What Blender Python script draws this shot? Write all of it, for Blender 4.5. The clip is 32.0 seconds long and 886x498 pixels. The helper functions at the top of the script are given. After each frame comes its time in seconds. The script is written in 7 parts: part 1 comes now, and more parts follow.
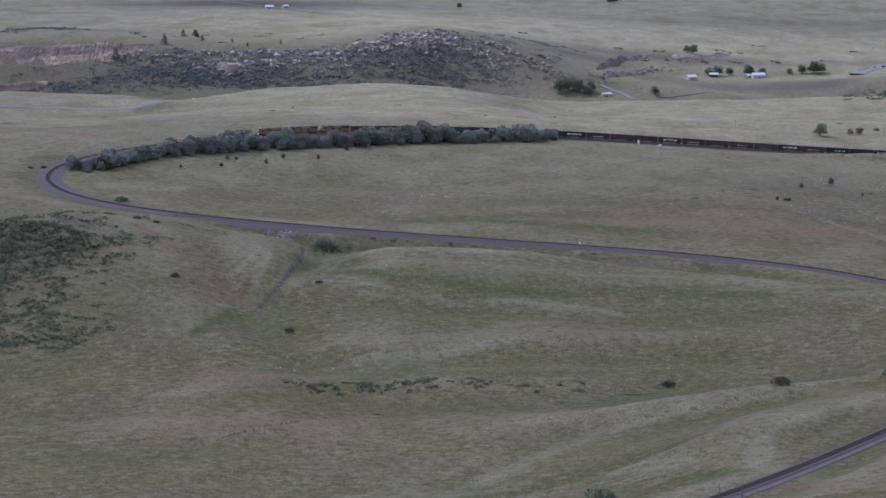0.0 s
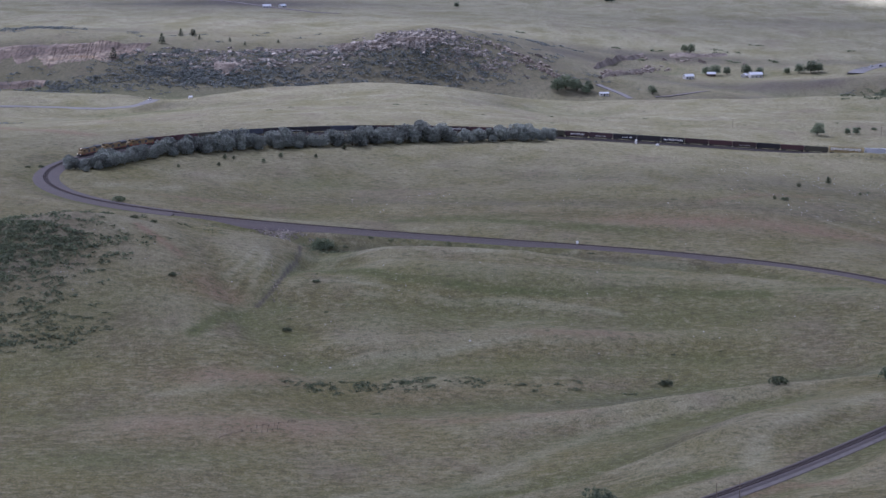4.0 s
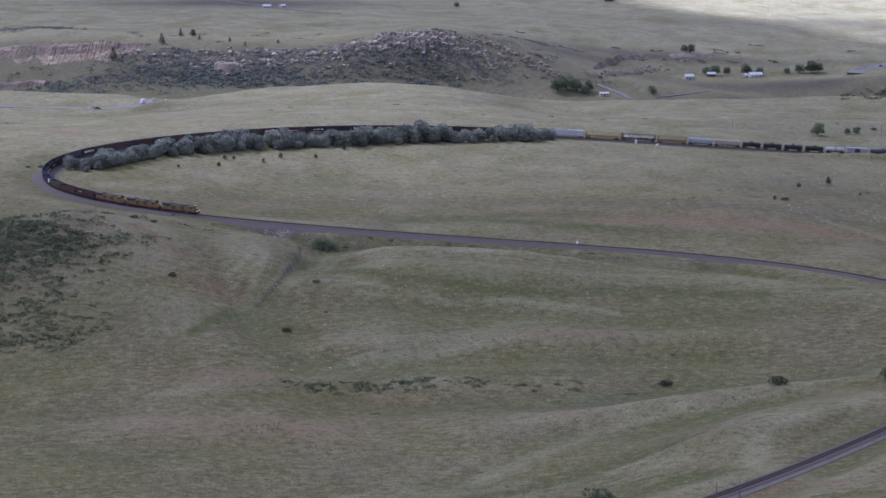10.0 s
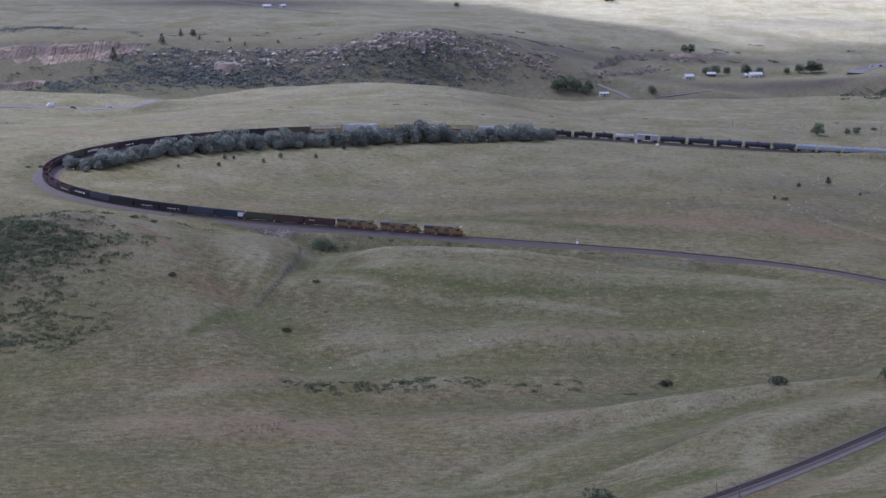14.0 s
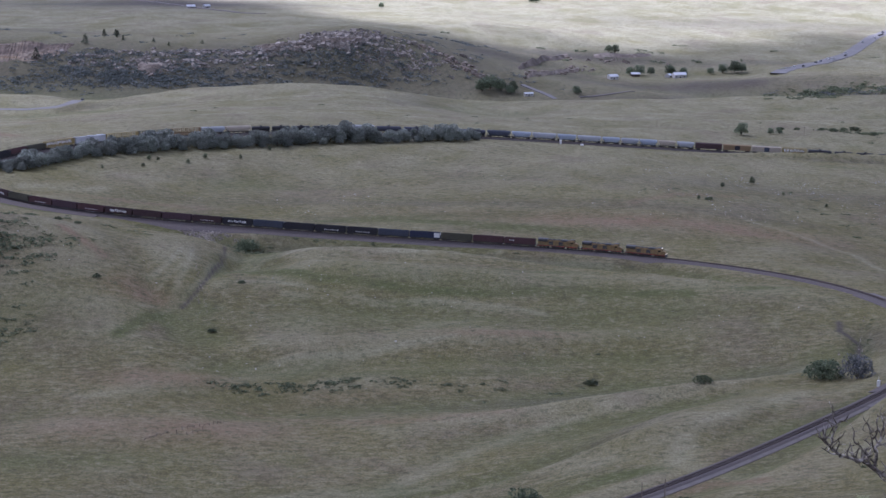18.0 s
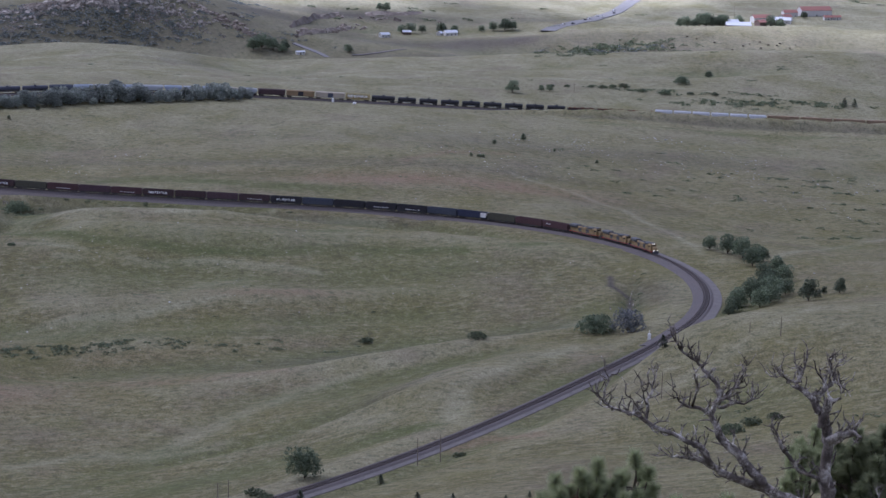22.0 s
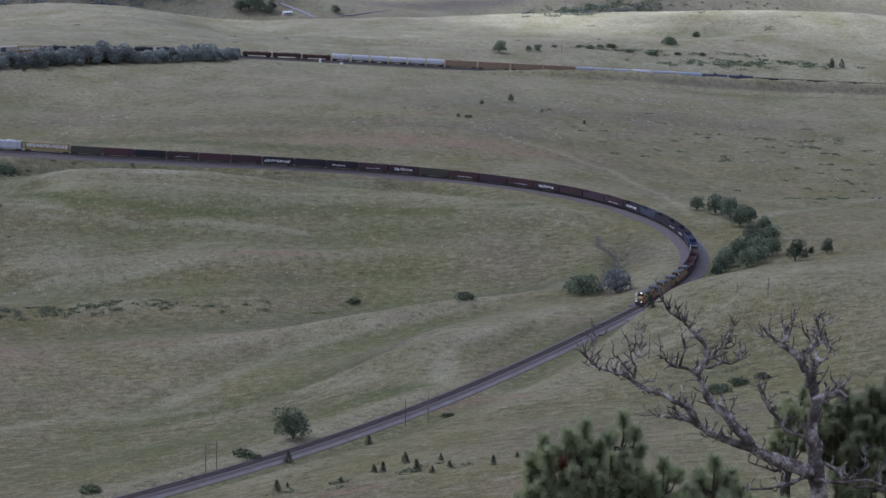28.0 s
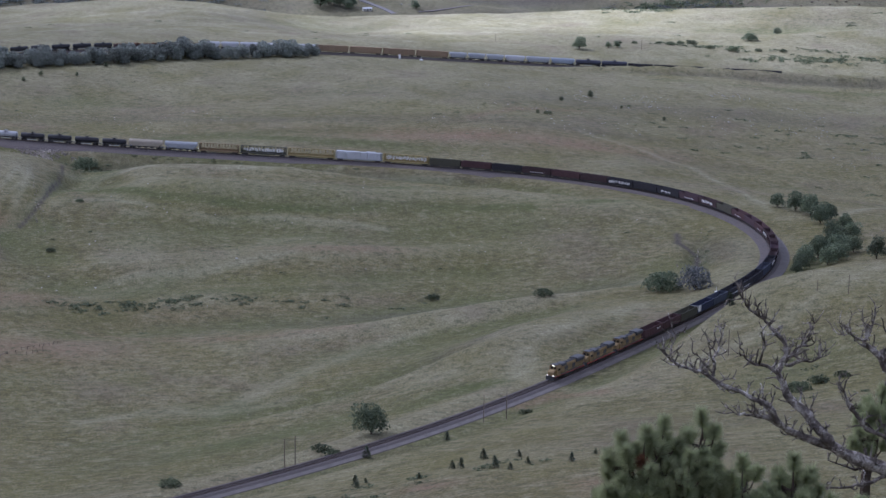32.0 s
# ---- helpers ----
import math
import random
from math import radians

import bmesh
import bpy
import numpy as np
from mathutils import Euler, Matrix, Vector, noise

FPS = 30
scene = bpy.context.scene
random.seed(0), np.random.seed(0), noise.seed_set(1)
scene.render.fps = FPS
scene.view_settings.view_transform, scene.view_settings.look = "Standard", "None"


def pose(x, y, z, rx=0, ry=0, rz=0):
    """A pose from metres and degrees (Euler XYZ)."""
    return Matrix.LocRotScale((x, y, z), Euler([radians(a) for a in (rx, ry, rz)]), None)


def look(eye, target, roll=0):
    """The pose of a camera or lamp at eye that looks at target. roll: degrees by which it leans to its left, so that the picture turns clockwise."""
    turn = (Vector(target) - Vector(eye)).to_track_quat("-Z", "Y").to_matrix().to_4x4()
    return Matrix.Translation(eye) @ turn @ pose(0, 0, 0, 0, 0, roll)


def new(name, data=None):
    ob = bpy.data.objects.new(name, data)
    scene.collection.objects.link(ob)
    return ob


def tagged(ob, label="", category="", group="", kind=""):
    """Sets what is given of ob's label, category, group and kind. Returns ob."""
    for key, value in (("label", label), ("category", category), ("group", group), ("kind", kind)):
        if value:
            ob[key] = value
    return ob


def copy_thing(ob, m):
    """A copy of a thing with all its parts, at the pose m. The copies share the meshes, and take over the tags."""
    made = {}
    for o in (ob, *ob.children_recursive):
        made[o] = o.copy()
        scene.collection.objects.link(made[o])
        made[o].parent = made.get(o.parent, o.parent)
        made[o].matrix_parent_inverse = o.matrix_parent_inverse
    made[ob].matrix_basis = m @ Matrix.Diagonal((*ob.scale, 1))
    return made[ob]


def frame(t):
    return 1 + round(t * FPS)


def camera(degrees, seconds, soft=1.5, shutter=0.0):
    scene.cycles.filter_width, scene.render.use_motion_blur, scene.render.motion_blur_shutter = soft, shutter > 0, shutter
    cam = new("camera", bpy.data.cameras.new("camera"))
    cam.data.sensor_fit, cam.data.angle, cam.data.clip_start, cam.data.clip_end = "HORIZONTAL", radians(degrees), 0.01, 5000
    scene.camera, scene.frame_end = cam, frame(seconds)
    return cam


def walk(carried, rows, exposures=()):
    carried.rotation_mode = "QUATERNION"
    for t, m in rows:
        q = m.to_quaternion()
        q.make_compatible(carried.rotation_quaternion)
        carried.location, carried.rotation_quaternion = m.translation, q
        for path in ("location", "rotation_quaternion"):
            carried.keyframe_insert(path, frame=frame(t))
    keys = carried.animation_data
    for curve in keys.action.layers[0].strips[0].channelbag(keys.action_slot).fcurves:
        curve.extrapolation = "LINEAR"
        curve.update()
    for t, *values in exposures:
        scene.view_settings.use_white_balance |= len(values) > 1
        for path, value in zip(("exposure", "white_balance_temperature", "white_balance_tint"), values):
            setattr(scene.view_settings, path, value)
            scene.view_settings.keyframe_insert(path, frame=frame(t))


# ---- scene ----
cam = camera(21.15, 32.0)
EYE = (0.0, 0.0, 230.0)


def aim(pan, tilt, roll):
    """Camera on its tripod: degrees to the right of +y, above level, and of lean."""
    return pose(*EYE, 90 + tilt, 0, -pan) @ pose(0, 0, 0, 0, 0, roll)


walk(cam, [(0.0, aim(0.107, -11.073, 0.42)), (0.5, aim(0.163, -11.088, 0.435)), (1.0, aim(0.17, -11.088, 0.435)), (8.0, aim(0.171, -11.086, 0.435)),
           (16.0, aim(0.172, -11.087, 0.43)), (16.5, aim(0.19, -11.085, 0.41)), (17.0, aim(0.213, -11.092, 0.413)), (17.5, aim(0.726, -11.076, 0.486)),
           (18.0, aim(2.007, -11.062, 0.616)), (18.5, aim(3.355, -11.046, 0.772)), (19.0, aim(4.623, -11.025, 0.91)), (19.5, aim(5.566, -11.029, 1.003)),
           (20.0, aim(6.25, -11.023, 1.06)), (20.5, aim(7.285, -10.991, 1.15)), (21.0, aim(7.317, -11.023, 1.116)), (21.5, aim(7.492, -11.127, 1.129)),
           (22.0, aim(7.591, -11.983, 1.086)), (22.5, aim(7.877, -12.958, 1.094)), (23.0, aim(7.956, -12.93, 1.08)), (23.5, aim(7.94, -12.932, 1.09)),
           (25.0, aim(7.938, -12.932, 1.1)), (27.5, aim(7.919, -12.93, 1.077)), (30.0, aim(7.917, -12.916, 1.07)), (30.5, aim(7.897, -12.913, 1.08)),
           (31.0, aim(7.674, -12.916, 1.032)), (31.5, aim(6.526, -12.977, 0.861)), (32.0, aim(5.965, -13.051, 0.838))],
     exposures=[(0.0, 1.13, 5080, 29), (16.0, 1.13, 5110, 29), (24.0, 1.12, 5110, 25), (32.0, 1.13, 5090, 24)])

# ---- daylight under broken cloud ----
SUN_EL, SUN_AZ = 44.0, -50.0
sky = bpy.data.worlds.new("sky")
scene.world = sky
sky.use_nodes = True
sky_nodes = sky.node_tree.nodes
sky_tex = sky_nodes.new("ShaderNodeTexSky")
sky_tex.sky_type, sky_tex.sun_disc = "NISHITA", False
sky_tex.sun_elevation, sky_tex.sun_rotation = radians(SUN_EL), radians(SUN_AZ)
sky_tex.dust_density, sky_tex.air_density = 2.5, 1.0
sky.node_tree.links.new(sky_tex.outputs[0], sky_nodes["Background"].inputs[0])
sky_nodes["Background"].inputs[1].default_value = 0.07
sun_data = bpy.data.lights.new("sun", "SUN")
sun_data.energy, sun_data.angle, sun_data.color = 5.0, radians(0.6), (1.0, 0.95, 0.88)
sun = new("sun", sun_data)
sun.matrix_world = look((math.sin(radians(SUN_AZ)) * 100, math.cos(radians(SUN_AZ)) * 100, 100 * math.tan(radians(SUN_EL))), (0, 0, 0))


def shade_cloud_deck():
    """An unseen thin drifting cloud sheet, added to dim the sun over the valley; clear past its ragged far edge and in
    one gap, where the plain beyond comes into the sun.
    """
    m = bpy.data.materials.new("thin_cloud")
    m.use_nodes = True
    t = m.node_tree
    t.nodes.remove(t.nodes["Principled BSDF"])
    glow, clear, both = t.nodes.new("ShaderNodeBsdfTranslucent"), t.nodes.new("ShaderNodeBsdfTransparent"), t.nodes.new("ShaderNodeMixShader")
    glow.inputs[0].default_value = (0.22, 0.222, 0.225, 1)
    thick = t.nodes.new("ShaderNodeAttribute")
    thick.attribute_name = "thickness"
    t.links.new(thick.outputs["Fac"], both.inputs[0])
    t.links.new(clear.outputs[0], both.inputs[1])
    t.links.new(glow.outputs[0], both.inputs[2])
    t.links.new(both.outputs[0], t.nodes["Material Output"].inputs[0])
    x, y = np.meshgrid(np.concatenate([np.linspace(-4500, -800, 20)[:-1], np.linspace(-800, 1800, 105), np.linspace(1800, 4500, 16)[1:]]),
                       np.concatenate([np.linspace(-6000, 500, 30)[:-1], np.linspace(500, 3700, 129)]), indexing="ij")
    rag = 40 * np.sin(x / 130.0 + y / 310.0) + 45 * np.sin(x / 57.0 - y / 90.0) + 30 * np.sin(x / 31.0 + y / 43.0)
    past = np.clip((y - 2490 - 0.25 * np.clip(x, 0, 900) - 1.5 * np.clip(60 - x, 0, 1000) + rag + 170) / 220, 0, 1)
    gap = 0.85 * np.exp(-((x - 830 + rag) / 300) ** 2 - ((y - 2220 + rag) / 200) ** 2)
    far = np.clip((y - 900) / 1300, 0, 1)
    # thinned patch added to let more sun onto the hills beyond the line
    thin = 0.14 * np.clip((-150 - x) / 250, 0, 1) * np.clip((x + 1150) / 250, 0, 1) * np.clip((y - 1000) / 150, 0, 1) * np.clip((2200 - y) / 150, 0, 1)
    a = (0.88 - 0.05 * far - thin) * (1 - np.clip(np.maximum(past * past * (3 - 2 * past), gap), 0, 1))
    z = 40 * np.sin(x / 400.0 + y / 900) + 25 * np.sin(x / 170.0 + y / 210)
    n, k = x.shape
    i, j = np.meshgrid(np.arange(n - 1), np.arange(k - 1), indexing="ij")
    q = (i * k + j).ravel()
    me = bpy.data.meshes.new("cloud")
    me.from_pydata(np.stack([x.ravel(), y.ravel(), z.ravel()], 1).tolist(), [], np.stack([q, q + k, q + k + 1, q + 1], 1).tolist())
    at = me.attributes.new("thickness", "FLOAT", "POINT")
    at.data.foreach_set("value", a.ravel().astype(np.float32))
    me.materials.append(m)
    return tagged(new("cloud", me), "unseen thin grey drifting cloud sheet with a ragged edge, added for shade", "cloud", kind="structure")


SHADE_CLOUD = shade_cloud_deck()


# ---- materials ----
def material(name, rough=0.8, metal=0.0):
    m = bpy.data.materials.new(name)
    m.use_nodes = True
    b = m.node_tree.nodes["Principled BSDF"]
    b.inputs["Roughness"].default_value, b.inputs["Metallic"].default_value = rough, metal
    b.inputs["Specular IOR Level"].default_value = 0.25
    return m, m.node_tree, b


def noise_of(t, scale, detail=4.0, rough=0.6, stretch=None, coords="Object"):
    n = t.nodes.new("ShaderNodeTexNoise")
    n.inputs["Scale"].default_value, n.inputs["Detail"].default_value, n.inputs["Roughness"].default_value = scale, detail, rough
    c = t.nodes.new("ShaderNodeTexCoord")
    if stretch:
        mp = t.nodes.new("ShaderNodeMapping")
        mp.inputs["Scale"].default_value = stretch
        t.links.new(c.outputs[coords], mp.inputs[0])
        t.links.new(mp.outputs[0], n.inputs["Vector"])
    else:
        t.links.new(c.outputs[coords], n.inputs["Vector"])
    return n.outputs["Fac"]


def ramp_of(t, fac, stops):
    r = t.nodes.new("ShaderNodeValToRGB")
    e = r.color_ramp.elements
    while len(e) < len(stops):
        e.new(0.5)
    for el, (p, c) in zip(e, stops):
        el.position, el.color = p, (*c, 1)
    t.links.new(fac, r.inputs[0])
    return r.outputs[0]


def mix_of(t, fac, a, b, mode="MIX"):
    n = t.nodes.new("ShaderNodeMix")
    n.data_type, n.blend_type = "RGBA", mode
    for sock, v in ((n.inputs[0], fac), (n.inputs[6], a), (n.inputs[7], b)):
        if isinstance(v, (int, float)):
            sock.default_value = v
        elif isinstance(v, tuple):
            sock.default_value = (*v, 1)
        else:
            t.links.new(v, sock)
    return n.outputs[2]


def bump_of(t, b, height, strength=0.4, distance=0.1):
    n = t.nodes.new("ShaderNodeBump")
    n.inputs["Strength"].default_value, n.inputs["Distance"].default_value = strength, distance
    t.links.new(height, n.inputs["Height"])
    t.links.new(n.outputs[0], b.inputs["Normal"])


def plain(name, color, rough=0.7, metal=0.0, wear=0.25, scale=1.2, dirt=None, bump=0.0):
    """Paint, wood or stone with grain and soiling at two scales."""
    m, t, b = material(name, rough, metal)
    dirt = dirt or tuple(c * 0.55 for c in color)
    big = noise_of(t, scale, 3)
    small = noise_of(t, scale * 9, 4)
    c1 = mix_of(t, ramp_of(t, big, [(0.35, (0, 0, 0)), (0.7, (wear * 2,) * 3)]), color, dirt)
    light = tuple(min(1, c * 1.25) for c in color)
    c2 = mix_of(t, ramp_of(t, small, [(0.4, (0, 0, 0)), (0.75, (0.5, 0.5, 0.5))]), c1, light)
    t.links.new(c2, b.inputs["Base Color"])
    if bump:
        bump_of(t, b, small, bump, 0.02)
    return m


def glowing(name, color, power):
    m, t, b = material(name, 0.3)
    b.inputs["Base Color"].default_value = (*color, 1)
    b.inputs["Emission Color"].default_value = (*color, 1)
    b.inputs["Emission Strength"].default_value = power
    return m


def leafy(name, dark, mid, light, rough=0.7):
    """Foliage: each leaf clump takes its own tone."""
    m, t, b = material(name, rough)
    g = t.nodes.new("ShaderNodeNewGeometry")
    o = t.nodes.new("ShaderNodeObjectInfo")
    a = ramp_of(t, g.outputs["Random Per Island"], [(0.0, dark), (0.5, mid), (1.0, light)])
    v = ramp_of(t, o.outputs["Random"], [(0.0, (0.66, 0.66, 0.66)), (1.0, (1.3, 1.3, 1.3))])
    c = mix_of(t, 1.0, a, v, "MULTIPLY")
    t.links.new(c, b.inputs["Base Color"])
    thin, both = t.nodes.new("ShaderNodeBsdfTranslucent"), t.nodes.new("ShaderNodeMixShader")
    t.links.new(c, thin.inputs[0])
    both.inputs[0].default_value = 0.5
    t.links.new(b.outputs[0], both.inputs[1])
    t.links.new(thin.outputs[0], both.inputs[2])
    t.links.new(both.outputs[0], t.nodes["Material Output"].inputs[0])
    return m


def prairie():
    """Short-grass prairie: green and cured grass in fine streaks and soft patches, bare soil and lush hollows where the
    masks say; the straw and heath masks also carry painted light, haze and shade.
    """
    m, t, b = material("prairie_grass", 0.95)
    b.inputs["Specular IOR Level"].default_value = 0.1
    at = t.nodes.new("ShaderNodeAttribute")
    at.attribute_name = "cover"
    sep = t.nodes.new("ShaderNodeSeparateColor")
    t.links.new(at.outputs["Color"], sep.inputs[0])
    big = noise_of(t, 0.008, 3, 0.55)
    clump = noise_of(t, 0.30, 5, 0.72)
    speck = noise_of(t, 0.85, 3, 0.6)
    warm = noise_of(t, 0.021, 5, 0.66, (1.0, 0.7, 1.0))
    mid = noise_of(t, 0.045, 6, 0.68, (0.7, 0.5, 1.0))
    fine = noise_of(t, 1.5, 5, 0.8, (1.0, 0.5, 1.0))
    tuft = noise_of(t, 0.7, 6, 0.8, (1.0, 0.6, 1.0))
    streak = noise_of(t, 0.22, 6, 0.78, (0.7, 1.4, 1.0))
    hue = noise_of(t, 0.016, 4, 0.6)
    green = ramp_of(t, fine, [(0.34, (0.061, 0.060, 0.029)), (0.5, (0.122, 0.117, 0.060)), (0.66, (0.204, 0.187, 0.099))])
    cured = ramp_of(t, fine, [(0.34, (0.115, 0.107, 0.062)), (0.5, (0.205, 0.193, 0.116)), (0.66, (0.32, 0.30, 0.185))])
    brown = ramp_of(t, fine, [(0.34, (0.080, 0.070, 0.046)), (0.5, (0.132, 0.116, 0.080)), (0.66, (0.20, 0.18, 0.125))])
    base = mix_of(t, ramp_of(t, mid, [(0.42, (0, 0, 0)), (0.68, (0.6, 0.6, 0.6))]), green, cured)
    base = mix_of(t, ramp_of(t, hue, [(0.45, (0, 0, 0)), (0.65, (0.55, 0.55, 0.55))]), base, brown)
    base = mix_of(t, ramp_of(t, big, [(0.42, (0, 0, 0)), (0.65, (0.35, 0.35, 0.35))]), base, cured)

    base = mix_of(t, 1.0, base, (1.05, 1.0, 0.86), "MULTIPLY")

    def patchy(mask, low=0.3):
        n = t.nodes.new("ShaderNodeMath")
        n.operation = "MULTIPLY"
        t.links.new(mask, n.inputs[0])
        t.links.new(ramp_of(t, mid, [(0.3, (low, low, low)), (0.6, (1, 1, 1))]), n.inputs[1])
        return n.outputs[0]

    straw = ramp_of(t, fine, [(0.3, (0.17, 0.162, 0.102)), (0.5, (0.28, 0.268, 0.176)), (0.66, (0.40, 0.38, 0.255))])
    base = mix_of(t, ramp_of(t, streak, [(0.5, (0, 0, 0)), (0.67, (0.66, 0.66, 0.66))]), base, straw)
    base = mix_of(t, ramp_of(t, streak, [(0.34, (0.6, 0.6, 0.6)), (0.47, (0, 0, 0))]), base, (0.076, 0.073, 0.039))
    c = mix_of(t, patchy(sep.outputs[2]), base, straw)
    olive = ramp_of(t, fine, [(0.3, (0.085, 0.080, 0.026)), (0.7, (0.19, 0.172, 0.062))])
    c = mix_of(t, ramp_of(t, warm, [(0.5, (0, 0, 0)), (0.66, (0.55, 0.55, 0.55))]), c, olive)
    c = mix_of(t, ramp_of(t, warm, [(0.32, (0.5, 0.5, 0.5)), (0.46, (0, 0, 0))]), c, ramp_of(t, fine, [(0.3, (0.105, 0.083, 0.060)), (0.7, (0.215, 0.172, 0.130))]))
    lush = ramp_of(t, fine, [(0.3, (0.058, 0.068, 0.024)), (0.7, (0.122, 0.138, 0.050))])
    soil = ramp_of(t, fine, [(0.3, (0.125, 0.078, 0.050)), (0.5, (0.205, 0.136, 0.092)), (0.7, (0.32, 0.235, 0.165))])

    # dark brown brush colour that also paints the shade of slopes turned from the sun
    heath_shade = ramp_of(t, fine, [(0.34, (0.042, 0.037, 0.036)), (0.66, (0.10, 0.088, 0.081))])
    brush = t.nodes.new("ShaderNodeAttribute")
    brush.attribute_name = "heath_shade"
    c = mix_of(t, patchy(sep.outputs[1]), c, lush)
    bare = t.nodes.new("ShaderNodeMath")
    bare.operation = "MULTIPLY"
    t.links.new(patchy(sep.outputs[0]), bare.inputs[0])
    t.links.new(ramp_of(t, clump, [(0.36, (0.4, 0.4, 0.4)), (0.50, (1, 1, 1))]), bare.inputs[1])
    c = mix_of(t, bare.outputs[0], c, soil)
    c = mix_of(t, ramp_of(t, tuft, [(0.56, (0, 0, 0)), (0.72, (0.6, 0.6, 0.6))]), c, (0.055, 0.06, 0.034))
    c = mix_of(t, ramp_of(t, clump, [(0.36, (0.65, 0.65, 0.65)), (0.48, (0, 0, 0))]), c, (0.070, 0.072, 0.040))
    c = mix_of(t, ramp_of(t, clump, [(0.55, (0, 0, 0)), (0.68, (0.62, 0.62, 0.62))]), c, (0.26, 0.24, 0.158))
    c = mix_of(t, ramp_of(t, speck, [(0.64, (0, 0, 0)), (0.72, (0.6, 0.6, 0.6))]), c, (0.34, 0.315, 0.235))
    c = mix_of(t, patchy(brush.outputs["Fac"], 0.7), c, heath_shade)
    t.links.new(c, b.inputs["Base Color"])
    add = t.nodes.new("ShaderNodeMath")
    add.operation = "ADD"
    t.links.new(fine, add.inputs[0])
    t.links.new(tuft, add.inputs[1])
    bump_of(t, b, add.outputs[0], 0.5, 0.6)
    return m


def ballast_stone():
    m, t, b = material("ballast", 0.95)
    fine, mid = noise_of(t, 3.0, 5, 0.8), noise_of(t, 0.12, 3)
    c = ramp_of(t, fine, [(0.3, (0.060, 0.053, 0.053)), (0.5, (0.112, 0.099, 0.097)), (0.75, (0.19, 0.172, 0.165))])
    c = mix_of(t, ramp_of(t, mid, [(0.4, (0, 0, 0)), (0.7, (0.5, 0.5, 0.5))]), c, (0.14, 0.115, 0.105))
    t.links.new(c, b.inputs["Base Color"])
    bump_of(t, b, fine, 0.6, 0.15)
    return m


def rocky(name, dark, mid, light, scale=0.35):
    m, t, b = material(name, 0.95)
    f, g = noise_of(t, scale, 6, 0.7), noise_of(t, scale * 6, 4, 0.7)
    o = t.nodes.new("ShaderNodeNewGeometry")
    c = ramp_of(t, f, [(0.3, dark), (0.5, mid), (0.72, light)])
    v = ramp_of(t, o.outputs["Random Per Island"], [(0.0, (0.6, 0.6, 0.6)), (1.0, (1.25, 1.25, 1.25))])
    t.links.new(mix_of(t, 1.0, c, v, "MULTIPLY"), b.inputs["Base Color"])
    bump_of(t, b, g, 0.6, 0.3)
    return m


GRASS, BALLAST = prairie(), ballast_stone()
GRAVEL = plain("gravel_track", (0.17, 0.155, 0.146), 0.95, wear=0.3, scale=0.3)
RAIL_STEEL = plain("rail_steel", (0.10, 0.075, 0.065), 0.5, 0.6, scale=0.5)
SLEEPER = plain("sleeper_timber", (0.10, 0.086, 0.08), 0.95, scale=2)
ASPHALT = plain("asphalt", (0.19, 0.184, 0.178), 0.9, scale=0.2)
STEEL_DARK = plain("dark_steel", (0.065, 0.062, 0.064), 0.7, 0.2, scale=2)
WHITE = plain("white_paint", (0.72, 0.72, 0.72), 0.6, wear=0.15)
GLASS_DARK = plain("dark_glass", (0.02, 0.022, 0.026), 0.15, wear=0.05)
HEADLIGHT = glowing("headlight", (1.0, 0.9, 0.66), 1.6)
OLIVE_LEAF = leafy("silver_olive_leaf", (0.145, 0.166, 0.144), (0.255, 0.28, 0.248), (0.385, 0.41, 0.37))
GREEN_LEAF = leafy("cottonwood_leaf", (0.085, 0.108, 0.070), (0.145, 0.178, 0.11), (0.21, 0.245, 0.16))
SHRUB_LEAF = leafy("shrub_leaf", (0.080, 0.097, 0.060), (0.128, 0.152, 0.090), (0.19, 0.215, 0.13))
SILVER_LEAF = leafy("silver_shrub_leaf", (0.10, 0.11, 0.115), (0.17, 0.18, 0.185), (0.26, 0.27, 0.27))
PINE_LEAF = leafy("pine_needles", (0.21, 0.245, 0.135), (0.34, 0.375, 0.205), (0.48, 0.50, 0.30))
PINE_DARK = leafy("juniper_needles", (0.06, 0.075, 0.05), (0.10, 0.12, 0.08), (0.15, 0.17, 0.11))
BARK = plain("bark", (0.085, 0.065, 0.05), 0.95, scale=3, bump=0.4)
ROCK = rocky("hogback_rock", (0.14, 0.125, 0.108), (0.265, 0.238, 0.205), (0.47, 0.43, 0.375), 0.08)
# far ridge brush: distance haze is put into its grey-blue leaf colour
HAZY_BRUSH_LEAF = leafy("hazy_brush_leaf", (0.105, 0.122, 0.114), (0.165, 0.186, 0.174), (0.235, 0.255, 0.24))
PALE_ROCK = rocky("pale_rock", (0.28, 0.27, 0.255), (0.42, 0.41, 0.39), (0.58, 0.57, 0.55), 0.8)
CLIFF = rocky("quarry_face", (0.13, 0.106, 0.088), (0.245, 0.207, 0.17), (0.41, 0.365, 0.30), 0.10)


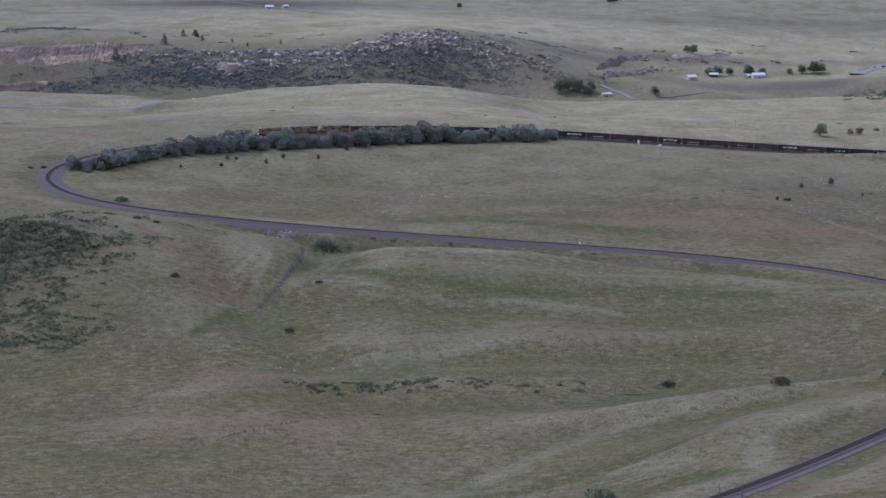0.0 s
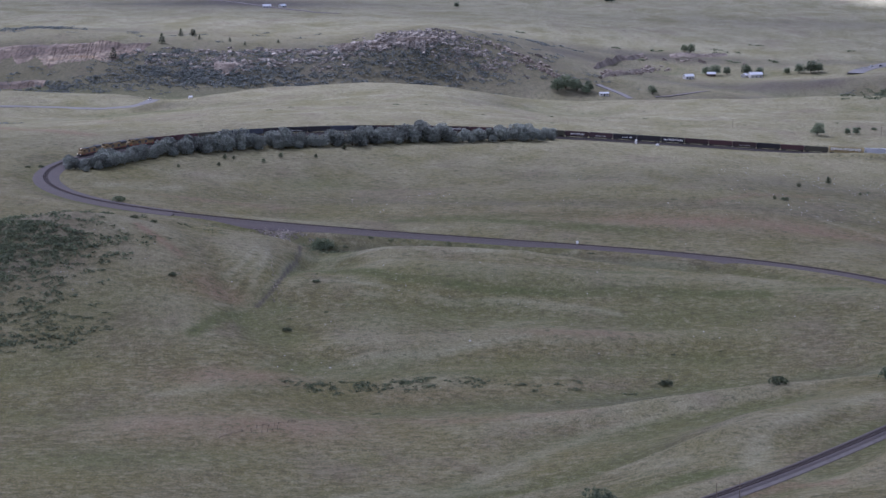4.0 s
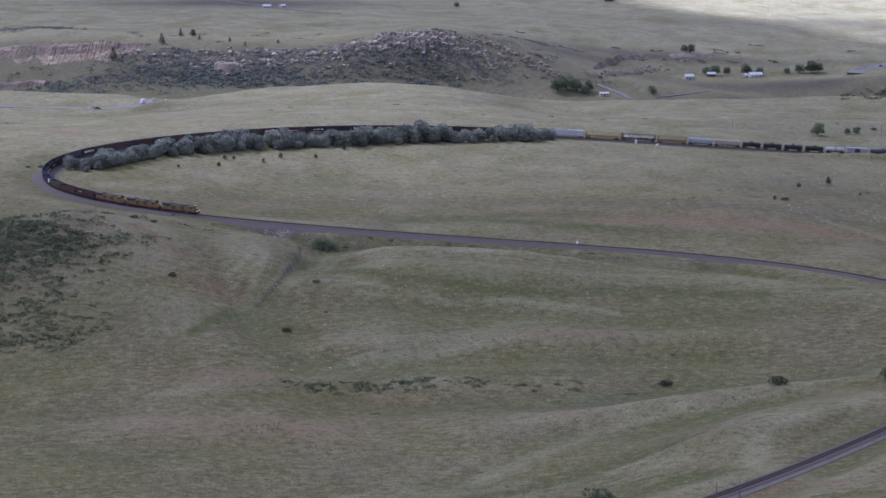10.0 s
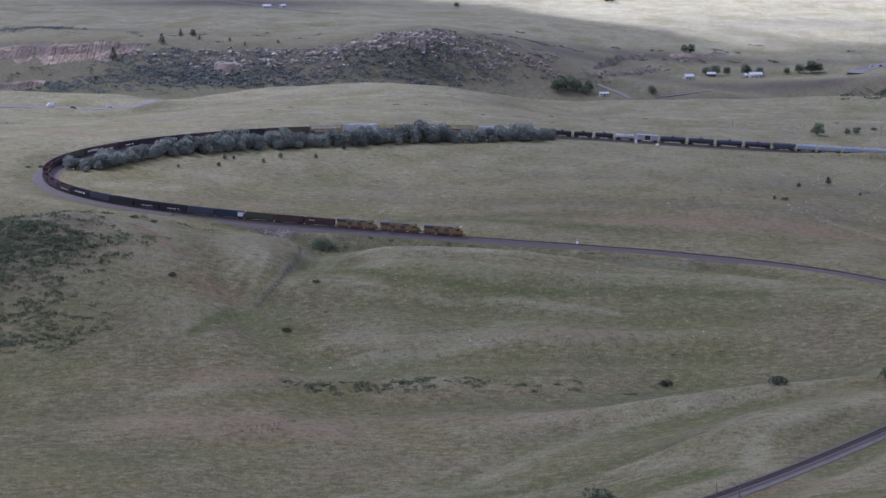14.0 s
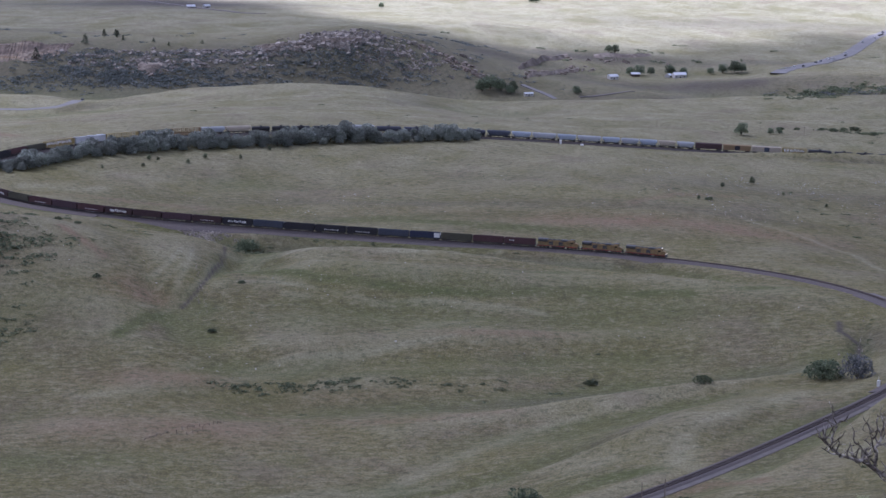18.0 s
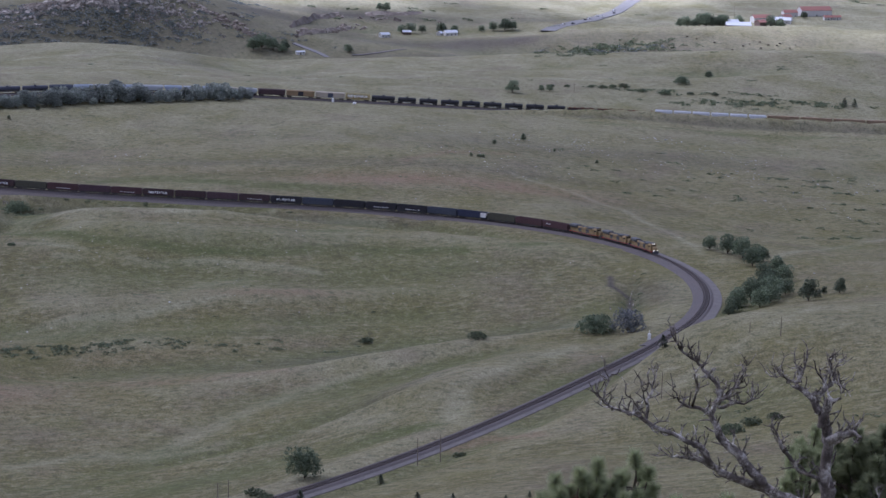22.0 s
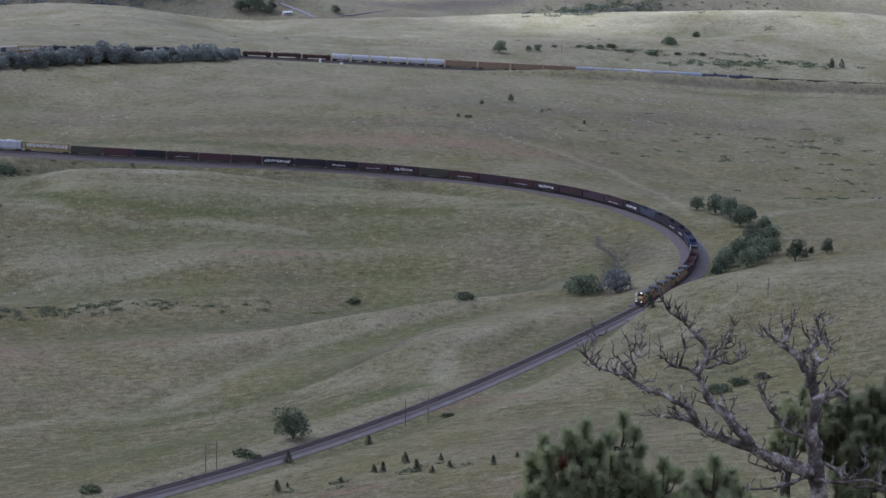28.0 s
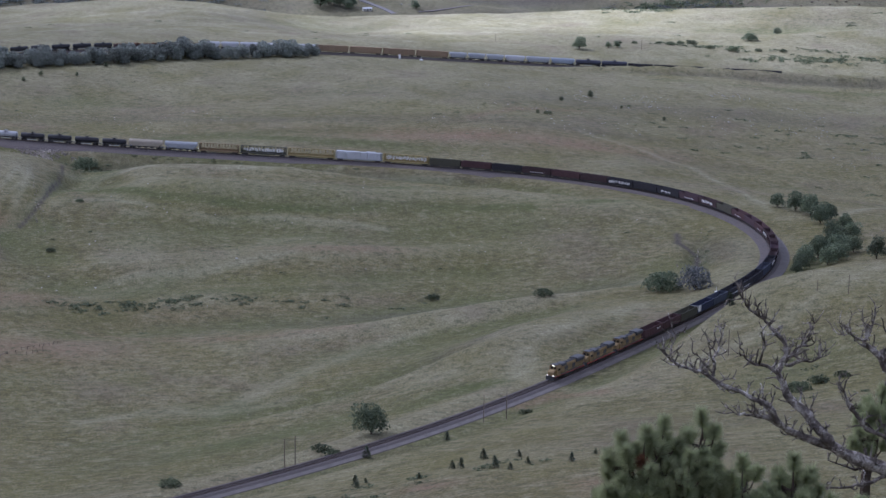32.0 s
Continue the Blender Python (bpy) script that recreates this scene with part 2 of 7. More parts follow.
def quarry_rock():
    """Cut strata: brown weathered beds over cream and orange ones, streaked down the face."""
    m, t, b = material("quarry_strata", 0.95)
    bed, fine, run = noise_of(t, 1.0, 5, 0.6, (0.012, 0.012, 0.13)), noise_of(t, 0.25, 6, 0.7), noise_of(t, 1.0, 4, 0.6, (0.07, 0.07, 0.02))
    c = ramp_of(t, bed, [(0.34, (0.13, 0.105, 0.088)), (0.44, (0.22, 0.17, 0.13)), (0.52, (0.40, 0.335, 0.255)), (0.64, (0.37, 0.255, 0.145))])
    c = mix_of(t, ramp_of(t, run, [(0.42, (0, 0, 0)), (0.62, (0.75, 0.75, 0.75))]), c, (0.20, 0.155, 0.125))
    c = mix_of(t, ramp_of(t, fine, [(0.4, (0.65, 0.65, 0.65)), (0.6, (0, 0, 0))]), c, (0.10, 0.085, 0.07))
    t.links.new(c, b.inputs["Base Color"])
    bump_of(t, b, fine, 0.6, 0.8)
    return m


QUARRY = quarry_rock()


# ---- mesh helpers ----
class Shape:
    """Collects vertices and faces of one mesh."""

    def __init__(self):
        self.v, self.f = [], []

    def add(self, verts, faces):
        n = len(self.v)
        self.v += [tuple(p) for p in verts]
        self.f += [tuple(i + n for i in q) for q in faces]
        return self

    def box(self, x0, x1, y0, y1, z0, z1, cut=0.0):
        """A block; cut bevels its upright and top edges."""
        if cut <= 0:
            v = [(x, y, z) for z in (z0, z1) for y in (y0, y1) for x in (x0, x1)]
            return self.add(v, [(0, 2, 3, 1), (4, 5, 7, 6), (0, 1, 5, 4), (1, 3, 7, 5), (3, 2, 6, 7), (2, 0, 4, 6)])
        ring = [(x0 + cut, y0), (x1 - cut, y0), (x1, y0 + cut), (x1, y1 - cut), (x1 - cut, y1), (x0 + cut, y1), (x0, y1 - cut), (x0, y0 + cut)]
        cx, cy = (x0 + x1) / 2, (y0 + y1) / 2
        kx, ky = 1 - 2 * cut / (x1 - x0), 1 - 2 * cut / (y1 - y0)
        top = [(cx + (x - cx) * kx, cy + (y - cy) * ky) for x, y in ring]
        v = [(x, y, z0) for x, y in ring] + [(x, y, z1 - cut) for x, y in ring] + [(x, y, z1) for x, y in top]
        f = [tuple(range(7, -1, -1)), tuple(range(16, 24))]
        for k in (0, 8):
            f += [(k + i, k + (i + 1) % 8, k + 8 + (i + 1) % 8, k + 8 + i) for i in range(8)]
        return self.add(v, f)

    def prism(self, outline, a, b, axis="x"):
        """An outline swept from a to b along an axis."""
        n = len(outline)
        if axis == "x":
            v = [(a, p, q) for p, q in outline] + [(b, p, q) for p, q in outline]
        elif axis == "y":
            v = [(p, a, q) for p, q in outline] + [(p, b, q) for p, q in outline]
        else:
            v = [(p, q, a) for p, q in outline] + [(p, q, b) for p, q in outline]
        return self.add(v, [tuple(range(n - 1, -1, -1)), tuple(range(n, 2 * n))] + [(i, (i + 1) % n, n + (i + 1) % n, n + i) for i in range(n)])

    def tube(self, path, radii, n=6, cap=True):
        """A round limb along a path, its radius given point by point."""
        rings = []
        for i, p in enumerate(path):
            p = Vector(p)
            d = Vector(path[min(i + 1, len(path) - 1)]) - Vector(path[max(i - 1, 0)])
            d = d.normalized() if d.length > 1e-9 else Vector((0, 0, 1))
            a = d.orthogonal().normalized() if i == 0 else (rings[-1][1] - d * rings[-1][1].dot(d)).normalized()
            b = d.cross(a)
            r = radii[i]
            rings.append(([p + (a * math.cos(6.2832 * k / n) + b * math.sin(6.2832 * k / n)) * r for k in range(n)], a))
        v = [q for ring, _ in rings for q in ring]
        f = [(i * n + k, i * n + (k + 1) % n, (i + 1) * n + (k + 1) % n, (i + 1) * n + k) for i in range(len(path) - 1) for k in range(n)]
        if cap:
            f += [tuple(range(n - 1, -1, -1)), tuple(range((len(path) - 1) * n, len(path) * n))]
        return self.add(v, f)

    def disc(self, x, y, z, r, w, n=10):
        """A wheel, its axle along y."""
        o = [(x + r * math.cos(6.2832 * k / n), z + r * math.sin(6.2832 * k / n)) for k in range(n)]
        return self.prism(o, y - w / 2, y + w / 2, "y")

    def mesh(self, name, mat, smooth=False):
        m = bpy.data.meshes.new(name)
        m.from_pydata(self.v, [], self.f)
        m.materials.append(mat)
        if smooth:
            m.shade_smooth()
        return m


def part(name, shape, mat, parent=None, label="", smooth=False, at=None):
    ob = new(name, shape.mesh(name, mat, smooth) if isinstance(shape, Shape) else shape)
    if parent is not None:
        ob.parent = parent
    if at is not None:
        ob.matrix_basis = at
    return tagged(ob, label)


def empty(name, m, label, category, group="", kind=""):
    ob = new(name)
    ob.empty_display_size = 0.5
    ob.matrix_basis = m
    return tagged(ob, label, category, group, kind)



# ---- the lie of the land ----
# The railway line: curvature (1/km) every 50 m from station -1200 m, smoothed grade
CURV = [0.0, -0.01, 0.03, 0.19, 0.48, 0.88, 1.16, 1.08, 0.64, 0.33, 0.59, 1.35, 2.11, 2.42, 2.25, 2.01, 2.35, 3.75, 6.13,
        8.65, 9.71, 8.02, 4.91, 2.41, 0.99, 0.11, -0.88, -2.42, -4.38, -6.0, -6.33, -5.47, -4.63, -4.35, -3.22, -1.37,
        -0.44, -0.57, -1.06, -1.62, -1.83, -1.24, -0.13]
SWELL = [-6.2, -6.4, -5.2, 1.6, 11.5, 14.2, 9.4, 1.9, -8.5, -10.2, -5.2, 0.0, 0.9]
ST = np.arange(-2200.0, 1000.1, 5.0)


def line_table():
    k = np.interp(ST, np.arange(-1200, 901, 50), CURV, left=0.0, right=-0.13) * 1e-3
    i0 = int(np.argmin(abs(ST + 1200)))
    th = np.concatenate([[0], np.cumsum((k[1:] + k[:-1]) / 2 * 5.0)])
    th = th - th[i0] + 2.97158
    tm = (th[1:] + th[:-1]) / 2
    x = np.concatenate([[0], np.cumsum(np.cos(tm) * 5.0)])
    y = np.concatenate([[0], np.cumsum(np.sin(tm) * 5.0)])
    x, y = x - x[i0] + 639.25, y - y[i0] + 1519.0
    fine = np.arange(-1250.0, 900, 25.0)
    b = np.interp(fine, np.arange(-1250, 900, 175.0), SWELL)
    b = np.convolve(np.pad(b, 5, "edge"), np.ones(11) / 11, "valid")
    z = 230 - 221.52 + 0.02 * ST + np.interp(ST, fine, b)
    return np.stack([x, y, z], 1), th


LINE, HEAD = line_table()


def on_line(s, side=0.0, up=0.0):
    """Place beside the line at station s: side to the right of travel, up above the ballast's foot."""
    p = np.array([np.interp(s, ST, LINE[:, i]) for i in range(3)])
    h = float(np.interp(s, ST, HEAD))
    return Vector((p[0] + math.sin(h) * side, p[1] - math.cos(h) * side, p[2] + up)), h


# Ground heights away from the line: x, y, z
ANCHORS = [(0, 0, 228), (0, -300, 250), (-300, -100, 210), (300, -100, 225), (8, 30, 214), (20, 100, 182), (55, 250, 122), (95, 400, 76),
           (-250, 300, 90), (380, 350, 95), (195, 690, 36), (150, 620, 40), (125, 500, 63), (70, 560, 45), (195, 775, 38),
           (-140, 740, 2), (10, 740, 2), (-90, 860, -2), (10, 975, -3), (110, 960, -4), (-150, 955, -2), (-165, 1060, 17),
           (100, 770, 10), (165, 835, 10), (-50, 1350, 2), (140, 1320, 4), (330, 1330, -14), (320, 1130, -8),
           (-270, 1440, 14), (-300, 1700, -9), (-100, 1850, -4), (200, 1850, -12), (500, 1800, -8), (420, 2250, -38),
           (0, 2500, -16), (0, 2900, -28), (900, 2900, -32), (-900, 2600, -25), (1500, 1500, -25), (-1200, 1200, 0), (0, 4800, -45)]


def solve_ground():
    keep = (ST >= -1250) & (ST <= 900)
    pts = np.concatenate([LINE[keep][::9], np.array(ANCHORS, float)])
    n = len(pts)
    d = np.hypot(pts[:, None, 0] - pts[None, :, 0], pts[:, None, 1] - pts[None, :, 1]) / 1000
    k = d * d * np.log(d + 1e-9) + np.eye(n) * 2e-4
    p = np.concatenate([np.ones((n, 1)), pts[:, :2] / 1000], 1)
    a = np.block([[k, p], [p.T, np.zeros((3, 3))]])
    return pts[:, :2], np.linalg.solve(a, np.concatenate([pts[:, 2], np.zeros(3)]))


TPS_AT, TPS_W = solve_ground()


def wave(x, y, s, n=5, seed=0):
    """Smooth rolling noise from a few crossing sines, wavelength about s metres."""
    r = np.random.RandomState(seed)
    out = 0
    for i in range(n):
        a, f, ph = r.uniform(0, 6.283), 6.283 / s * r.uniform(0.6, 1.7), r.uniform(0, 6.283)
        out = out + np.sin((x * np.cos(a) + y * np.sin(a)) * f + ph)
    return out / n


def bell(x, y, cx, cy, rx, ry, turn=0.0):
    c, s = math.cos(turn), math.sin(turn)
    u, v = (x - cx) * c + (y - cy) * s, -(x - cx) * s + (y - cy) * c
    return np.exp(-(u / rx) ** 2 - (v / ry) ** 2)


def step(a, b, v):
    t = np.clip((v - a) / (b - a), 0, 1)
    return t * t * (3 - 2 * t)


def hogback(x, y):
    """The rocky ridge beyond the fields, with a scarp on the near side."""
    yc = 2205 + 22 * np.sin(x / 90.0)
    along = 9 * bell(x, 0, -380, 0, 130, 1) + 22 * bell(x, 0, -5, 0, 85, 1) + 5 * bell(x, 0, -170, 0, 120, 1) - 16 * bell(x, 0, 260, 0, 130, 1)
    v = y - yc
    return along * np.where(v < 0, np.exp(-(v / 55) ** 2), np.exp(-(v / 150) ** 2))


def rail_near(x, y):
    """Distance to the line and the line's height there; far off, only "far"."""
    pts = LINE[::4]
    best = np.full(x.shape, 1e9)
    z = np.zeros(x.shape)
    for i in range(len(pts) - 1):
        ax, ay, az = pts[i]
        bx, by, bz = pts[i + 1]
        k = np.nonzero((x > min(ax, bx) - 30) & (x < max(ax, bx) + 30) & (y > min(ay, by) - 30) & (y < max(ay, by) + 30))[0]
        if not len(k):
            continue
        px, py = x[k], y[k]
        t = np.clip(((px - ax) * (bx - ax) + (py - ay) * (by - ay)) / ((bx - ax) ** 2 + (by - ay) ** 2), 0, 1)
        d = np.hypot(px - ax - t * (bx - ax), py - ay - t * (by - ay))
        m = d < best[k]
        best[k] = np.where(m, d, best[k])
        z[k] = np.where(m, az + t * (bz - az), z[k])
    return best, z


def ground(x, y):
    x, y = np.asarray(x, float), np.asarray(y, float)
    shape = x.shape
    x, y = x.ravel(), y.ravel()
    z = TPS_W[-3] + TPS_W[-2] * x / 1000 + TPS_W[-1] * y / 1000
    for (px, py), w in zip(TPS_AT, TPS_W[:-3]):
        d = np.hypot(x - px, y - py) / 1000
        z = z + w * d * d * np.log(d + 1e-9)
    far = np.hypot(x, y)
    z = z + wave(x, y, 260, 6, 3) * 2.6 * step(500, 800, far) + wave(x, y, 70, 6, 5) * 1.0 * step(300, 700, far)
    # knolls, gullies and the spur in front of the big curve
    z = z + 7 * bell(x, y, -170, 1120, 45, 40) - 9 * bell(x, y, -55, 1120, 22, 45) - 4 * bell(x, y, -70, 1000, 25, 120, 0.3)
    z = z + 10 * bell(x, y, 115, 792, 75, 26, 0.98) + 6 * bell(x, y, 105, 872, 75, 14, 0.3) - 4 * bell(x, y, 20, 900, 160, 25, 0.2)
    z = z + wave(x, y, 28, 6, 9) * 0.4 * step(500, 800, far) + 4 * bell(x, y, 20, 1085, 120, 22, -0.15) - 3 * bell(x, y, 20, 1030, 130, 18, -0.1)
    z = z - 9 * bell(x, y, -240, 1830, 110, 130) - 12 * bell(x, y, 110, 1860, 75, 120) - 4 * bell(x, y, 330, 1850, 120, 100) - 32 * bell(x, y, 0, 2075, 900, 95)
    z = z + 6 * bell(x, y, -212, 1838, 30, 15) - 10 * bell(x, y, -212, 1965, 42, 58) + hogback(x, y) - 5 * bell(x, y, -60, 1820, 220, 120)
    z = z + 5 * bell(x, y, 560, 1850, 110, 60, 0.1) + 3 * bell(x, y, 330, 1880, 90, 45) - 7 * bell(x, y, 440, 1775, 60, 40) + 9 * bell(x, y, 500, 2215, 260, 45)
    z = z - 2.6 * bell(x, y, 205, 945, 5, 34, -0.2) + 3.5 * bell(x, y, -205, 1100, 40, 20) - 2.0 * bell(x, y, -92, 1045, 8, 60, 0.25) - 2.2 * bell(x, y, -66, 1100, 5, 55, -0.2)
    z = z + 2.2 * bell(x, y, 40, 985, 120, 12, 0.12) - 2.4 * bell(x, y, 40, 955, 120, 14, 0.12) + 1.8 * bell(x, y, 60, 1130, 130, 9, -0.02)
    z = z + 2.6 * bell(x, y, 150, 760, 60, 6, 0.95) - 2.0 * bell(x, y, 132, 772, 55, 6, 0.95) + 1.6 * bell(x, y, 60, 745, 70, 6, 0.45) - 1.8 * bell(x, y, 52, 762, 70, 6, 0.45)
    d, rz = rail_near(x, y)
    m = 1 - step(5.0, 26.0, d)
    z = z * (1 - m) + (rz - 0.9) * m
    # the middle stretch runs on a low bank
    ym = np.interp(x, (-148, -53, 45, 140, 214), (1217, 1186, 1167, 1137, 1071))
    z = z - 4.5 * np.exp(-((ym - y - 21) / 11) ** 2) * step(-130, -85, x) * step(215, 140, x)
    # the far stretch of the line lies in a shallow cut
    yl = np.interp(x, (243, 343, 442, 541, 639), (1564, 1563, 1552, 1536, 1519))
    z = z + 6.2 * np.exp(-((y - yl + 13) / 4.5) ** 2) * np.clip((x - 212) / 108, 0, 1) * (x < 900)
    return z.reshape(shape)


# ---- ground: one sheet round the viewpoint out to the horizon ----
def build_ground():
    fine = np.arange(-12.5, 19.51, 0.075)
    az = np.radians(np.concatenate([np.arange(-180, -12.5, 3.35)[:-1], fine, np.arange(22, 178, 3.9)]))
    r = [0.02]
    while r[-1] < 4950:
        d = r[-1]
        r.append(d + (max(0.5, d * 0.04) if d < 420 else 2.3 if d < 1350 else 3.8 if d < 2330 else 9 + (d - 2330) * 0.05))
    r = np.array(r)
    na, nr = len(az), len(r)
    rr, aa = np.meshgrid(r, az, indexing="ij")
    x, y = np.sin(aa) * rr, np.cos(aa) * rr
    z = ground(x, y)
    # soil, lush and cured cover; the open plain beyond is drier, and paler for haze and sunlight
    xs, ys = x.ravel(), y.ravel()
    soil = np.zeros(xs.shape)
    lush, dry_lit = soil.copy(), soil.copy()
    dist = np.hypot(xs, ys)
    # straw grows with distance to stand for haze; last band paints the hill's highlight
    dry_lit = 0.55 * step(1230, 1450, dist) + 0.35 * step(2280, 2450, dist) + 0.12 * step(1560, 1640, dist) * step(2020, 1950, dist)
    dry_lit = dry_lit * (1 - 0.8 * bell(xs, ys, 340, 1320, 140, 140))
    for cx, cy, rx, ry, k, turn in SOIL:
        soil = np.maximum(soil, k * bell(xs, ys, cx, cy, rx, ry, turn))
    for cx, cy, rx, ry, k, turn in LUSH:
        lush = np.maximum(lush, k * bell(xs, ys, cx, cy, rx, ry, turn))
    for cx, cy, rx, ry, k, turn in DRY:
        dry_lit = np.maximum(dry_lit, k * bell(xs, ys, cx, cy, rx, ry, turn))
    # hollows are greener, brows drier
    hump = z.ravel() - (ground(xs + 30, ys) + ground(xs - 30, ys) + ground(xs, ys + 30) + ground(xs, ys - 30)) / 4
    open_land = step(450, 700, np.hypot(xs, ys))
    lush = np.maximum(lush, np.clip(-hump * 0.35 - 0.12, 0, 0.5) * open_land)
    dry_lit = np.maximum(dry_lit, np.clip(hump * 0.35 - 0.05, 0, 0.5) * open_land)
    steep = np.hypot(ground(xs + 8, ys) - ground(xs - 8, ys), ground(xs, ys + 8) - ground(xs, ys - 8)) / 16
    # far steep slopes get brown cover with their shade painted in
    heath_shade = np.clip((steep - 0.11) * 3.0, 0, 0.45) * step(1000, 1400, np.hypot(xs, ys))
    for cx, cy, rx, ry, k, turn in HEATH_SHADE:
        heath_shade = np.maximum(heath_shade, k * bell(xs, ys, cx, cy, rx, ry, turn))
    ridge = bell(xs, ys, -150, 2150, 330, 90)
    soil, heath_shade = soil * (1 - ridge), np.maximum(heath_shade, 0.62 * ridge)
    lush = np.maximum(lush * (1 - 0.5 * ridge), 0.22 * ridge)
    # worn paths and ditches, and pale lines painted for light along the brows
    masks = {"soil": soil, "lush": lush, "dry_lit": dry_lit, "heath_shade": heath_shade}
    for kind, k, w, pts in TRAILS:
        m = masks[kind]
        for (ax, ay), (bx, by) in zip(pts, pts[1:]):
            near = np.nonzero((abs(xs - (ax + bx) / 2) < abs(bx - ax) / 2 + 3 * w) & (abs(ys - (ay + by) / 2) < abs(by - ay) / 2 + 6 * w))[0]
            px, py = xs[near], ys[near]
            u = np.clip(((px - ax) * (bx - ax) + (py - ay) * (by - ay)) / ((bx - ax) ** 2 + (by - ay) ** 2), 0, 1)
            d = np.hypot(px - ax - u * (bx - ax), (py - ay - u * (by - ay)) * 0.6)
            m[near] = np.maximum(m[near], min(1, 1.15 * k) * np.exp(-(d / (1.3 * w)) ** 2))
    lush = np.minimum(1, 1.35 * lush)
    co = np.stack([x.ravel(), y.ravel(), z.ravel()], 1)
    i = np.arange(nr - 1)[:, None] * na
    j = np.arange(na)[None, :]
    jn = (j + 1) % na
    quads = np.stack([i + j, i + jn, i + na + jn, i + na + j], -1).reshape(-1, 4)[:, ::-1]
    me = bpy.data.meshes.new("ground")
    me.vertices.add(len(co))
    me.vertices.foreach_set("co", co.ravel().astype(np.float32))
    me.loops.add(quads.size)
    me.loops.foreach_set("vertex_index", quads.ravel().astype(np.int32))
    me.polygons.add(len(quads))
    me.polygons.foreach_set("loop_start", np.arange(0, quads.size, 4, dtype=np.int32))
    brush = me.attributes.new("heath_shade", "FLOAT", "POINT")
    brush.data.foreach_set("value", heath_shade.astype(np.float32))
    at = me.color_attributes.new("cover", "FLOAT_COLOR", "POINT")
    at.data.foreach_set("color", np.stack([soil, lush, dry_lit, np.ones(len(soil))], 1).ravel().astype(np.float32))
    me.update(calc_edges=True)
    me.shade_smooth()
    me.materials.append(GRASS)
    return tagged(new("ground", me), "rolling short-grass prairie with green hollows and bare soil", "grassland", kind="structure")


# x, y, half-lengths, strength, turn
SOIL = [(150, 1235, 95, 22, 0.9, -0.1), (196, 1225, 55, 15, 0.85, -0.3), (-115, 1262, 40, 7, 0.7, -0.2), (-79, 924, 34, 14, 0.8, 0.0), (-72, 845, 44, 20, 0.9, 0.1),
        (-100, 1045, 16, 16, 0.9, 0.3), (60, 991, 30, 7, 0.85, 0.0), (-220, 1620, 40, 14, 0.5, 0.0), (95, 500, 14, 12, 0.8, 0.0), (53, 531, 7, 5, 1.0, 0.0), (-30, 900, 60, 10, 0.3, 0.2)]
# dark cover: brush and bare fields, plus shade painted on valley and spur slopes
HEATH_SHADE = [(95, 2190, 60, 25, 0.6, 0.0), (226, 2355, 120, 26, 0.8, 0.0), (-230, 2750, 140, 80, 1.0, -0.1), (-90, 2725, 60, 18, 0.8, 0.2), (-330, 2740, 90, 20, 0.9, 0.1), (-330, 2330, 80, 30, 0.4, 0.0), (450, 2125, 300, 42, 0.8, 0.0), (130, 2290, 75, 60, 0.75, 0.5), (300, 2200, 130, 30, 0.7, 0.0), (450, 2690, 250, 60, 0.35, 0.0), (215, 955, 12, 26, 0.45, 0.0), (-200, 1060, 45, 60, 0.45, 0.0), (280, 1390, 170, 30, 0.35, 0.0), (180, 1280, 120, 12, 0.3, -0.1), (335, 2205, 75, 26, 0.85, 0.0), (400, 2355, 70, 18, 0.5, 0.0), (470, 2140, 110, 24, 0.7, 0.0), (190, 2240, 40, 50, 0.5, 0.0), (560, 2120, 120, 24, 0.7, 0.0), (20, 1150, 110, 9, 0.5, -0.2),
         (110, 905, 70, 10, 0.5, 0.2), (100, 800, 60, 12, 0.35, 0.9), (60, 1290, 160, 14, 0.3, 0.0)]
LUSH = [(60, 1215, 70, 10, 0.9, -0.2), (120, 1030, 60, 20, 0.5, 0.0), (-40, 930, 50, 14, 0.6, 0.7), (20, 690, 60, 16, 0.7, 0.5), (-110, 800, 40, 16, 0.5, 0.2),
        (-330, 2080, 300, 60, 0.9, 0.0), (80, 1060, 70, 10, 0.6, -0.2), (-300, 1650, 50, 8, 0.9, 0.0), (40, 940, 90, 8, 0.5, 0.1), (82, 1093, 22, 7, 0.7, 0.0), (183, 1059, 16, 6, 0.7, 0.0), (30, 1010, 130, 26, 0.35, -0.1), (60, 1065, 120, 22, 0.35, -0.1), (-150, 1000, 40, 50, 0.3, 0.0)]
DRY = [(-150, 1350, 70, 14, 0.8, -0.2), (100, 1780, 260, 50, 0.7, 0.0), (-60, 1850, 120, 20, 0.8, 0.1), (450, 1620, 260, 60, 0.6, 0.0), (300, 3000, 900, 400, 0.6, 0.0), (60, 1420, 250, 60, 0.45, 0.0)]
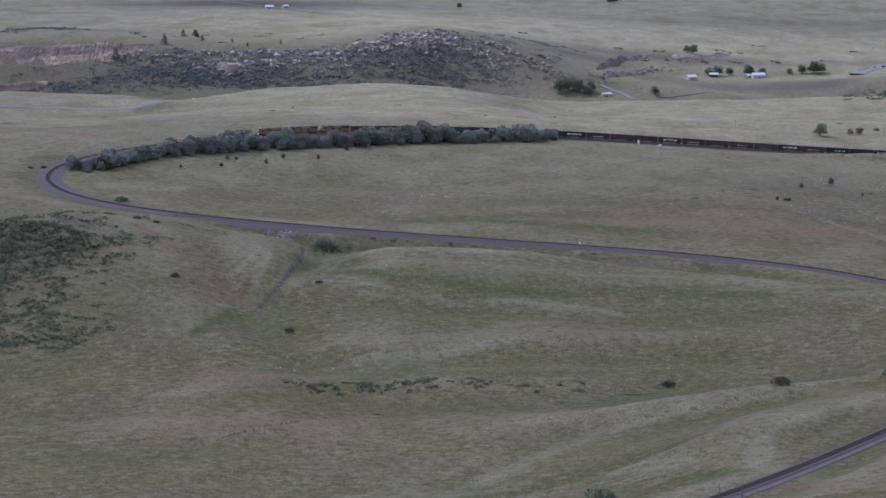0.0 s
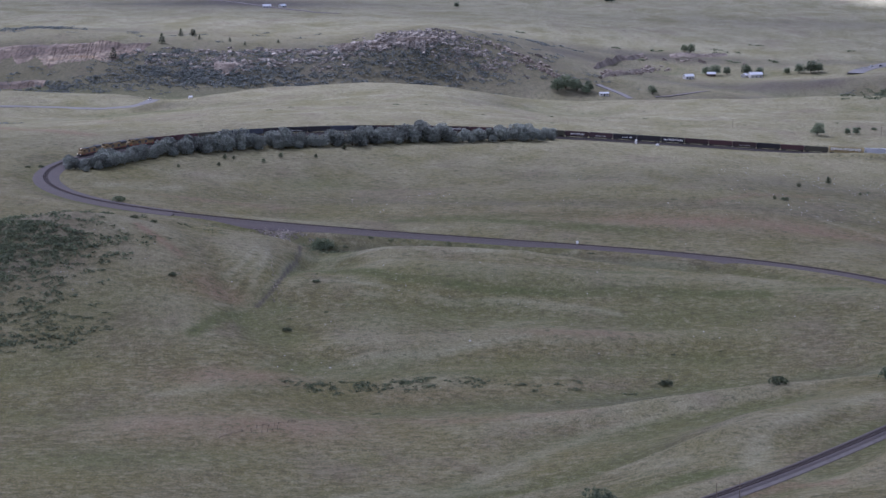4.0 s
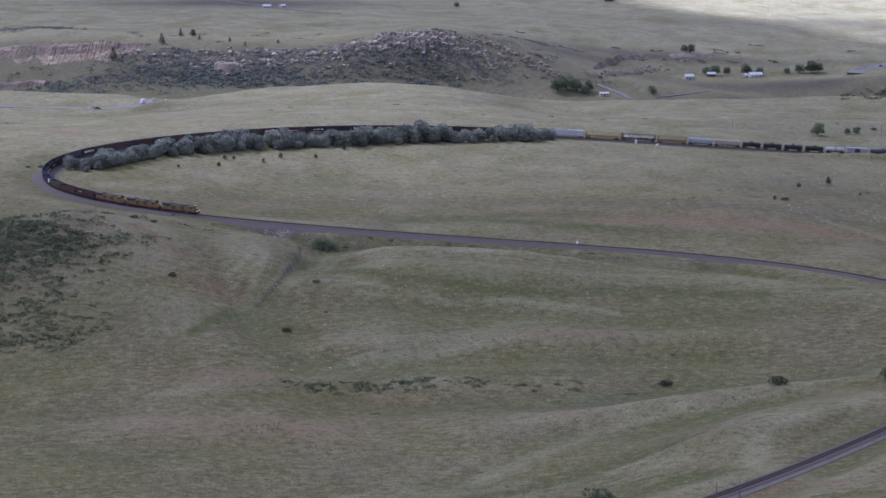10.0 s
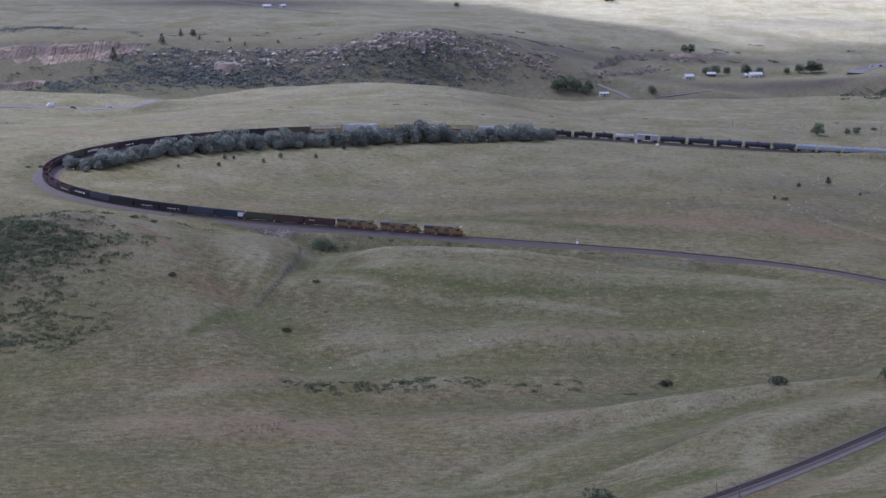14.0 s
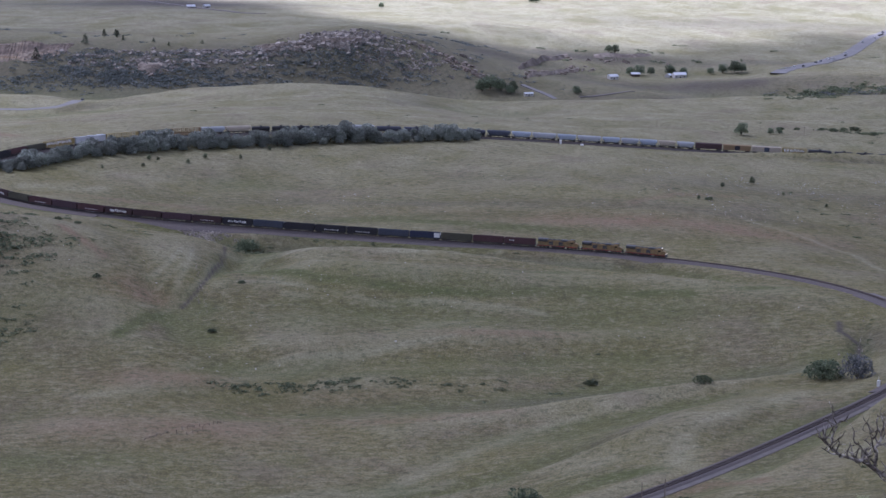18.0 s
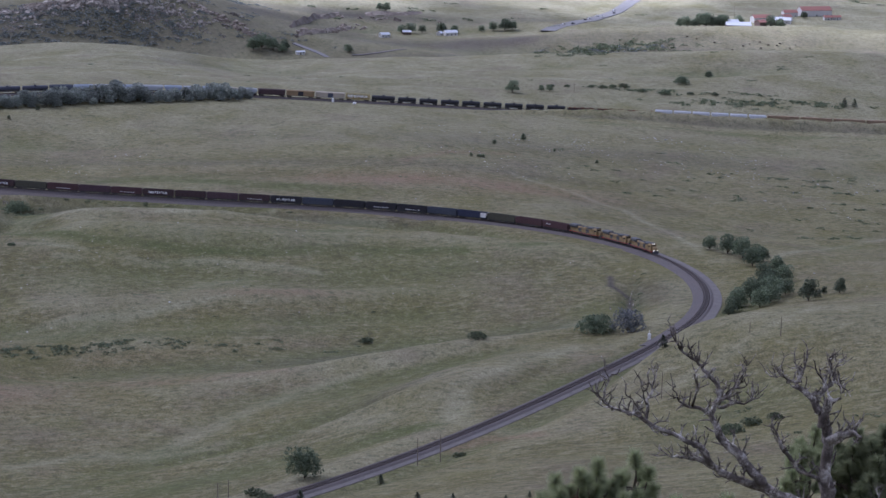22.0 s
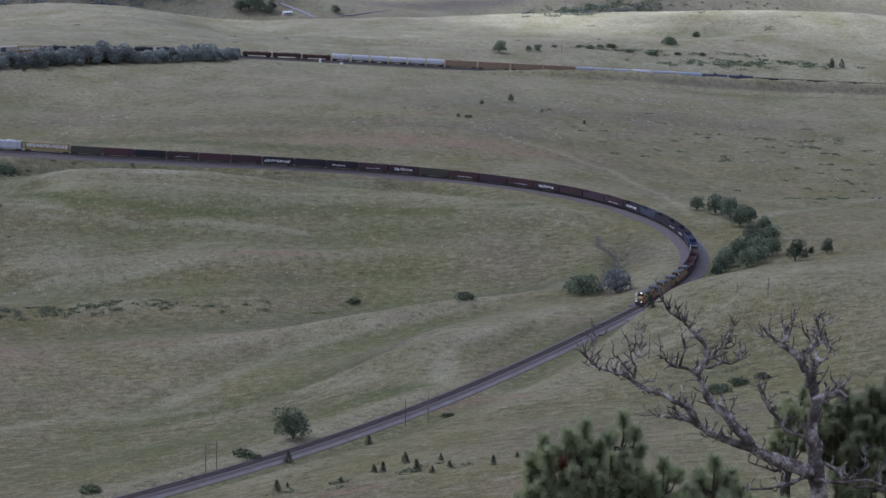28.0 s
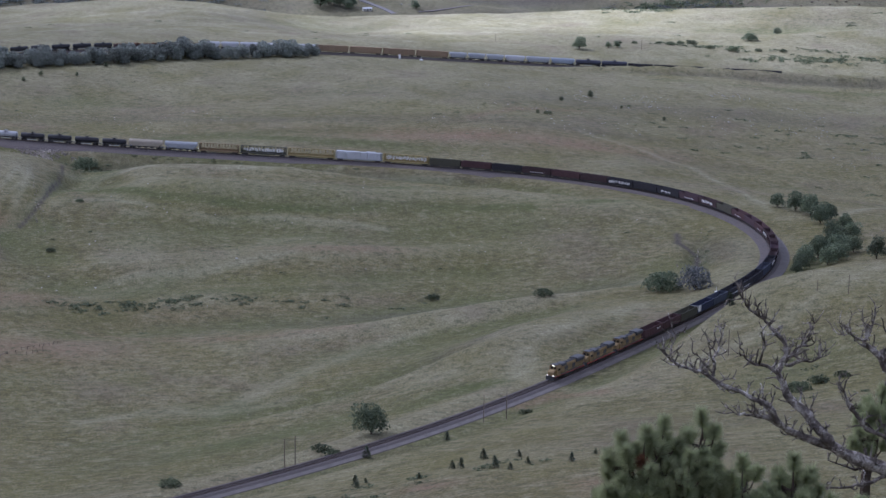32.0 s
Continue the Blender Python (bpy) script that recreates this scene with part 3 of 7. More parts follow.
TRAILS = [
    ("dry_lit", 0.80, 1.6, [(-57, 1106), (-47, 1136), (-31, 1136), (-3, 1129), (35, 1127), (69, 1152)]),
    ("dry_lit", 0.70, 1.6, [(-96, 1050), (-87, 1075), (-78, 1106)]),
    ("dry_lit", 0.70, 1.6, [(-89, 1014), (-82, 1043), (-73, 1072), (-68, 1117)]),
    ("dry_lit", 0.50, 4.0, [(-55, 927), (-30, 944), (-2, 966), (19, 993), (47, 1023)]),
    ("dry_lit", 0.65, 3.5, [(4, 754), (25, 786), (57, 831), (91, 857), (124, 872), (178, 920)]),
    ("dry_lit", 0.50, 3.0, [(57, 747), (81, 762), (112, 788), (142, 865), (155, 867)]),
    ("dry_lit", 0.50, 2.0, [(-34, 1052), (-13, 1048), (7, 1042), (43, 1042), (73, 1032)]),
    ("dry_lit", 0.45, 2.0, [(-110, 894), (-86, 903), (-70, 951)]),
    ("soil", 0.80, 2.2, [(-142, 1114), (-127, 1092), (-119, 1081)]),
    ("dry_lit", 1.00, 3.5, [(-129, 1522), (-114, 1565), (-100, 1644), (-71, 1718), (-30, 1715)]),
    ("dry_lit", 0.90, 5.0, [(-185, 1292), (-166, 1291), (-145, 1297)]),
    ("soil", 0.70, 5.0, [(-286, 1542), (-244, 1489), (-216, 1466)]),
    ("dry_lit", 0.70, 2.2, [(206, 1275), (226, 1241), (252, 1189), (260, 1091), (256, 1031)]),
    ("dry_lit", 0.70, 2.2, [(289, 1025), (336, 1093), (388, 1149)]),
    ("soil", 0.70, 3.5, [(95, 684), (109, 694), (119, 677)]),
    ("lush", 0.40, 2.5, [(-38, 709), (-26, 708), (-14, 708), (2, 716)]),
    ("lush", 0.70, 6.0, [(28, 746), (46, 747), (50, 757)]),
    ("soil", 0.45, 3.0, [(-46, 889), (-20, 868), (-4, 863), (26, 857), (55, 861)]),
    ("dry_lit", 0.60, 2.5, [(-40, 745), (-18, 760), (15, 757), (30, 764)]),
    ("lush", 0.60, 5.0, [(-21, 1220), (26, 1236), (87, 1255)]),
    ("lush", 0.50, 5.0, [(-43, 1181), (8, 1169), (64, 1158)]),
    ("soil", 0.50, 3.0, [(149, 1289), (179, 1328), (222, 1353)]),
    ("dry_lit", 0.95, 5.0, [(-120, 1600), (-92, 1640), (-50, 1665), (0, 1672), (60, 1660)]),
    ("dry_lit", 0.95, 5.0, [(-100, 1690), (-70, 1750), (-20, 1790), (50, 1800)]),
    ("dry_lit", 0.95, 6.0, [(-150, 1760), (-90, 1820), (0, 1850), (90, 1855), (150, 1830)]),
    ("dry_lit", 0.90, 6.0, [(120, 1700), (200, 1740), (290, 1735), (380, 1700)]),
    ("dry_lit", 0.90, 6.0, [(90, 1665), (160, 1650), (240, 1660)]),
    ("dry_lit", 0.85, 2.4, [(-66, 1138), (-40, 1142), (0, 1136), (40, 1130), (80, 1138), (120, 1128)]),
    ("lush", 0.80, 3.0, [(-60, 1100), (-20, 1072), (20, 1060), (60, 1056), (100, 1062), (150, 1055)]),
    ("dry_lit", 0.75, 4.0, [(120, 690), (100, 720), (108, 760), (135, 800), (160, 835)]),
    ("heath_shade", 1.0, 1.2, [(206, 992), (203, 975), (208, 958), (204, 940), (198, 918), (193, 900)]),
    ("heath_shade", 1.0, 0.8, [(-67, 1152), (-67, 1127), (-71, 1078), (-74, 1057), (-80, 1036)]),
    ("lush", 0.8, 3.0, [(-84, 1023), (-92, 1010), (-102, 980)]),
    ("dry_lit", 0.9, 1.6, [(-81, 1128), (-81, 1091), (-85, 1040), (-97, 1023)]),
    ("dry_lit", 0.9, 1.6, [(-97, 1064), (-90, 1085), (-86, 1120)]),
    ("dry_lit", 1.0, 1.5, [(-60, 1120), (-48, 1140), (-38, 1145), (-15, 1131), (6, 1127), (28, 1127), (60, 1140)]),
    ("dry_lit", 0.9, 1.4, [(-56, 1071), (-41, 1069), (-19, 1058), (6, 1045), (32, 1047), (57, 1042), (82, 1032)]),
    ("dry_lit", 0.8, 2.2, [(-50, 945), (-27, 960), (-4, 962), (18, 973), (40, 985)]),
    ("dry_lit", 0.70, 3.0, [(150, 700), (180, 720), (210, 745), (240, 775)]),
    ("lush", 0.80, 3.5, [(60, 700), (75, 712), (92, 716)]),
]
build_ground()


# ---- the railway ----
def sweep(shape, s0, s1, profile, ds=4.0, closed=True):
    """A cross-section (side, up) carried along the line."""
    n, rows = len(profile), int((s1 - s0) / ds) + 1
    v = []
    for i in range(rows):
        s = s0 + (s1 - s0) * i / (rows - 1)
        p, h = on_line(s)
        sx, sy = math.sin(h), -math.cos(h)
        v += [(p[0] + sx * a, p[1] + sy * a, p[2] + u) for a, u in profile]
    k = n if closed else n - 1
    f = [(i * n + j, i * n + (j + 1) % n, (i + 1) * n + (j + 1) % n, (i + 1) * n + j) for i in range(rows - 1) for j in range(k)]
    if closed:
        f += [tuple(range(n - 1, -1, -1)), tuple(range((rows - 1) * n, rows * n))]
    return shape.add(v, f)


def build_railway():
    line = empty("railway_track", Matrix(), "single railway track on grey ballast winding through grassland", "railway track", kind="structure")
    part("ballast", sweep(Shape(), -2150, 960, [(-4.6, -1.3), (-2.1, 0.0), (2.1, 0.0), (4.6, -1.3)]), BALLAST, line, "grey crushed-stone ballast")
    part("verge", sweep(Shape(), 330, 585, [(-6.7, -1.7), (-6.2, -0.7), (-2.3, -0.3), (-2.0, -1.3)]), GRAVEL, line, "pale gravel service path beside the track")
    part("verge", sweep(Shape(), 580, 960, [(-4.9, -1.7), (-4.5, -0.72), (-2.3, -0.3), (-2.0, -1.3)]), GRAVEL, line, "pale gravel service path beside the track")
    part("embankment", sweep(Shape(), -95, 325, [(3.7, -1.2), (4.0, -0.82), (6.6, -1.7), (8.6, -2.7), (9.0, -4.2)]), BALLAST, line, "grey stony embankment slope")
    part("bank", sweep(Shape(), -345, -85, [(-8.2, -1.6), (-7.6, -0.75), (-2.2, -0.12), (2.2, -0.12), (7.0, -0.75), (7.6, -1.6)]), BALLAST, line, "broad dark ballast bank on the tight curve")
    part("bank", sweep(Shape(), 330, 560, [(2.0, -1.4), (2.2, -0.15), (5.6, -0.78), (6.2, -1.7)]), BALLAST, line, "broad dark ballast bank on the curve")
    for side in (-0.76, 0.76):
        part("rail", sweep(Shape(), -2150, 960, [(side - 0.07, 0.12), (side - 0.04, 0.28), (side + 0.04, 0.28), (side + 0.07, 0.12)], 5.0), RAIL_STEEL, line, "worn steel rail")
    ties = Shape()
    s = -900.0
    while s < 940:
        p, h = on_line(s)
        c, d = math.cos(h), math.sin(h)
        q = [(p[0] + c * a + d * b, p[1] + d * a - c * b, p[2] + u) for u in (0.0, 0.14) for a, b in ((-0.12, -1.3), (0.12, -1.3), (0.12, 1.3), (-0.12, 1.3))]
        ties.add(q, [(4, 5, 6, 7), (0, 1, 5, 4), (1, 2, 6, 5), (2, 3, 7, 6), (3, 0, 4, 7)])
        s += 0.62
    tagged(part("sleepers", ties, SLEEPER, line, "weathered dark timber sleepers"), kind="stuff")


build_railway()


# ---- the freight train ----
PAINT = {
    "yellow": plain("loco_yellow", (0.285, 0.2, 0.09), 0.6, wear=0.42, scale=0.7, dirt=(0.10, 0.085, 0.065)), "grey": plain("loco_grey", (0.085, 0.085, 0.09), 0.6), "redline": plain("red_stripe", (0.42, 0.05, 0.03), 0.6),
    "brown": plain("oxide_brown", (0.078, 0.052, 0.055), 0.85, wear=0.35), "red": plain("oxide_red", (0.102, 0.058, 0.062), 0.85, wear=0.3),
    "black": plain("car_black", (0.042, 0.041, 0.049), 0.8, wear=0.3), "navy": plain("navy_blue", (0.045, 0.052, 0.095), 0.75, wear=0.3), "olive": plain("olive_drab", (0.095, 0.092, 0.07), 0.85, wear=0.3),
    "purple": plain("faded_maroon", (0.092, 0.060, 0.072), 0.85, wear=0.3), "steelblue": plain("slate_blue", (0.075, 0.085, 0.115), 0.8, wear=0.3),
    "beamyellow": plain("beam_yellow", (0.33, 0.265, 0.125), 0.75, wear=0.3), "orange": plain("box_orange", (0.25, 0.18, 0.105), 0.75, wear=0.25), "tan": plain("pale_tan", (0.40, 0.355, 0.285), 0.75, wear=0.25),
    "lightgrey": plain("light_grey_paint", (0.36, 0.38, 0.41), 0.7, wear=0.2), "bluegrey": plain("pale_blue_grey", (0.32, 0.365, 0.44), 0.7, wear=0.2), "white": plain("chalky_white", (0.50, 0.51, 0.54), 0.7, wear=0.2),
    "lumber": plain("sawn_lumber", (0.30, 0.22, 0.145), 0.85, wear=0.25, scale=2.0), "wrap": plain("white_wrap", (0.53, 0.545, 0.58), 0.5, wear=0.12), "rust": plain("rusty_scrap", (0.16, 0.075, 0.045), 0.95, wear=0.4, scale=3),
    "tar": plain("tank_black", (0.042, 0.042, 0.048), 0.55, wear=0.3), "tankblue": plain("tank_slate", (0.065, 0.068, 0.095), 0.5, wear=0.25),
}
RAIL_TOP = 0.28


def wheel_truck(parent, x, axles=2, gap=1.8, r=0.46):
    """A bogie: two side frames and a bolster, with its wheelsets."""
    half = gap * (axles - 1) / 2
    s = Shape()
    for y in (-0.98, 0.98):
        s.prism([(-half - 0.5, 0.42), (-half - 0.2, 0.62), (-0.45, 0.66), (-0.3, 0.3), (0.3, 0.3), (0.45, 0.66), (half + 0.2, 0.62), (half + 0.5, 0.42), (half + 0.3, 0.78), (0, 0.9), (-half - 0.3, 0.78)], y - 0.09, y + 0.09, "y")
    s.box(-0.25, 0.25, -0.95, 0.95, 0.5, 0.85)
    t = part("truck", TRUCK_MESH.setdefault(("t", axles, gap), s.mesh("truck", STEEL_DARK)), None, parent, at=pose(x, 0, 0))
    for i in range(axles):
        w = Shape()
        for y in (-0.76, 0.76):
            w.disc(0, y, r, r, 0.13)
            w.disc(0, y * 0.93, r, r * 1.07, 0.03)
        w.prism([(0.07 * math.cos(k), r + 0.07 * math.sin(k)) for k in (0, 1.05, 2.1, 3.14, 4.19, 5.24)], -0.7, 0.7, "y")
        part("wheelset", TRUCK_MESH.setdefault(("w", r), w.mesh("wheelset", STEEL_DARK)), None, t, at=pose(-half + gap * i, 0, 0))


TRUCK_MESH = {}


def couplers(s, length, z=0.85):
    h = length / 2
    for d in (-1, 1):
        a, b = sorted((d * (h - 0.75), d * h))
        s.box(a, b, -0.14, 0.14, z - 0.14, z + 0.14)


def locomotive(label, lit):
    car = empty("locomotive", Matrix(), label, "locomotive", "train cars")
    L = 22.3
    u = Shape()
    u.box(-L / 2 + 0.6, L / 2 - 0.6, -1.5, 1.5, 1.05, 1.35)
    couplers(u, L)
    for d in (-1, 1):
        x = d * (L / 2 - 0.7)
        u.prism([(x - 0.1, 0.3), (x + 0.1, 0.3), (x + 0.1, 1.6), (x - 0.1, 1.6)], -1.45, 1.45, "y")
    part("underframe", u, PAINT["grey"], car)
    part("fuel_tank", Shape().prism([(-1.3, 0.45), (1.3, 0.45), (1.45, 0.7), (1.45, 1.05), (-1.45, 1.05), (-1.45, 0.7)], -3.2, 3.2), STEEL_DARK, car, "black fuel tank")
    part("hood", Shape().prism([(-0.95, 1.35), (0.95, 1.35), (0.95, 3.75), (0.7, 4.1), (-0.7, 4.1), (-0.95, 3.75)], -8.2, 6.2), PAINT["yellow"], car, "yellow long hood")
    part("radiator", Shape().prism([(-1.05, 3.1), (1.05, 3.1), (1.55, 3.6), (1.55, 4.3), (1.2, 4.6), (-1.2, 4.6), (-1.55, 4.3), (-1.55, 3.6)], -10.0, -5.2), PAINT["grey"], car, "flared grey radiator housing")
    part("rear_hood", Shape().prism([(-0.95, 1.35), (0.95, 1.35), (0.95, 3.5), (-0.95, 3.5)], -10.0, -8.2), PAINT["yellow"], car)
    part("roof_deck", Shape().box(-5.1, 6.15, -0.72, 0.72, 4.1, 4.25, 0.05), PAINT["grey"], car, "dark grey hood roof")
    part("dynamic_brake", Shape().box(1.6, 4.6, -1.25, 1.25, 3.7, 4.55, 0.2), PAINT["grey"], car)
    for x in (-3.9, -2.2, 0.4):
        part("fan", Shape().prism([(x + 0.62 * math.cos(k * 0.7854), 0.62 * math.sin(k * 0.7854)) for k in range(8)], 4.24, 4.45, "z"), STEEL_DARK, car)
    cab = part("cab", Shape().prism([(-1.5, 1.35), (1.5, 1.35), (1.5, 3.8), (1.1, 4.65), (-1.1, 4.65), (-1.5, 3.8)], 6.2, 8.4), PAINT["yellow"], car, "yellow cab with dark windows")
    part("cab_roof", Shape().box(6.1, 8.5, -1.15, 1.15, 4.65, 4.78, 0.08), PAINT["grey"], cab)
    for y in (-0.55, 0.55):
        part("windscreen", Shape().box(8.4, 8.43, y - 0.42, y + 0.42, 3.4, 4.1), GLASS_DARK, cab, "dark windscreen")
    for y in (-1.52, 1.52):
        part("side_window", Shape().box(6.6, 8.0, y - 0.02, y + 0.02, 2.9, 3.6), GLASS_DARK, cab, "dark side window")
    part("nose", Shape().prism([(8.4, 1.35), (10.1, 1.35), (10.1, 2.7), (9.6, 3.1), (8.4, 3.25)], -1.0, 1.0, "y"), PAINT["yellow"], car, "sloped yellow nose")
    for y in (-0.2, 0.2):
        part("headlight", Shape().box(8.5, 8.56, y - 0.12, y + 0.12, 4.36, 4.6), HEADLIGHT if lit else GLASS_DARK, cab, "lit headlight" if lit else "")
    for y in (-1.0, 1.0):
        part("ditch_light", Shape().box(L / 2 - 0.72, L / 2 - 0.62, y - 0.13, y + 0.13, 1.55, 1.81), HEADLIGHT if lit else GLASS_DARK, car, "lit ditch light" if lit else "")
    for y in (-1.51, 1.51):
        part("stripe", Shape().box(-10.3, 10.3, y - 0.015, y + 0.015, 1.12, 1.3), PAINT["redline"], car, "red side stripe")
        rail = Shape()
        rail.tube([(-9.9, y * 0.97, 2.35), (5.9, y * 0.97, 2.35)], [0.035] * 2, 4)
        for k in range(9):
            rail.tube([(-9.8 + k * 1.95, y * 0.97, 1.35), (-9.8 + k * 1.95, y * 0.97, 2.35)], [0.03] * 2, 4)
        part("handrail", rail, PAINT["beamyellow"], car)
    for y in (-0.97, 0.97):
        for k in range(4):
            part("hood_door", Shape().box(-4.6 + k * 2.5, -2.5 + k * 2.5, y - 0.03, y + 0.03, 1.7, 3.3), PAINT["grey"] if k % 2 == 0 else PAINT["yellow"], car)
    for x in (-7.0, 7.0):
        wheel_truck(car, x, 3, 1.9, 0.52)
    return car


def scribble(car, y, x0, x1, z0, z1, mat, seed):
    """Painted marks on a car side: a row of uneven plain strokes."""
    r = random.Random(seed)
    s = Shape()
    x = x0
    while x < x1:
        w = r.uniform(0.25, 0.75)
        a, b = r.uniform(z0, z0 + (z1 - z0) * 0.35), r.uniform(z1 - (z1 - z0) * 0.35, z1)
        k = r.uniform(-0.2, 0.2)
        for d in (0, 1):
            yy = y - 0.012 if d == 0 else y + 0.012
            s.add([(x, yy, a), (x + w, yy, a), (x + w + k, yy, b), (x + k, yy, b)], [(0, 1, 2, 3)])
        x += w + r.uniform(0.12, 0.5)
    return tagged(part("painted_mark", s, mat, car, "pale painted marks"), kind="stuff")


def open_hopper(label, paint, length=16.1, marks=None, badge=False, seed=0):
    """An empty open-top coal hopper with ribbed sides and sloped ends."""
    car = empty("hopper_car", Matrix(), label, "hopper car", "train cars")
    h = length / 2 - 0.32
    w, top = 1.58, 3.75
    sh = Shape()
    for d in (-1, 1):
        y = d * w
        a, b = sorted((y, y - d * 0.08))
        sh.prism([(-h, 1.1), (h, 1.1), (h, top), (-h, top)], a, b, "y")
        a, b = sorted((y, y + d * 0.1))
        sh.box(-h, h, a, b, top - 0.22, top)
        sh.box(-h, h, a, b, 1.2, 1.38)
        for k in range(11):
            x = -h + 0.15 + k * (2 * h - 0.3) / 10
            sh.box(x - 0.08, x + 0.08, a, b, 1.38, top - 0.22)
    for d in (-1, 1):
        a, b = sorted((d * h, d * (h - 0.1)))
        sh.box(a, b, -w, w, 1.1, top)
        sh.add([(d * h, -w + 0.08, 2.6), (d * h, w - 0.08, 2.6), (d * (h - 3.6), w - 0.08, 1.15), (d * (h - 3.6), -w + 0.08, 1.15)], [(0, 1, 2, 3)])
    part("shell", sh, paint, car)
    fl = Shape()
    for k in range(3):
        x = -3.2 + k * 3.2
        fl.prism([(x - 1.6, 1.2), (x - 0.5, 0.55), (x + 0.5, 0.55), (x + 1.6, 1.2)], -w + 0.1, w - 0.1, "y")
    part("discharge_bay", fl, STEEL_DARK, car)
    u = Shape()
    u.box(-h, h, -1.2, 1.2, 0.62, 1.1)
    couplers(u, length)
    part("centre_sill", u, STEEL_DARK, car)
    if marks:
        for d in (-1, 1):
            scribble(car, d * (w + 0.115), -h + marks[0], -h + marks[1], marks[2], marks[3], WHITE, seed)
    if badge:
        for d in (-1, 1):
            part("end_panel", Shape().box(h - 3.0, h - 0.1, d * (w + 0.112) - 0.006, d * (w + 0.112) + 0.006, 1.5, top - 0.02), WHITE, car, "white painted end panel")
        part("end_panel", Shape().box(h + 0.002, h + 0.014, -w, w, 2.3, top), WHITE, car, "white painted end")
    for x in (-h + 1.9, h - 1.9):
        wheel_truck(car, x)
    return car


def centre_beam(label, paint, length=24.0, load=None, marks=False, seed=0):
    """A centre-beam flat car: bulkheads, a trussed spine, and its load if it has one."""
    car = empty("centre_beam_car", Matrix(), label, "flat car", "train cars")
    h, w = length / 2 - 0.55, 1.5
    d_ = Shape().box(-h, h, -w, w, 0.95, 1.25)
    couplers(d_, length)
    part("deck", d_, paint, car)
    part("side_sill", Shape().prism([(-h + 3, 0.95), (-h + 5, 0.5), (h - 5, 0.5), (h - 3, 0.95)], -0.5, 0.5, "y"), paint, car)
    for x in (-h, h - 0.25):
        b = Shape()
        b.box(x, x + 0.25, -w, w, 1.25, 4.7, 0.04)
        part("bulkhead", b, paint, car, "tall end bulkhead")
    sp = Shape()
    sp.box(-h + 0.25, h - 0.25, -0.32, 0.32, 4.5, 4.75)
    n = 13
    for k in range(n):
        x = -h + 0.9 + k * (2 * h - 1.8) / (n - 1)
        sp.box(x - 0.16, x + 0.16, -0.22, 0.22, 1.25, 4.5)
    for k in range(n - 1):
        x0 = -h + 0.9 + k * (2 * h - 1.8) / (n - 1)
        x1 = x0 + (2 * h - 1.8) / (n - 1)
        za, zb = (1.3, 4.4) if k % 2 else (4.4, 1.3)
        sp.prism([(x0, za), (x0 + 0.2, za), (x1, zb), (x1 - 0.2, zb)], -0.06, 0.06, "y")
    part("spine", sp, paint, car, "trussed centre beam")
    if not load:
        part("web_panel", Shape().box(-h + 0.3, h - 0.3, -0.035, 0.035, 1.25, 2.3), paint, car)
    if load:
        r = random.Random(seed)
        for d in (-1, 1):
            x = -h + 0.4
            while x < h - 1.5:
                ln = min(r.choice((3.6, 4.8, 4.8)), h - 0.3 - x)
                z = 1.27
                while z < 4.1:
                    t = r.uniform(0.7, 0.95)
                    a, b = sorted((d * 0.34, d * (1.42 + r.uniform(-0.05, 0.05))))
                    part("load_block", Shape().box(x, x + ln - 0.15, a, b, z, min(z + t, 4.85), 0.03), load, car, "strapped bundle of boards")
                    z += t + 0.05
                x += ln
    if marks:
        for d in (-1, 1):
            scribble(car, d * 0.3, -h + 1.5, h - 1.5, 1.8, 3.9, WHITE, seed)
    for x in (-h + 2.0, h - 2.0):
        wheel_truck(car, x)
    return car


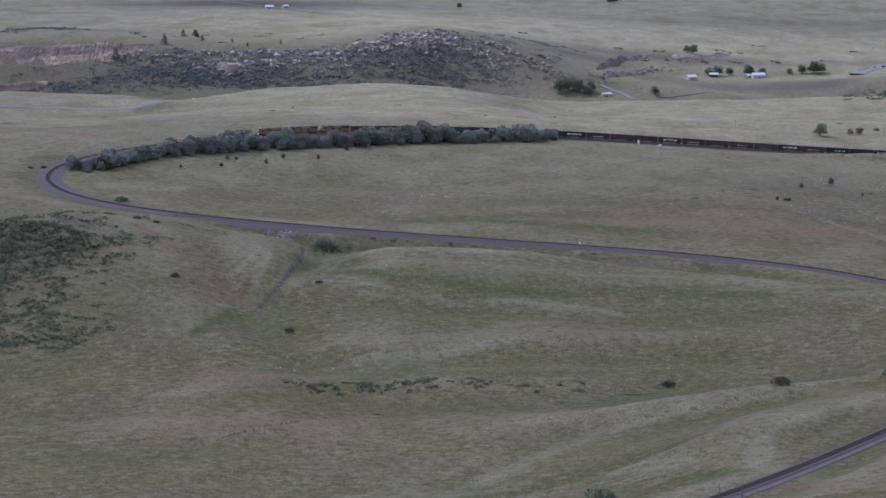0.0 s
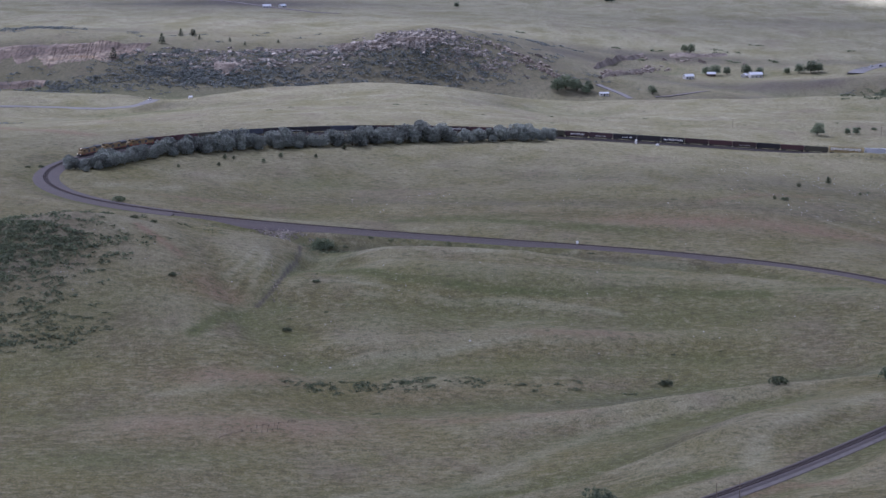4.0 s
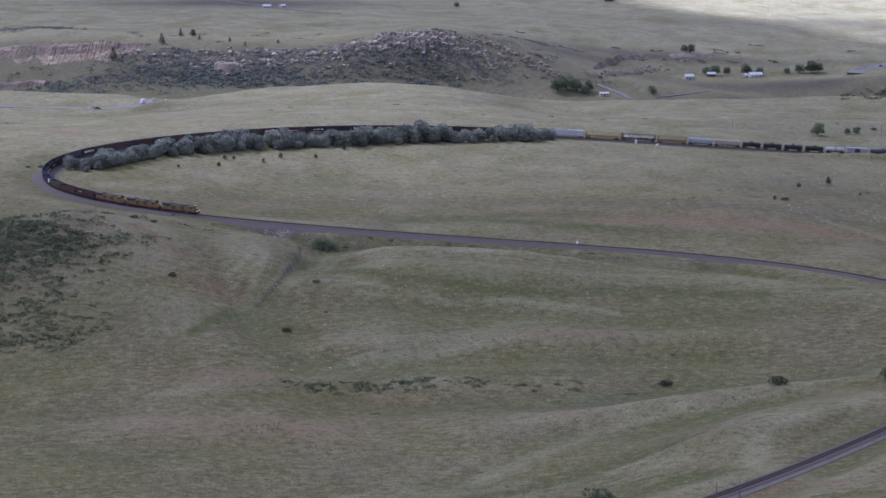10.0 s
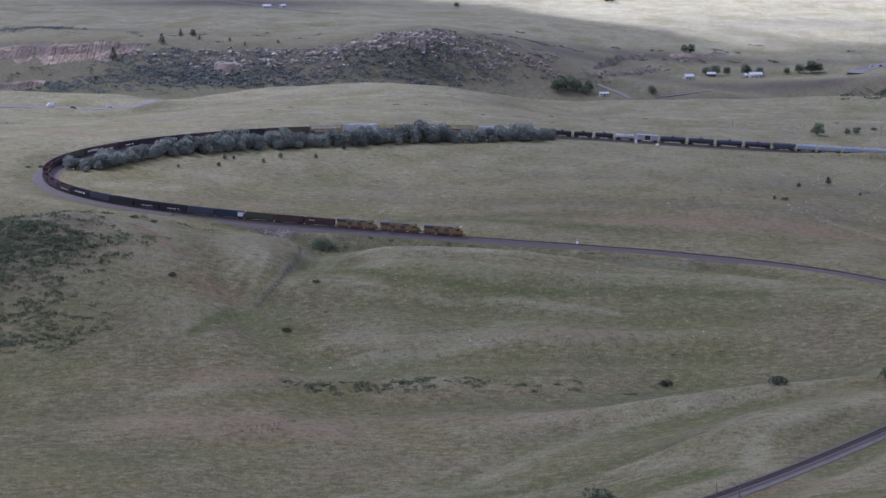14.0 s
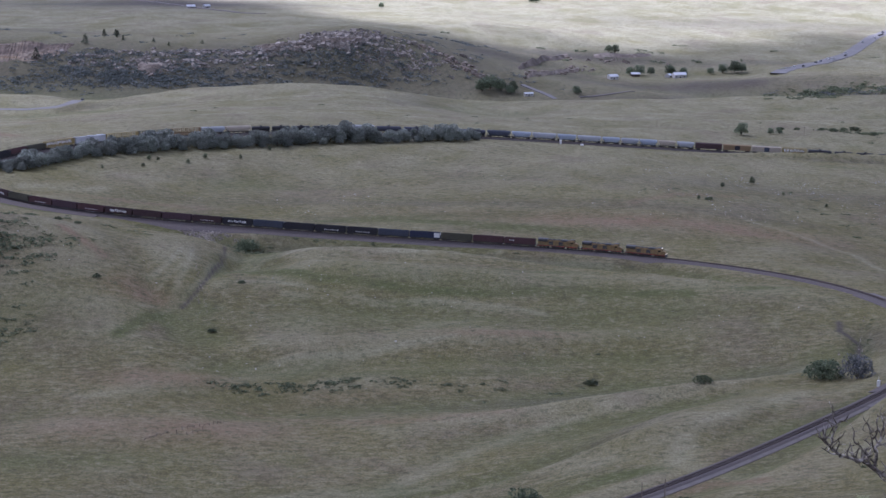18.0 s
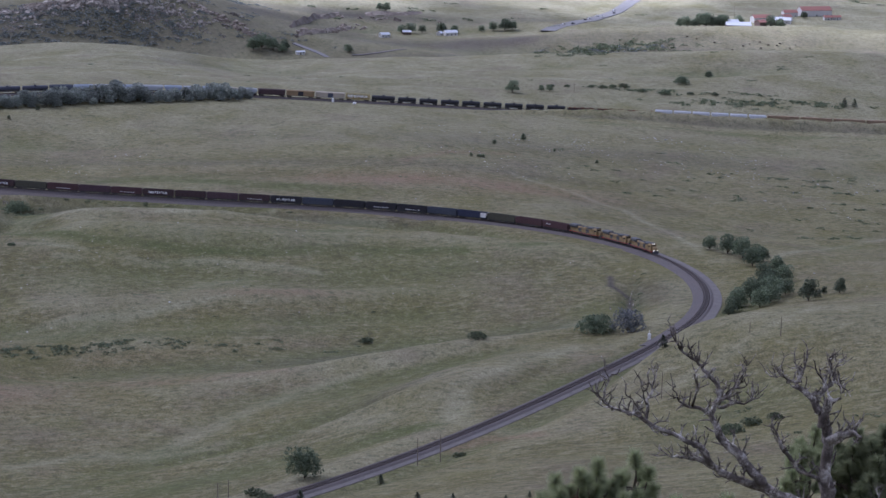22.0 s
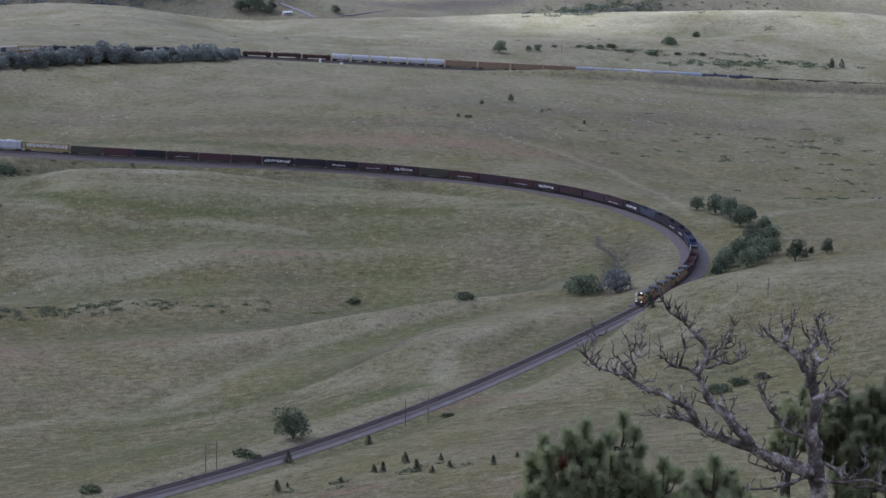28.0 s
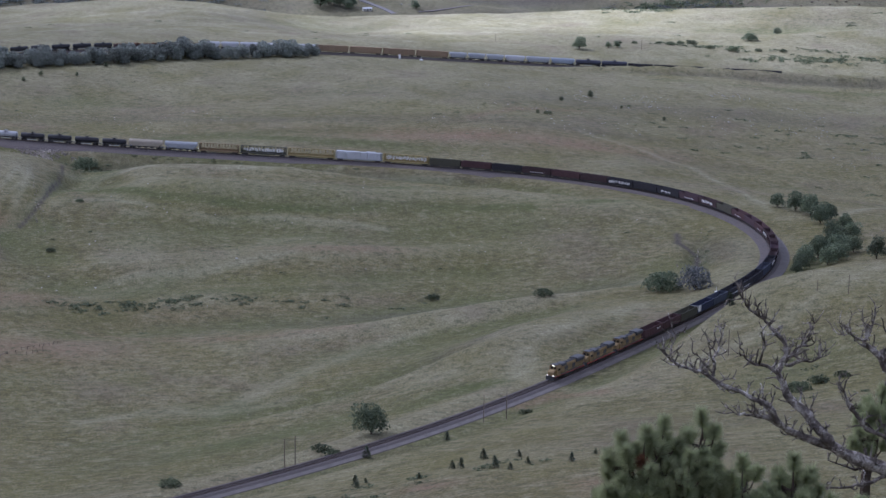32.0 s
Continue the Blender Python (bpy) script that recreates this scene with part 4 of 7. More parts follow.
def covered_hopper(label, paint, length=17.0):
    """A covered hopper with a rounded roof, sloping ends and outlet bays."""
    car = empty("covered_hopper_car", Matrix(), label, "hopper car", "train cars")
    h, w = length / 2 - 0.6, 1.6
    ring = [(-w, 1.6), (-w - 0.02, 2.6), (-w + 0.05, 3.6), (-1.15, 4.25), (-0.4, 4.5), (0.4, 4.5), (1.15, 4.25), (w - 0.05, 3.6), (w + 0.02, 2.6), (w, 1.6), (0.9, 1.0), (-0.9, 1.0)]
    v, f, n = [], [], len(ring)
    for x, zlow in ((-h, 3.0), (-h + 1.9, 1.0), (h - 1.9, 1.0), (h, 3.0)):
        v += [(x, y, max(z, zlow)) for y, z in ring]
    for i in range(3):
        f += [(i * n + k, i * n + (k + 1) % n, (i + 1) * n + (k + 1) % n, (i + 1) * n + k) for k in range(n)]
    f += [tuple(range(n - 1, -1, -1)), tuple(range(3 * n, 4 * n))]
    part("body", Shape().add(v, f), paint, car)
    rb = Shape()
    for d in (-1, 1):
        for k in range(9):
            x = -h + 0.6 + k * (2 * h - 1.2) / 8
            a, b = sorted((d * (w + 0.01), d * (w + 0.07)))
            rb.box(x - 0.05, x + 0.05, a, b, 1.9, 3.5)
    tagged(part("side_rib", rb, paint, car), kind="stuff")
    part("roof_walk", Shape().box(-h, h, -0.35, 0.35, 4.55, 4.62), paint, car)
    nb = 3 if length > 15 else 2
    for k in range(nb):
        x = (k - (nb - 1) / 2) * 3.3
        part("hatch", Shape().box(x - 0.5, x + 0.5, -0.28, 0.28, 4.62, 4.78, 0.05), paint, car)
        part("outlet_bay", Shape().prism([(x - 1.5, 1.3), (x - 0.35, 0.5), (x + 0.35, 0.5), (x + 1.5, 1.3)], -1.2, 1.2, "y"), STEEL_DARK, car)
    u = Shape().box(-h, h, -0.3, 0.3, 0.8, 1.15)
    couplers(u, length)
    for d in (-1, 1):
        u.box(min(d * h, d * (h - 1.6)), max(d * h, d * (h - 1.6)), -w, w, 1.1, 1.25)
        for y in (-1.4, 1.4):
            u.tube([(d * (h - 0.1), y, 1.2), (d * (h - 0.1), y, 3.6)], [0.06] * 2, 4)
    part("end_platform", u, STEEL_DARK, car)
    for x in (-h + 1.7, h - 1.7):
        wheel_truck(car, x)
    return car


def tank_car(label, paint, length=14.5, r=1.45, lumps=True):
    car = empty("tank_car", Matrix(), label, "tank car", "train cars")
    h = length / 2 - 0.9
    zc = 1.25 + r
    prof = [(-h - 0.0, 0.05), (-h + 0.05, r * 0.55), (-h + 0.25, r * 0.86), (-h + 0.6, r), (h - 0.6, r), (h - 0.25, r * 0.86), (h - 0.05, r * 0.55), (h, 0.05)]
    part("barrel", Shape().tube([(x, 0, zc) for x, _ in prof], [q for _, q in prof], 16), paint, car, smooth=True)
    d = Shape().prism([(0.75 * math.cos(k * 0.6283), 0.75 * math.sin(k * 0.6283)) for k in range(10)], zc + r - 0.1, zc + r + 0.45, "z")
    part("dome", d, paint, car, "valve housing")
    pl = Shape().box(-1.3, 1.3, -1.2, 1.2, zc + r * 0.86, zc + r * 0.92)
    for x in (-1.3, 1.3):
        for y in (-1.2, 1.2):
            pl.tube([(x, y, zc + r * 0.9), (x, y, zc + r + 0.7)], [0.04] * 2, 4)
    for y in (-1.2, 1.2):
        pl.tube([(-1.3, y, zc + r + 0.7), (1.3, y, zc + r + 0.7)], [0.04] * 2, 4)
        pl.tube([(0, y * 1.2, 0.8), (0, y * 1.2, zc + r * 0.9)], [0.05] * 2, 4)
    part("platform", pl, STEEL_DARK, car)
    u = Shape().box(-h - 0.3, h + 0.3, -0.28, 0.28, 0.8, 1.15)
    couplers(u, length)
    for x in (-h + 1.7, h - 1.7):
        u.prism([(-1.2, 1.1), (1.2, 1.1), (1.35, 2.0), (0.9, 1.5), (-0.9, 1.5), (-1.35, 2.0)], x - 0.3, x + 0.3)
    u.box(-h - 0.3, -h + 0.9, -1.4, 1.4, 1.1, 1.2)
    u.box(h - 0.9, h + 0.3, -1.4, 1.4, 1.1, 1.2)
    part("saddle_frame", u, STEEL_DARK, car)
    for y in (-1.2, 1.2):
        part("side_sill_bar", Shape().box(-2.6, 2.6, y - 0.05, y + 0.05, 0.7, 0.95), PAINT["lightgrey"], car, "pale side bar")
    for x in (-h + 1.7, h - 1.7):
        wheel_truck(car, x)
    return car


def box_car(label, paint, length=18.5, door=None):
    car = empty("box_car", Matrix(), label, "boxcar", "train cars")
    h, w = length / 2 - 0.55, 1.55
    b = Shape().prism([(-w, 1.1), (w, 1.1), (w, 4.3), (1.0, 4.7), (0, 4.82), (-1.0, 4.7), (-w, 4.3)], -h, h)
    part("body", b, paint, car)
    rb = Shape()
    for d in (-1, 1):
        a, c = sorted((d * (w + 0.005), d * (w + 0.07)))
        for k in range(13):
            x = -h + 0.2 + k * (2 * h - 0.4) / 12
            if abs(x) > 1.8:
                rb.box(x - 0.06, x + 0.06, a, c, 1.2, 4.25)
        rb.box(-h, h, a, c, 1.1, 1.25)
        rb.box(-h, h, a, c, 4.15, 4.3)
    tagged(part("side_post", rb, paint, car), kind="stuff")
    for d in (-1, 1):
        a, c = sorted((d * (w + 0.02), d * (w + 0.12)))
        part("door", Shape().box(-1.75, 1.75, a, c, 1.3, 4.1, 0.03), door or paint, car, "sliding side door")
    u = Shape().box(-h, h, -0.3, 0.3, 0.8, 1.1)
    couplers(u, length)
    part("centre_sill", u, STEEL_DARK, car)
    for x in (-h + 2.0, h - 2.0):
        wheel_truck(car, x)
    return car


def gondola(label, paint, length=19.5, heap=None, seed=0, top=2.9):
    """A low gondola, with a jagged heap of scrap where it is loaded."""
    car = empty("gondola_car", Matrix(), label, "gondola car", "train cars")
    h, w = length / 2 - 0.55, 1.5
    s = Shape()
    s.box(-h, h, -w, w, 1.05, 1.25)
    for d in (-1, 1):
        a, b = sorted((d * w, d * (w - 0.1)))
        s.box(-h, h, a, b, 1.25, top)
        a, b = sorted((d * w, d * (w + 0.1)))
        s.box(-h, h, a, b, top - 0.15, top)
        for k in range(14):
            x = -h + 0.2 + k * (2 * h - 0.4) / 13
            s.box(x - 0.06, x + 0.06, a, b, 1.1, top - 0.15)
    for x in (-h, h - 0.1):
        s.box(x, x + 0.1, -w, w, 1.25, top)
    couplers(s, length)
    part("tub", s, paint, car)
    if heap:
        r = random.Random(seed)
        q = Shape()
        for k in range(90):
            c = Vector((r.uniform(-h + 0.5, h - 0.5), r.uniform(-1.2, 1.2), r.uniform(1.5, top + 0.55)))
            m = Matrix.Translation(c) @ Euler((r.uniform(-1, 1), r.uniform(-1, 1), r.uniform(0, 6))).to_matrix().to_4x4()
            a, b, e = r.uniform(0.2, 0.9), r.uniform(0.1, 0.4), r.uniform(0.03, 0.25)
            q.add([m @ Vector((i * a, j * b, l * e)) for l in (-1, 1) for j in (-1, 1) for i in (-1, 1)], [(0, 2, 3, 1), (4, 5, 7, 6), (0, 1, 5, 4), (1, 3, 7, 5), (3, 2, 6, 7), (2, 0, 4, 6)])
        tagged(part("scrap_heap", q, heap, car, "jagged heap of rusty scrap"), kind="stuff")
    for x in (-h + 1.9, h - 1.9):
        wheel_truck(car, x)
    return car


HOPPER_NOTE = {"brown": "brown", "red": "faded red", "black": "black", "navy": "navy blue", "olive": "olive-brown", "purple": "dull maroon", "steelblue": "slate blue"}


def build_train():
    """All cars from the leading engine back: [object, length]."""
    cars, made = [], {}

    def put(key, length, make):
        if key in made:
            ob = copy_thing(made[key], Matrix())
        else:
            ob = made[key] = make()
        cars.append((ob, length))

    put("lead", 22.5, lambda: locomotive("yellow and grey leading diesel locomotive with lit headlights", True))
    for i in range(2):
        put("loco", 22.5, lambda: locomotive("yellow and grey trailing diesel locomotive", False))
    order = [("red", 1), ("red", 0), ("olive", 0), ("navy", 2), ("steelblue", 0), ("black", 3), ("black", 3), ("black", 0), ("steelblue", 0), ("black", 4), ("brown", 3), ("purple", 0), ("brown", 0), ("brown", 4),
             ("red", 3), ("purple", 0), ("red", 3), ("olive", 0), ("brown", 4), ("purple", 3), ("black", 5), ("black", 0), ("black", 6), ("brown", 0), ("red", 0), ("brown", 3), ("black", 0), ("red", 0), ("olive", 0)]
    for i, (c, k) in enumerate(order):
        marks = {0: None, 1: (2.5, 5.0, 2.4, 3.2), 2: None, 3: (4.5, 11.5, 1.6, 2.1), 4: (3.0, 12.5, 1.7, 3.3), 5: (3.0, 10.0, 1.6, 2.6), 6: (1.0, 13.5, 1.5, 3.2)}[k]
        note = {0: "", 1: " with a small pale mark", 2: " with a white end", 3: " with a row of pale marks", 4: " with large pale painted marks", 5: " with pale marks low on the side", 6: " with a big white painted mark"}[k]
        put((c, k), 16.1, lambda: open_hopper(f"{HOPPER_NOTE[c]} open-top coal hopper car{note}", PAINT[c], 16.1, marks, k == 2, i))
    put("cb1", 24.0, lambda: centre_beam("empty yellow centre-beam flat car with pale marks", PAINT["beamyellow"], 24.0, None, True, 3))
    put("cbw", 24.0, lambda: centre_beam("centre-beam flat car loaded with white-wrapped bundles", PAINT["lightgrey"], 24.0, PAINT["wrap"], False, 5))
    put("cb2", 24.3, lambda: centre_beam("empty pale yellow centre-beam flat car", PAINT["beamyellow"], 24.3))
    put("cb3", 24.0, lambda: centre_beam("empty centre-beam flat car with white painted marks", PAINT["olive"], 24.0, None, True, 8))
    put("cb4", 21.0, lambda: centre_beam("short orange-yellow centre-beam flat car", PAINT["orange"], 21.0))
    put("chg", 17.5, lambda: covered_hopper("light grey covered hopper car", PAINT["lightgrey"], 17.5))
    put("cht", 18.3, lambda: covered_hopper("pale tan covered hopper car", PAINT["tan"], 18.3))
    for i in range(4):
        put("tk", 14.1, lambda: tank_car("short black tank car with a walkway", PAINT["tar"], 14.1, 1.35))
    put("tkw", 14.0, lambda: tank_car("short white tank car", PAINT["white"], 14.0, 1.4))
    put("gbx", 15.5, lambda: box_car("grey boxcar with a brown door", PAINT["lightgrey"], 15.5, PAINT["brown"]))
    for i in range(4):
        put("tkl", 19.0, lambda: tank_car("long slate-black tank car", PAINT["tankblue"], 19.0, 1.55))
    put("chd", 16.5, lambda: covered_hopper("dark grey covered hopper car", PAINT["steelblue"], 16.5))
    for i, (c, l) in enumerate((("bluegrey", 13.8), ("lightgrey", 17.0), ("bluegrey", 13.5), ("lightgrey", 16.8), ("bluegrey", 12.6), ("lightgrey", 12.6), ("bluegrey", 12.6), ("tan", 12.6), ("lightgrey", 12.6))):
        put(("ch", c, l), l, lambda: covered_hopper({"bluegrey": "pale blue-grey covered hopper car", "lightgrey": "light grey covered hopper car", "tan": "cream covered hopper car"}[c], PAINT[c], l))
    put("bxb", 18.8, lambda: box_car("plain oxide brown boxcar", PAINT["brown"], 18.8))
    put("bxo", 19.5, lambda: box_car("orange boxcar with a dark door", PAINT["orange"], 19.5, PAINT["black"]))
    put("bxt", 20.5, lambda: box_car("tan boxcar with a dark door", PAINT["tan"], 20.5, PAINT["steelblue"]))
    put("cb5", 17.0, lambda: centre_beam("short yellow centre-beam flat car", PAINT["beamyellow"], 17.0, None, True, 9))
    put("tkl2", 17.5, lambda: tank_car("long black tank car", PAINT["tar"], 17.5, 1.5))
    for i in range(8):
        put("tk", 14.6, lambda: None)
    for i in range(3):
        put(("scrap", i), 20.0, lambda: gondola("brown gondola car heaped with rusty scrap", PAINT["brown"], 20.0, PAINT["rust"], i))
    for i in range(6):
        put(("ch", "white", 12.6), 12.8, lambda: covered_hopper("white covered hopper car", PAINT["white"], 12.6))
    for i in range(4):
        put(("lum", i % 2), 22.4, lambda: centre_beam("centre-beam flat car loaded with raw tan lumber", PAINT["orange"], 22.4, PAINT["lumber"], False, i))
    for c, l in (("lightgrey", 12.6), ("lightgrey", 12.6), ("lightgrey", 12.6), ("white", 14.5), ("lightgrey", 16.8), ("bluegrey", 17.0)):
        put(("ch", c, l), l, lambda: covered_hopper(("white" if c == "white" else "light grey") + " covered hopper car", PAINT[c], l))
    for i in range(2):
        put("tkl", 18.0, lambda: None)
    for i in range(6):
        put("gd", 17.6, lambda: gondola("empty dark gondola car", PAINT["black"], 17.6, None, 0, 3.2))
    return cars


TRAIN = build_train()
SPEED, NOSE_AT = 35.3, 34.0 - 35.3 * 13.0


# ---- plants ----
def leaf_cloud(shape, lobes, count, size, rnd, flat=0.35):
    """Small leaf sprays over the outside of a few lobes: (x, y, z, radius, height)."""
    tot = sum(l[3] ** 2 for l in lobes)
    for x, y, z, r, h in lobes:
        for k in range(max(6, int(count * r * r / tot))):
            a, u = rnd.uniform(0, 6.2832), rnd.uniform(-0.55, 1.0)
            q = math.sqrt(max(0.0, 1 - u * u))
            d = rnd.uniform(0.72, 1.12)
            c = Vector((x + q * math.cos(a) * r * d, y + q * math.sin(a) * r * d, z + u * h * d))
            n = Vector((rnd.gauss(0, 1), rnd.gauss(0, 1), rnd.gauss(0, 1) + flat)).normalized()
            e = n.orthogonal().normalized()
            e.rotate(Matrix.Rotation(rnd.uniform(0, 6.28), 3, n))
            g = n.cross(e)
            s = size * rnd.uniform(0.6, 1.3)
            shape.add([c - e * s, c + g * s * 0.7 + n * s * 0.2, c + e * s, c - g * s * 0.7 + n * s * 0.2], [(0, 1, 2), (0, 2, 3)])
    return shape


def broad_tree(label, category, leaf, height, width, seed, leaves=700, size=0.42, name="tree", group="", trunk=True):
    """A trunk with limbs, and a crown of sprays in uneven lobes."""
    r = random.Random(seed)
    t = empty(name, Matrix(), label, category, group)
    w = Shape()
    base = height * (0.1 if trunk else 0.05)
    w.tube([(0, 0, -0.5), (0.03 * width, 0, base), (0, 0.04 * width, height * 0.55)], [0.035 * height, 0.026 * height, 0.012 * height], 6)
    lobes = []
    for k in range(9):
        a = k * 2.4 + r.uniform(-0.4, 0.4)
        d = width * 0.5 * r.uniform(0.25, 0.68)
        z = base + (height - base) * (0.25 + 0.5 * r.random())
        rad = width * r.uniform(0.17, 0.27)
        lobes.append((math.cos(a) * d, math.sin(a) * d, z, rad, min(rad * 1.15, height - z) if height - z > rad * 0.6 else rad * 0.6))
        w.tube([(0, 0, base * r.uniform(0.6, 1.2)), (math.cos(a) * d * 0.55, math.sin(a) * d * 0.55, (base + z) / 2), (math.cos(a) * d, math.sin(a) * d, z)], [0.016 * height, 0.011 * height, 0.004 * height], 5)
    lobes.append((0, 0, height * 0.74, width * 0.26, height * 0.26))
    for k in range(7):
        a = k * 0.9
        lobes.append((math.cos(a) * width * 0.33, math.sin(a) * width * 0.33, height * 0.3, width * 0.2, height * (0.22 if trunk else 0.27)))
    part("trunk", w, BARK, t)
    part("crown", leaf_cloud(Shape(), lobes, leaves, size, r), leaf, t)
    return t


def conifer(label, height, seed, name="pine_tree", leaf=None, group=""):
    """A small field pine: tiers of drooping sprays round a stem."""
    r = random.Random(seed)
    t = empty(name, Matrix(), label, "tree", group)
    part("trunk", Shape().tube([(0, 0, -0.4), (0, 0, height * 0.5), (0, 0, height)], [0.03 * height, 0.018 * height, 0.004 * height], 6), BARK, t)
    s = Shape()
    n = 11
    for i in range(n):
        z = height * (0.12 + 0.84 * i / (n - 1))
        rad = height * 0.38 * (1 - 0.9 * i / (n - 1)) ** 0.8
        for k in range(int(14 + 14 * rad)):
            a = r.uniform(0, 6.2832)
            d = rad * r.uniform(0.35, 1.1)
            c = Vector((math.cos(a) * d, math.sin(a) * d, z + r.uniform(-0.03, 0.03) * height))
            o = Vector((math.cos(a), math.sin(a), r.uniform(-0.2, 0.5))).normalized()
            g = o.cross(Vector((0, 0, 1))).normalized()
            q = height * r.uniform(0.05, 0.09)
            s.add([c - o * q, c + g * q * 0.7, c + o * q * 1.2, c - g * q * 0.7 + Vector((0, 0, q * 0.4))], [(0, 1, 2), (0, 2, 3)])
    part("crown", s, leaf or PINE_DARK, t)
    return t


def ground_at(x, y):
    return float(ground(np.array([float(x)]), np.array([float(y)]))[0])


def stand(x, y, turn=0.0, size=1.0, sink=0.05):
    return Matrix.Translation((x, y, ground_at(x, y) - sink)) @ pose(0, 0, 0, 0, 0, turn) @ Matrix.Diagonal((size, size, size, 1))


def plant(proto, x, y, turn, size):
    """The first call uses the prototype itself; later ones copy it."""
    m = stand(x, y, turn)
    if proto.get("used"):
        ob = copy_thing(proto, m)
    else:
        ob = proto
        ob.matrix_basis = m
        proto["used"] = 1
    ob.scale = (size, size, size)
    return ob


def finish(*protos):
    for p in protos:
        if "used" in p:
            for o in bpy.data.objects:
                if "used" in o:
                    del o["used"]
            break


def build_trees():
    r = random.Random(11)
    olives = [broad_tree("grey-green bushy olive tree in the belt along the track", "tree", OLIVE_LEAF, 8.5, 9.0, 20 + k, 1300, 0.47, group="tree belt along the track", trunk=False) for k in range(5)]
    foot = [(-211, 1337), (-198, 1323), (-185, 1345), (-172, 1366), (-158, 1392), (-127, 1421), (-95, 1440), (-74, 1450), (-43, 1466), (-8, 1489), (28, 1501), (65, 1524), (75, 1536)]
    tall = [0.75, 0.85, 0.95, 0.95, 0.95, 1.1, 1.05, 1.2, 1.05, 1.25, 0.95, 1.1, 0.7]
    dist = [0.0]
    for a, b in zip(foot, foot[1:]):
        dist.append(dist[-1] + math.dist(a, b))
    n = 58
    for i in range(n):
        d = dist[-1] * i / (n - 1)
        x, y = np.interp(d, dist, [p[0] for p in foot]), np.interp(d, dist, [p[1] for p in foot])
        h = np.interp(d, dist, tall) * r.uniform(0.78, 1.2)
        h *= 0.96
        plant(olives[i % 5], x + r.uniform(-2, 2), y + r.uniform(1, 7), r.uniform(0, 360), h)
        if i % 2:
            plant(olives[(i + 3) % 5], x + r.uniform(-3, 3), y + r.uniform(-3, 0), r.uniform(0, 360), h * 0.62)
        if i % 3 != 1:
            plant(olives[(i + 2) % 5], x + r.uniform(-4, 2), y + r.uniform(9, 17), r.uniform(0, 360), h * r.uniform(0.9, 1.1))
    cots = [broad_tree("dark green cottonwood tree beside the curve", "tree", GREEN_LEAF, 9.5, 9.5, 40 + k, 1500, 0.40, group="trees by the curve") for k in range(3)]
    for x, y, s in ((262, 1040, 0.7), (268, 1030, 1.0), (272, 1018, 1.05), (275, 1006, 0.9), (279, 1010, 0.7), (270, 994, 0.9), (276, 976, 0.8), (266, 958, 0.85), (272, 950, 0.8), (262, 934, 0.95), (256, 924, 0.9), (248, 914, 1.0), (240, 904, 0.9), (255, 908, 1.0), (236, 894, 0.7), (246, 892, 0.85), (232, 886, 0.55), (252, 898, 0.8), (262, 912, 0.75)):
        plant(cots[int(x + y) % 3], x, y, r.uniform(0, 360), s)
    rounds = [broad_tree("rounded green tree on open grass", "tree", GREEN_LEAF, 9.5, 10.5, 60 + k, 2400, 0.34) for k in range(2)]
    plant(rounds[0], 48, 652, 40, 1.0)
    for x, y, s in ((266, 1642, 0.95), (289, 1654, 0.45), (295, 1654, 0.5), (434, 1749, 0.55), (195, 2135, 0.8)):
        plant(rounds[1], x, y, x * 7, s)
    for x, y, s in ((542, 2310, 1.0), (546, 2297, 1.2), (552, 2292, 0.9), (558, 2296, 1.5), (564, 2290, 1.6), (570, 2288, 1.2), (577, 2290, 1.3), (586, 2309, 1.2), (582, 2300, 1.3), (566, 2306, 1.4), (622, 2263, 1.1), (630, 2258, 0.9), (638, 2285, 1.0), (640, 2330, 1.0), (603, 2312, 1.1), (690, 2384, 0.8), (259, 2275, 0.9), (268, 2279, 1.1), (280, 2284, 0.8), (300, 2292, 1.1), (312, 2290, 0.9),
                    (340, 2296, 0.7), (352, 2298, 1.0), (363, 2297, 1.3), (371, 2299, 1.0), (255, 2385, 1.0), (249, 2390, 0.8), (108, 2125, 1.3), (116, 2130, 1.5), (126, 2128, 1.2), (134, 2124, 0.9), (137, 2132, 1.0), (22, 2774, 0.7), (212, 2895, 0.9), (206, 2897, 0.7)):
        plant(cots[int(x) % 3], x, y, x * 13, s)
    sh = broad_tree("dark green shrub thicket beside the line", "shrub", GREEN_LEAF, 5.5, 12.0, 71, 1400, 0.4, "shrub", trunk=False)
    plant(sh, 177, 878, 20, 1.3)
    plant(sh, 403, 1706, 70, 1.0)
    plant(sh, -57, 1166, 130, 1.0)
    sv = broad_tree("pale silver-leaved shrub beside the line", "shrub", SILVER_LEAF, 7.0, 10.5, 72, 1300, 0.36, "shrub", trunk=False)
    plant(sv, 188, 869, 0, 1.25)
    lo = [broad_tree("low dark shrub on the grass", "shrub", SHRUB_LEAF, 1.25, 3.9, 80 + k, 300, 0.24, "shrub", trunk=False) for k in range(3)]
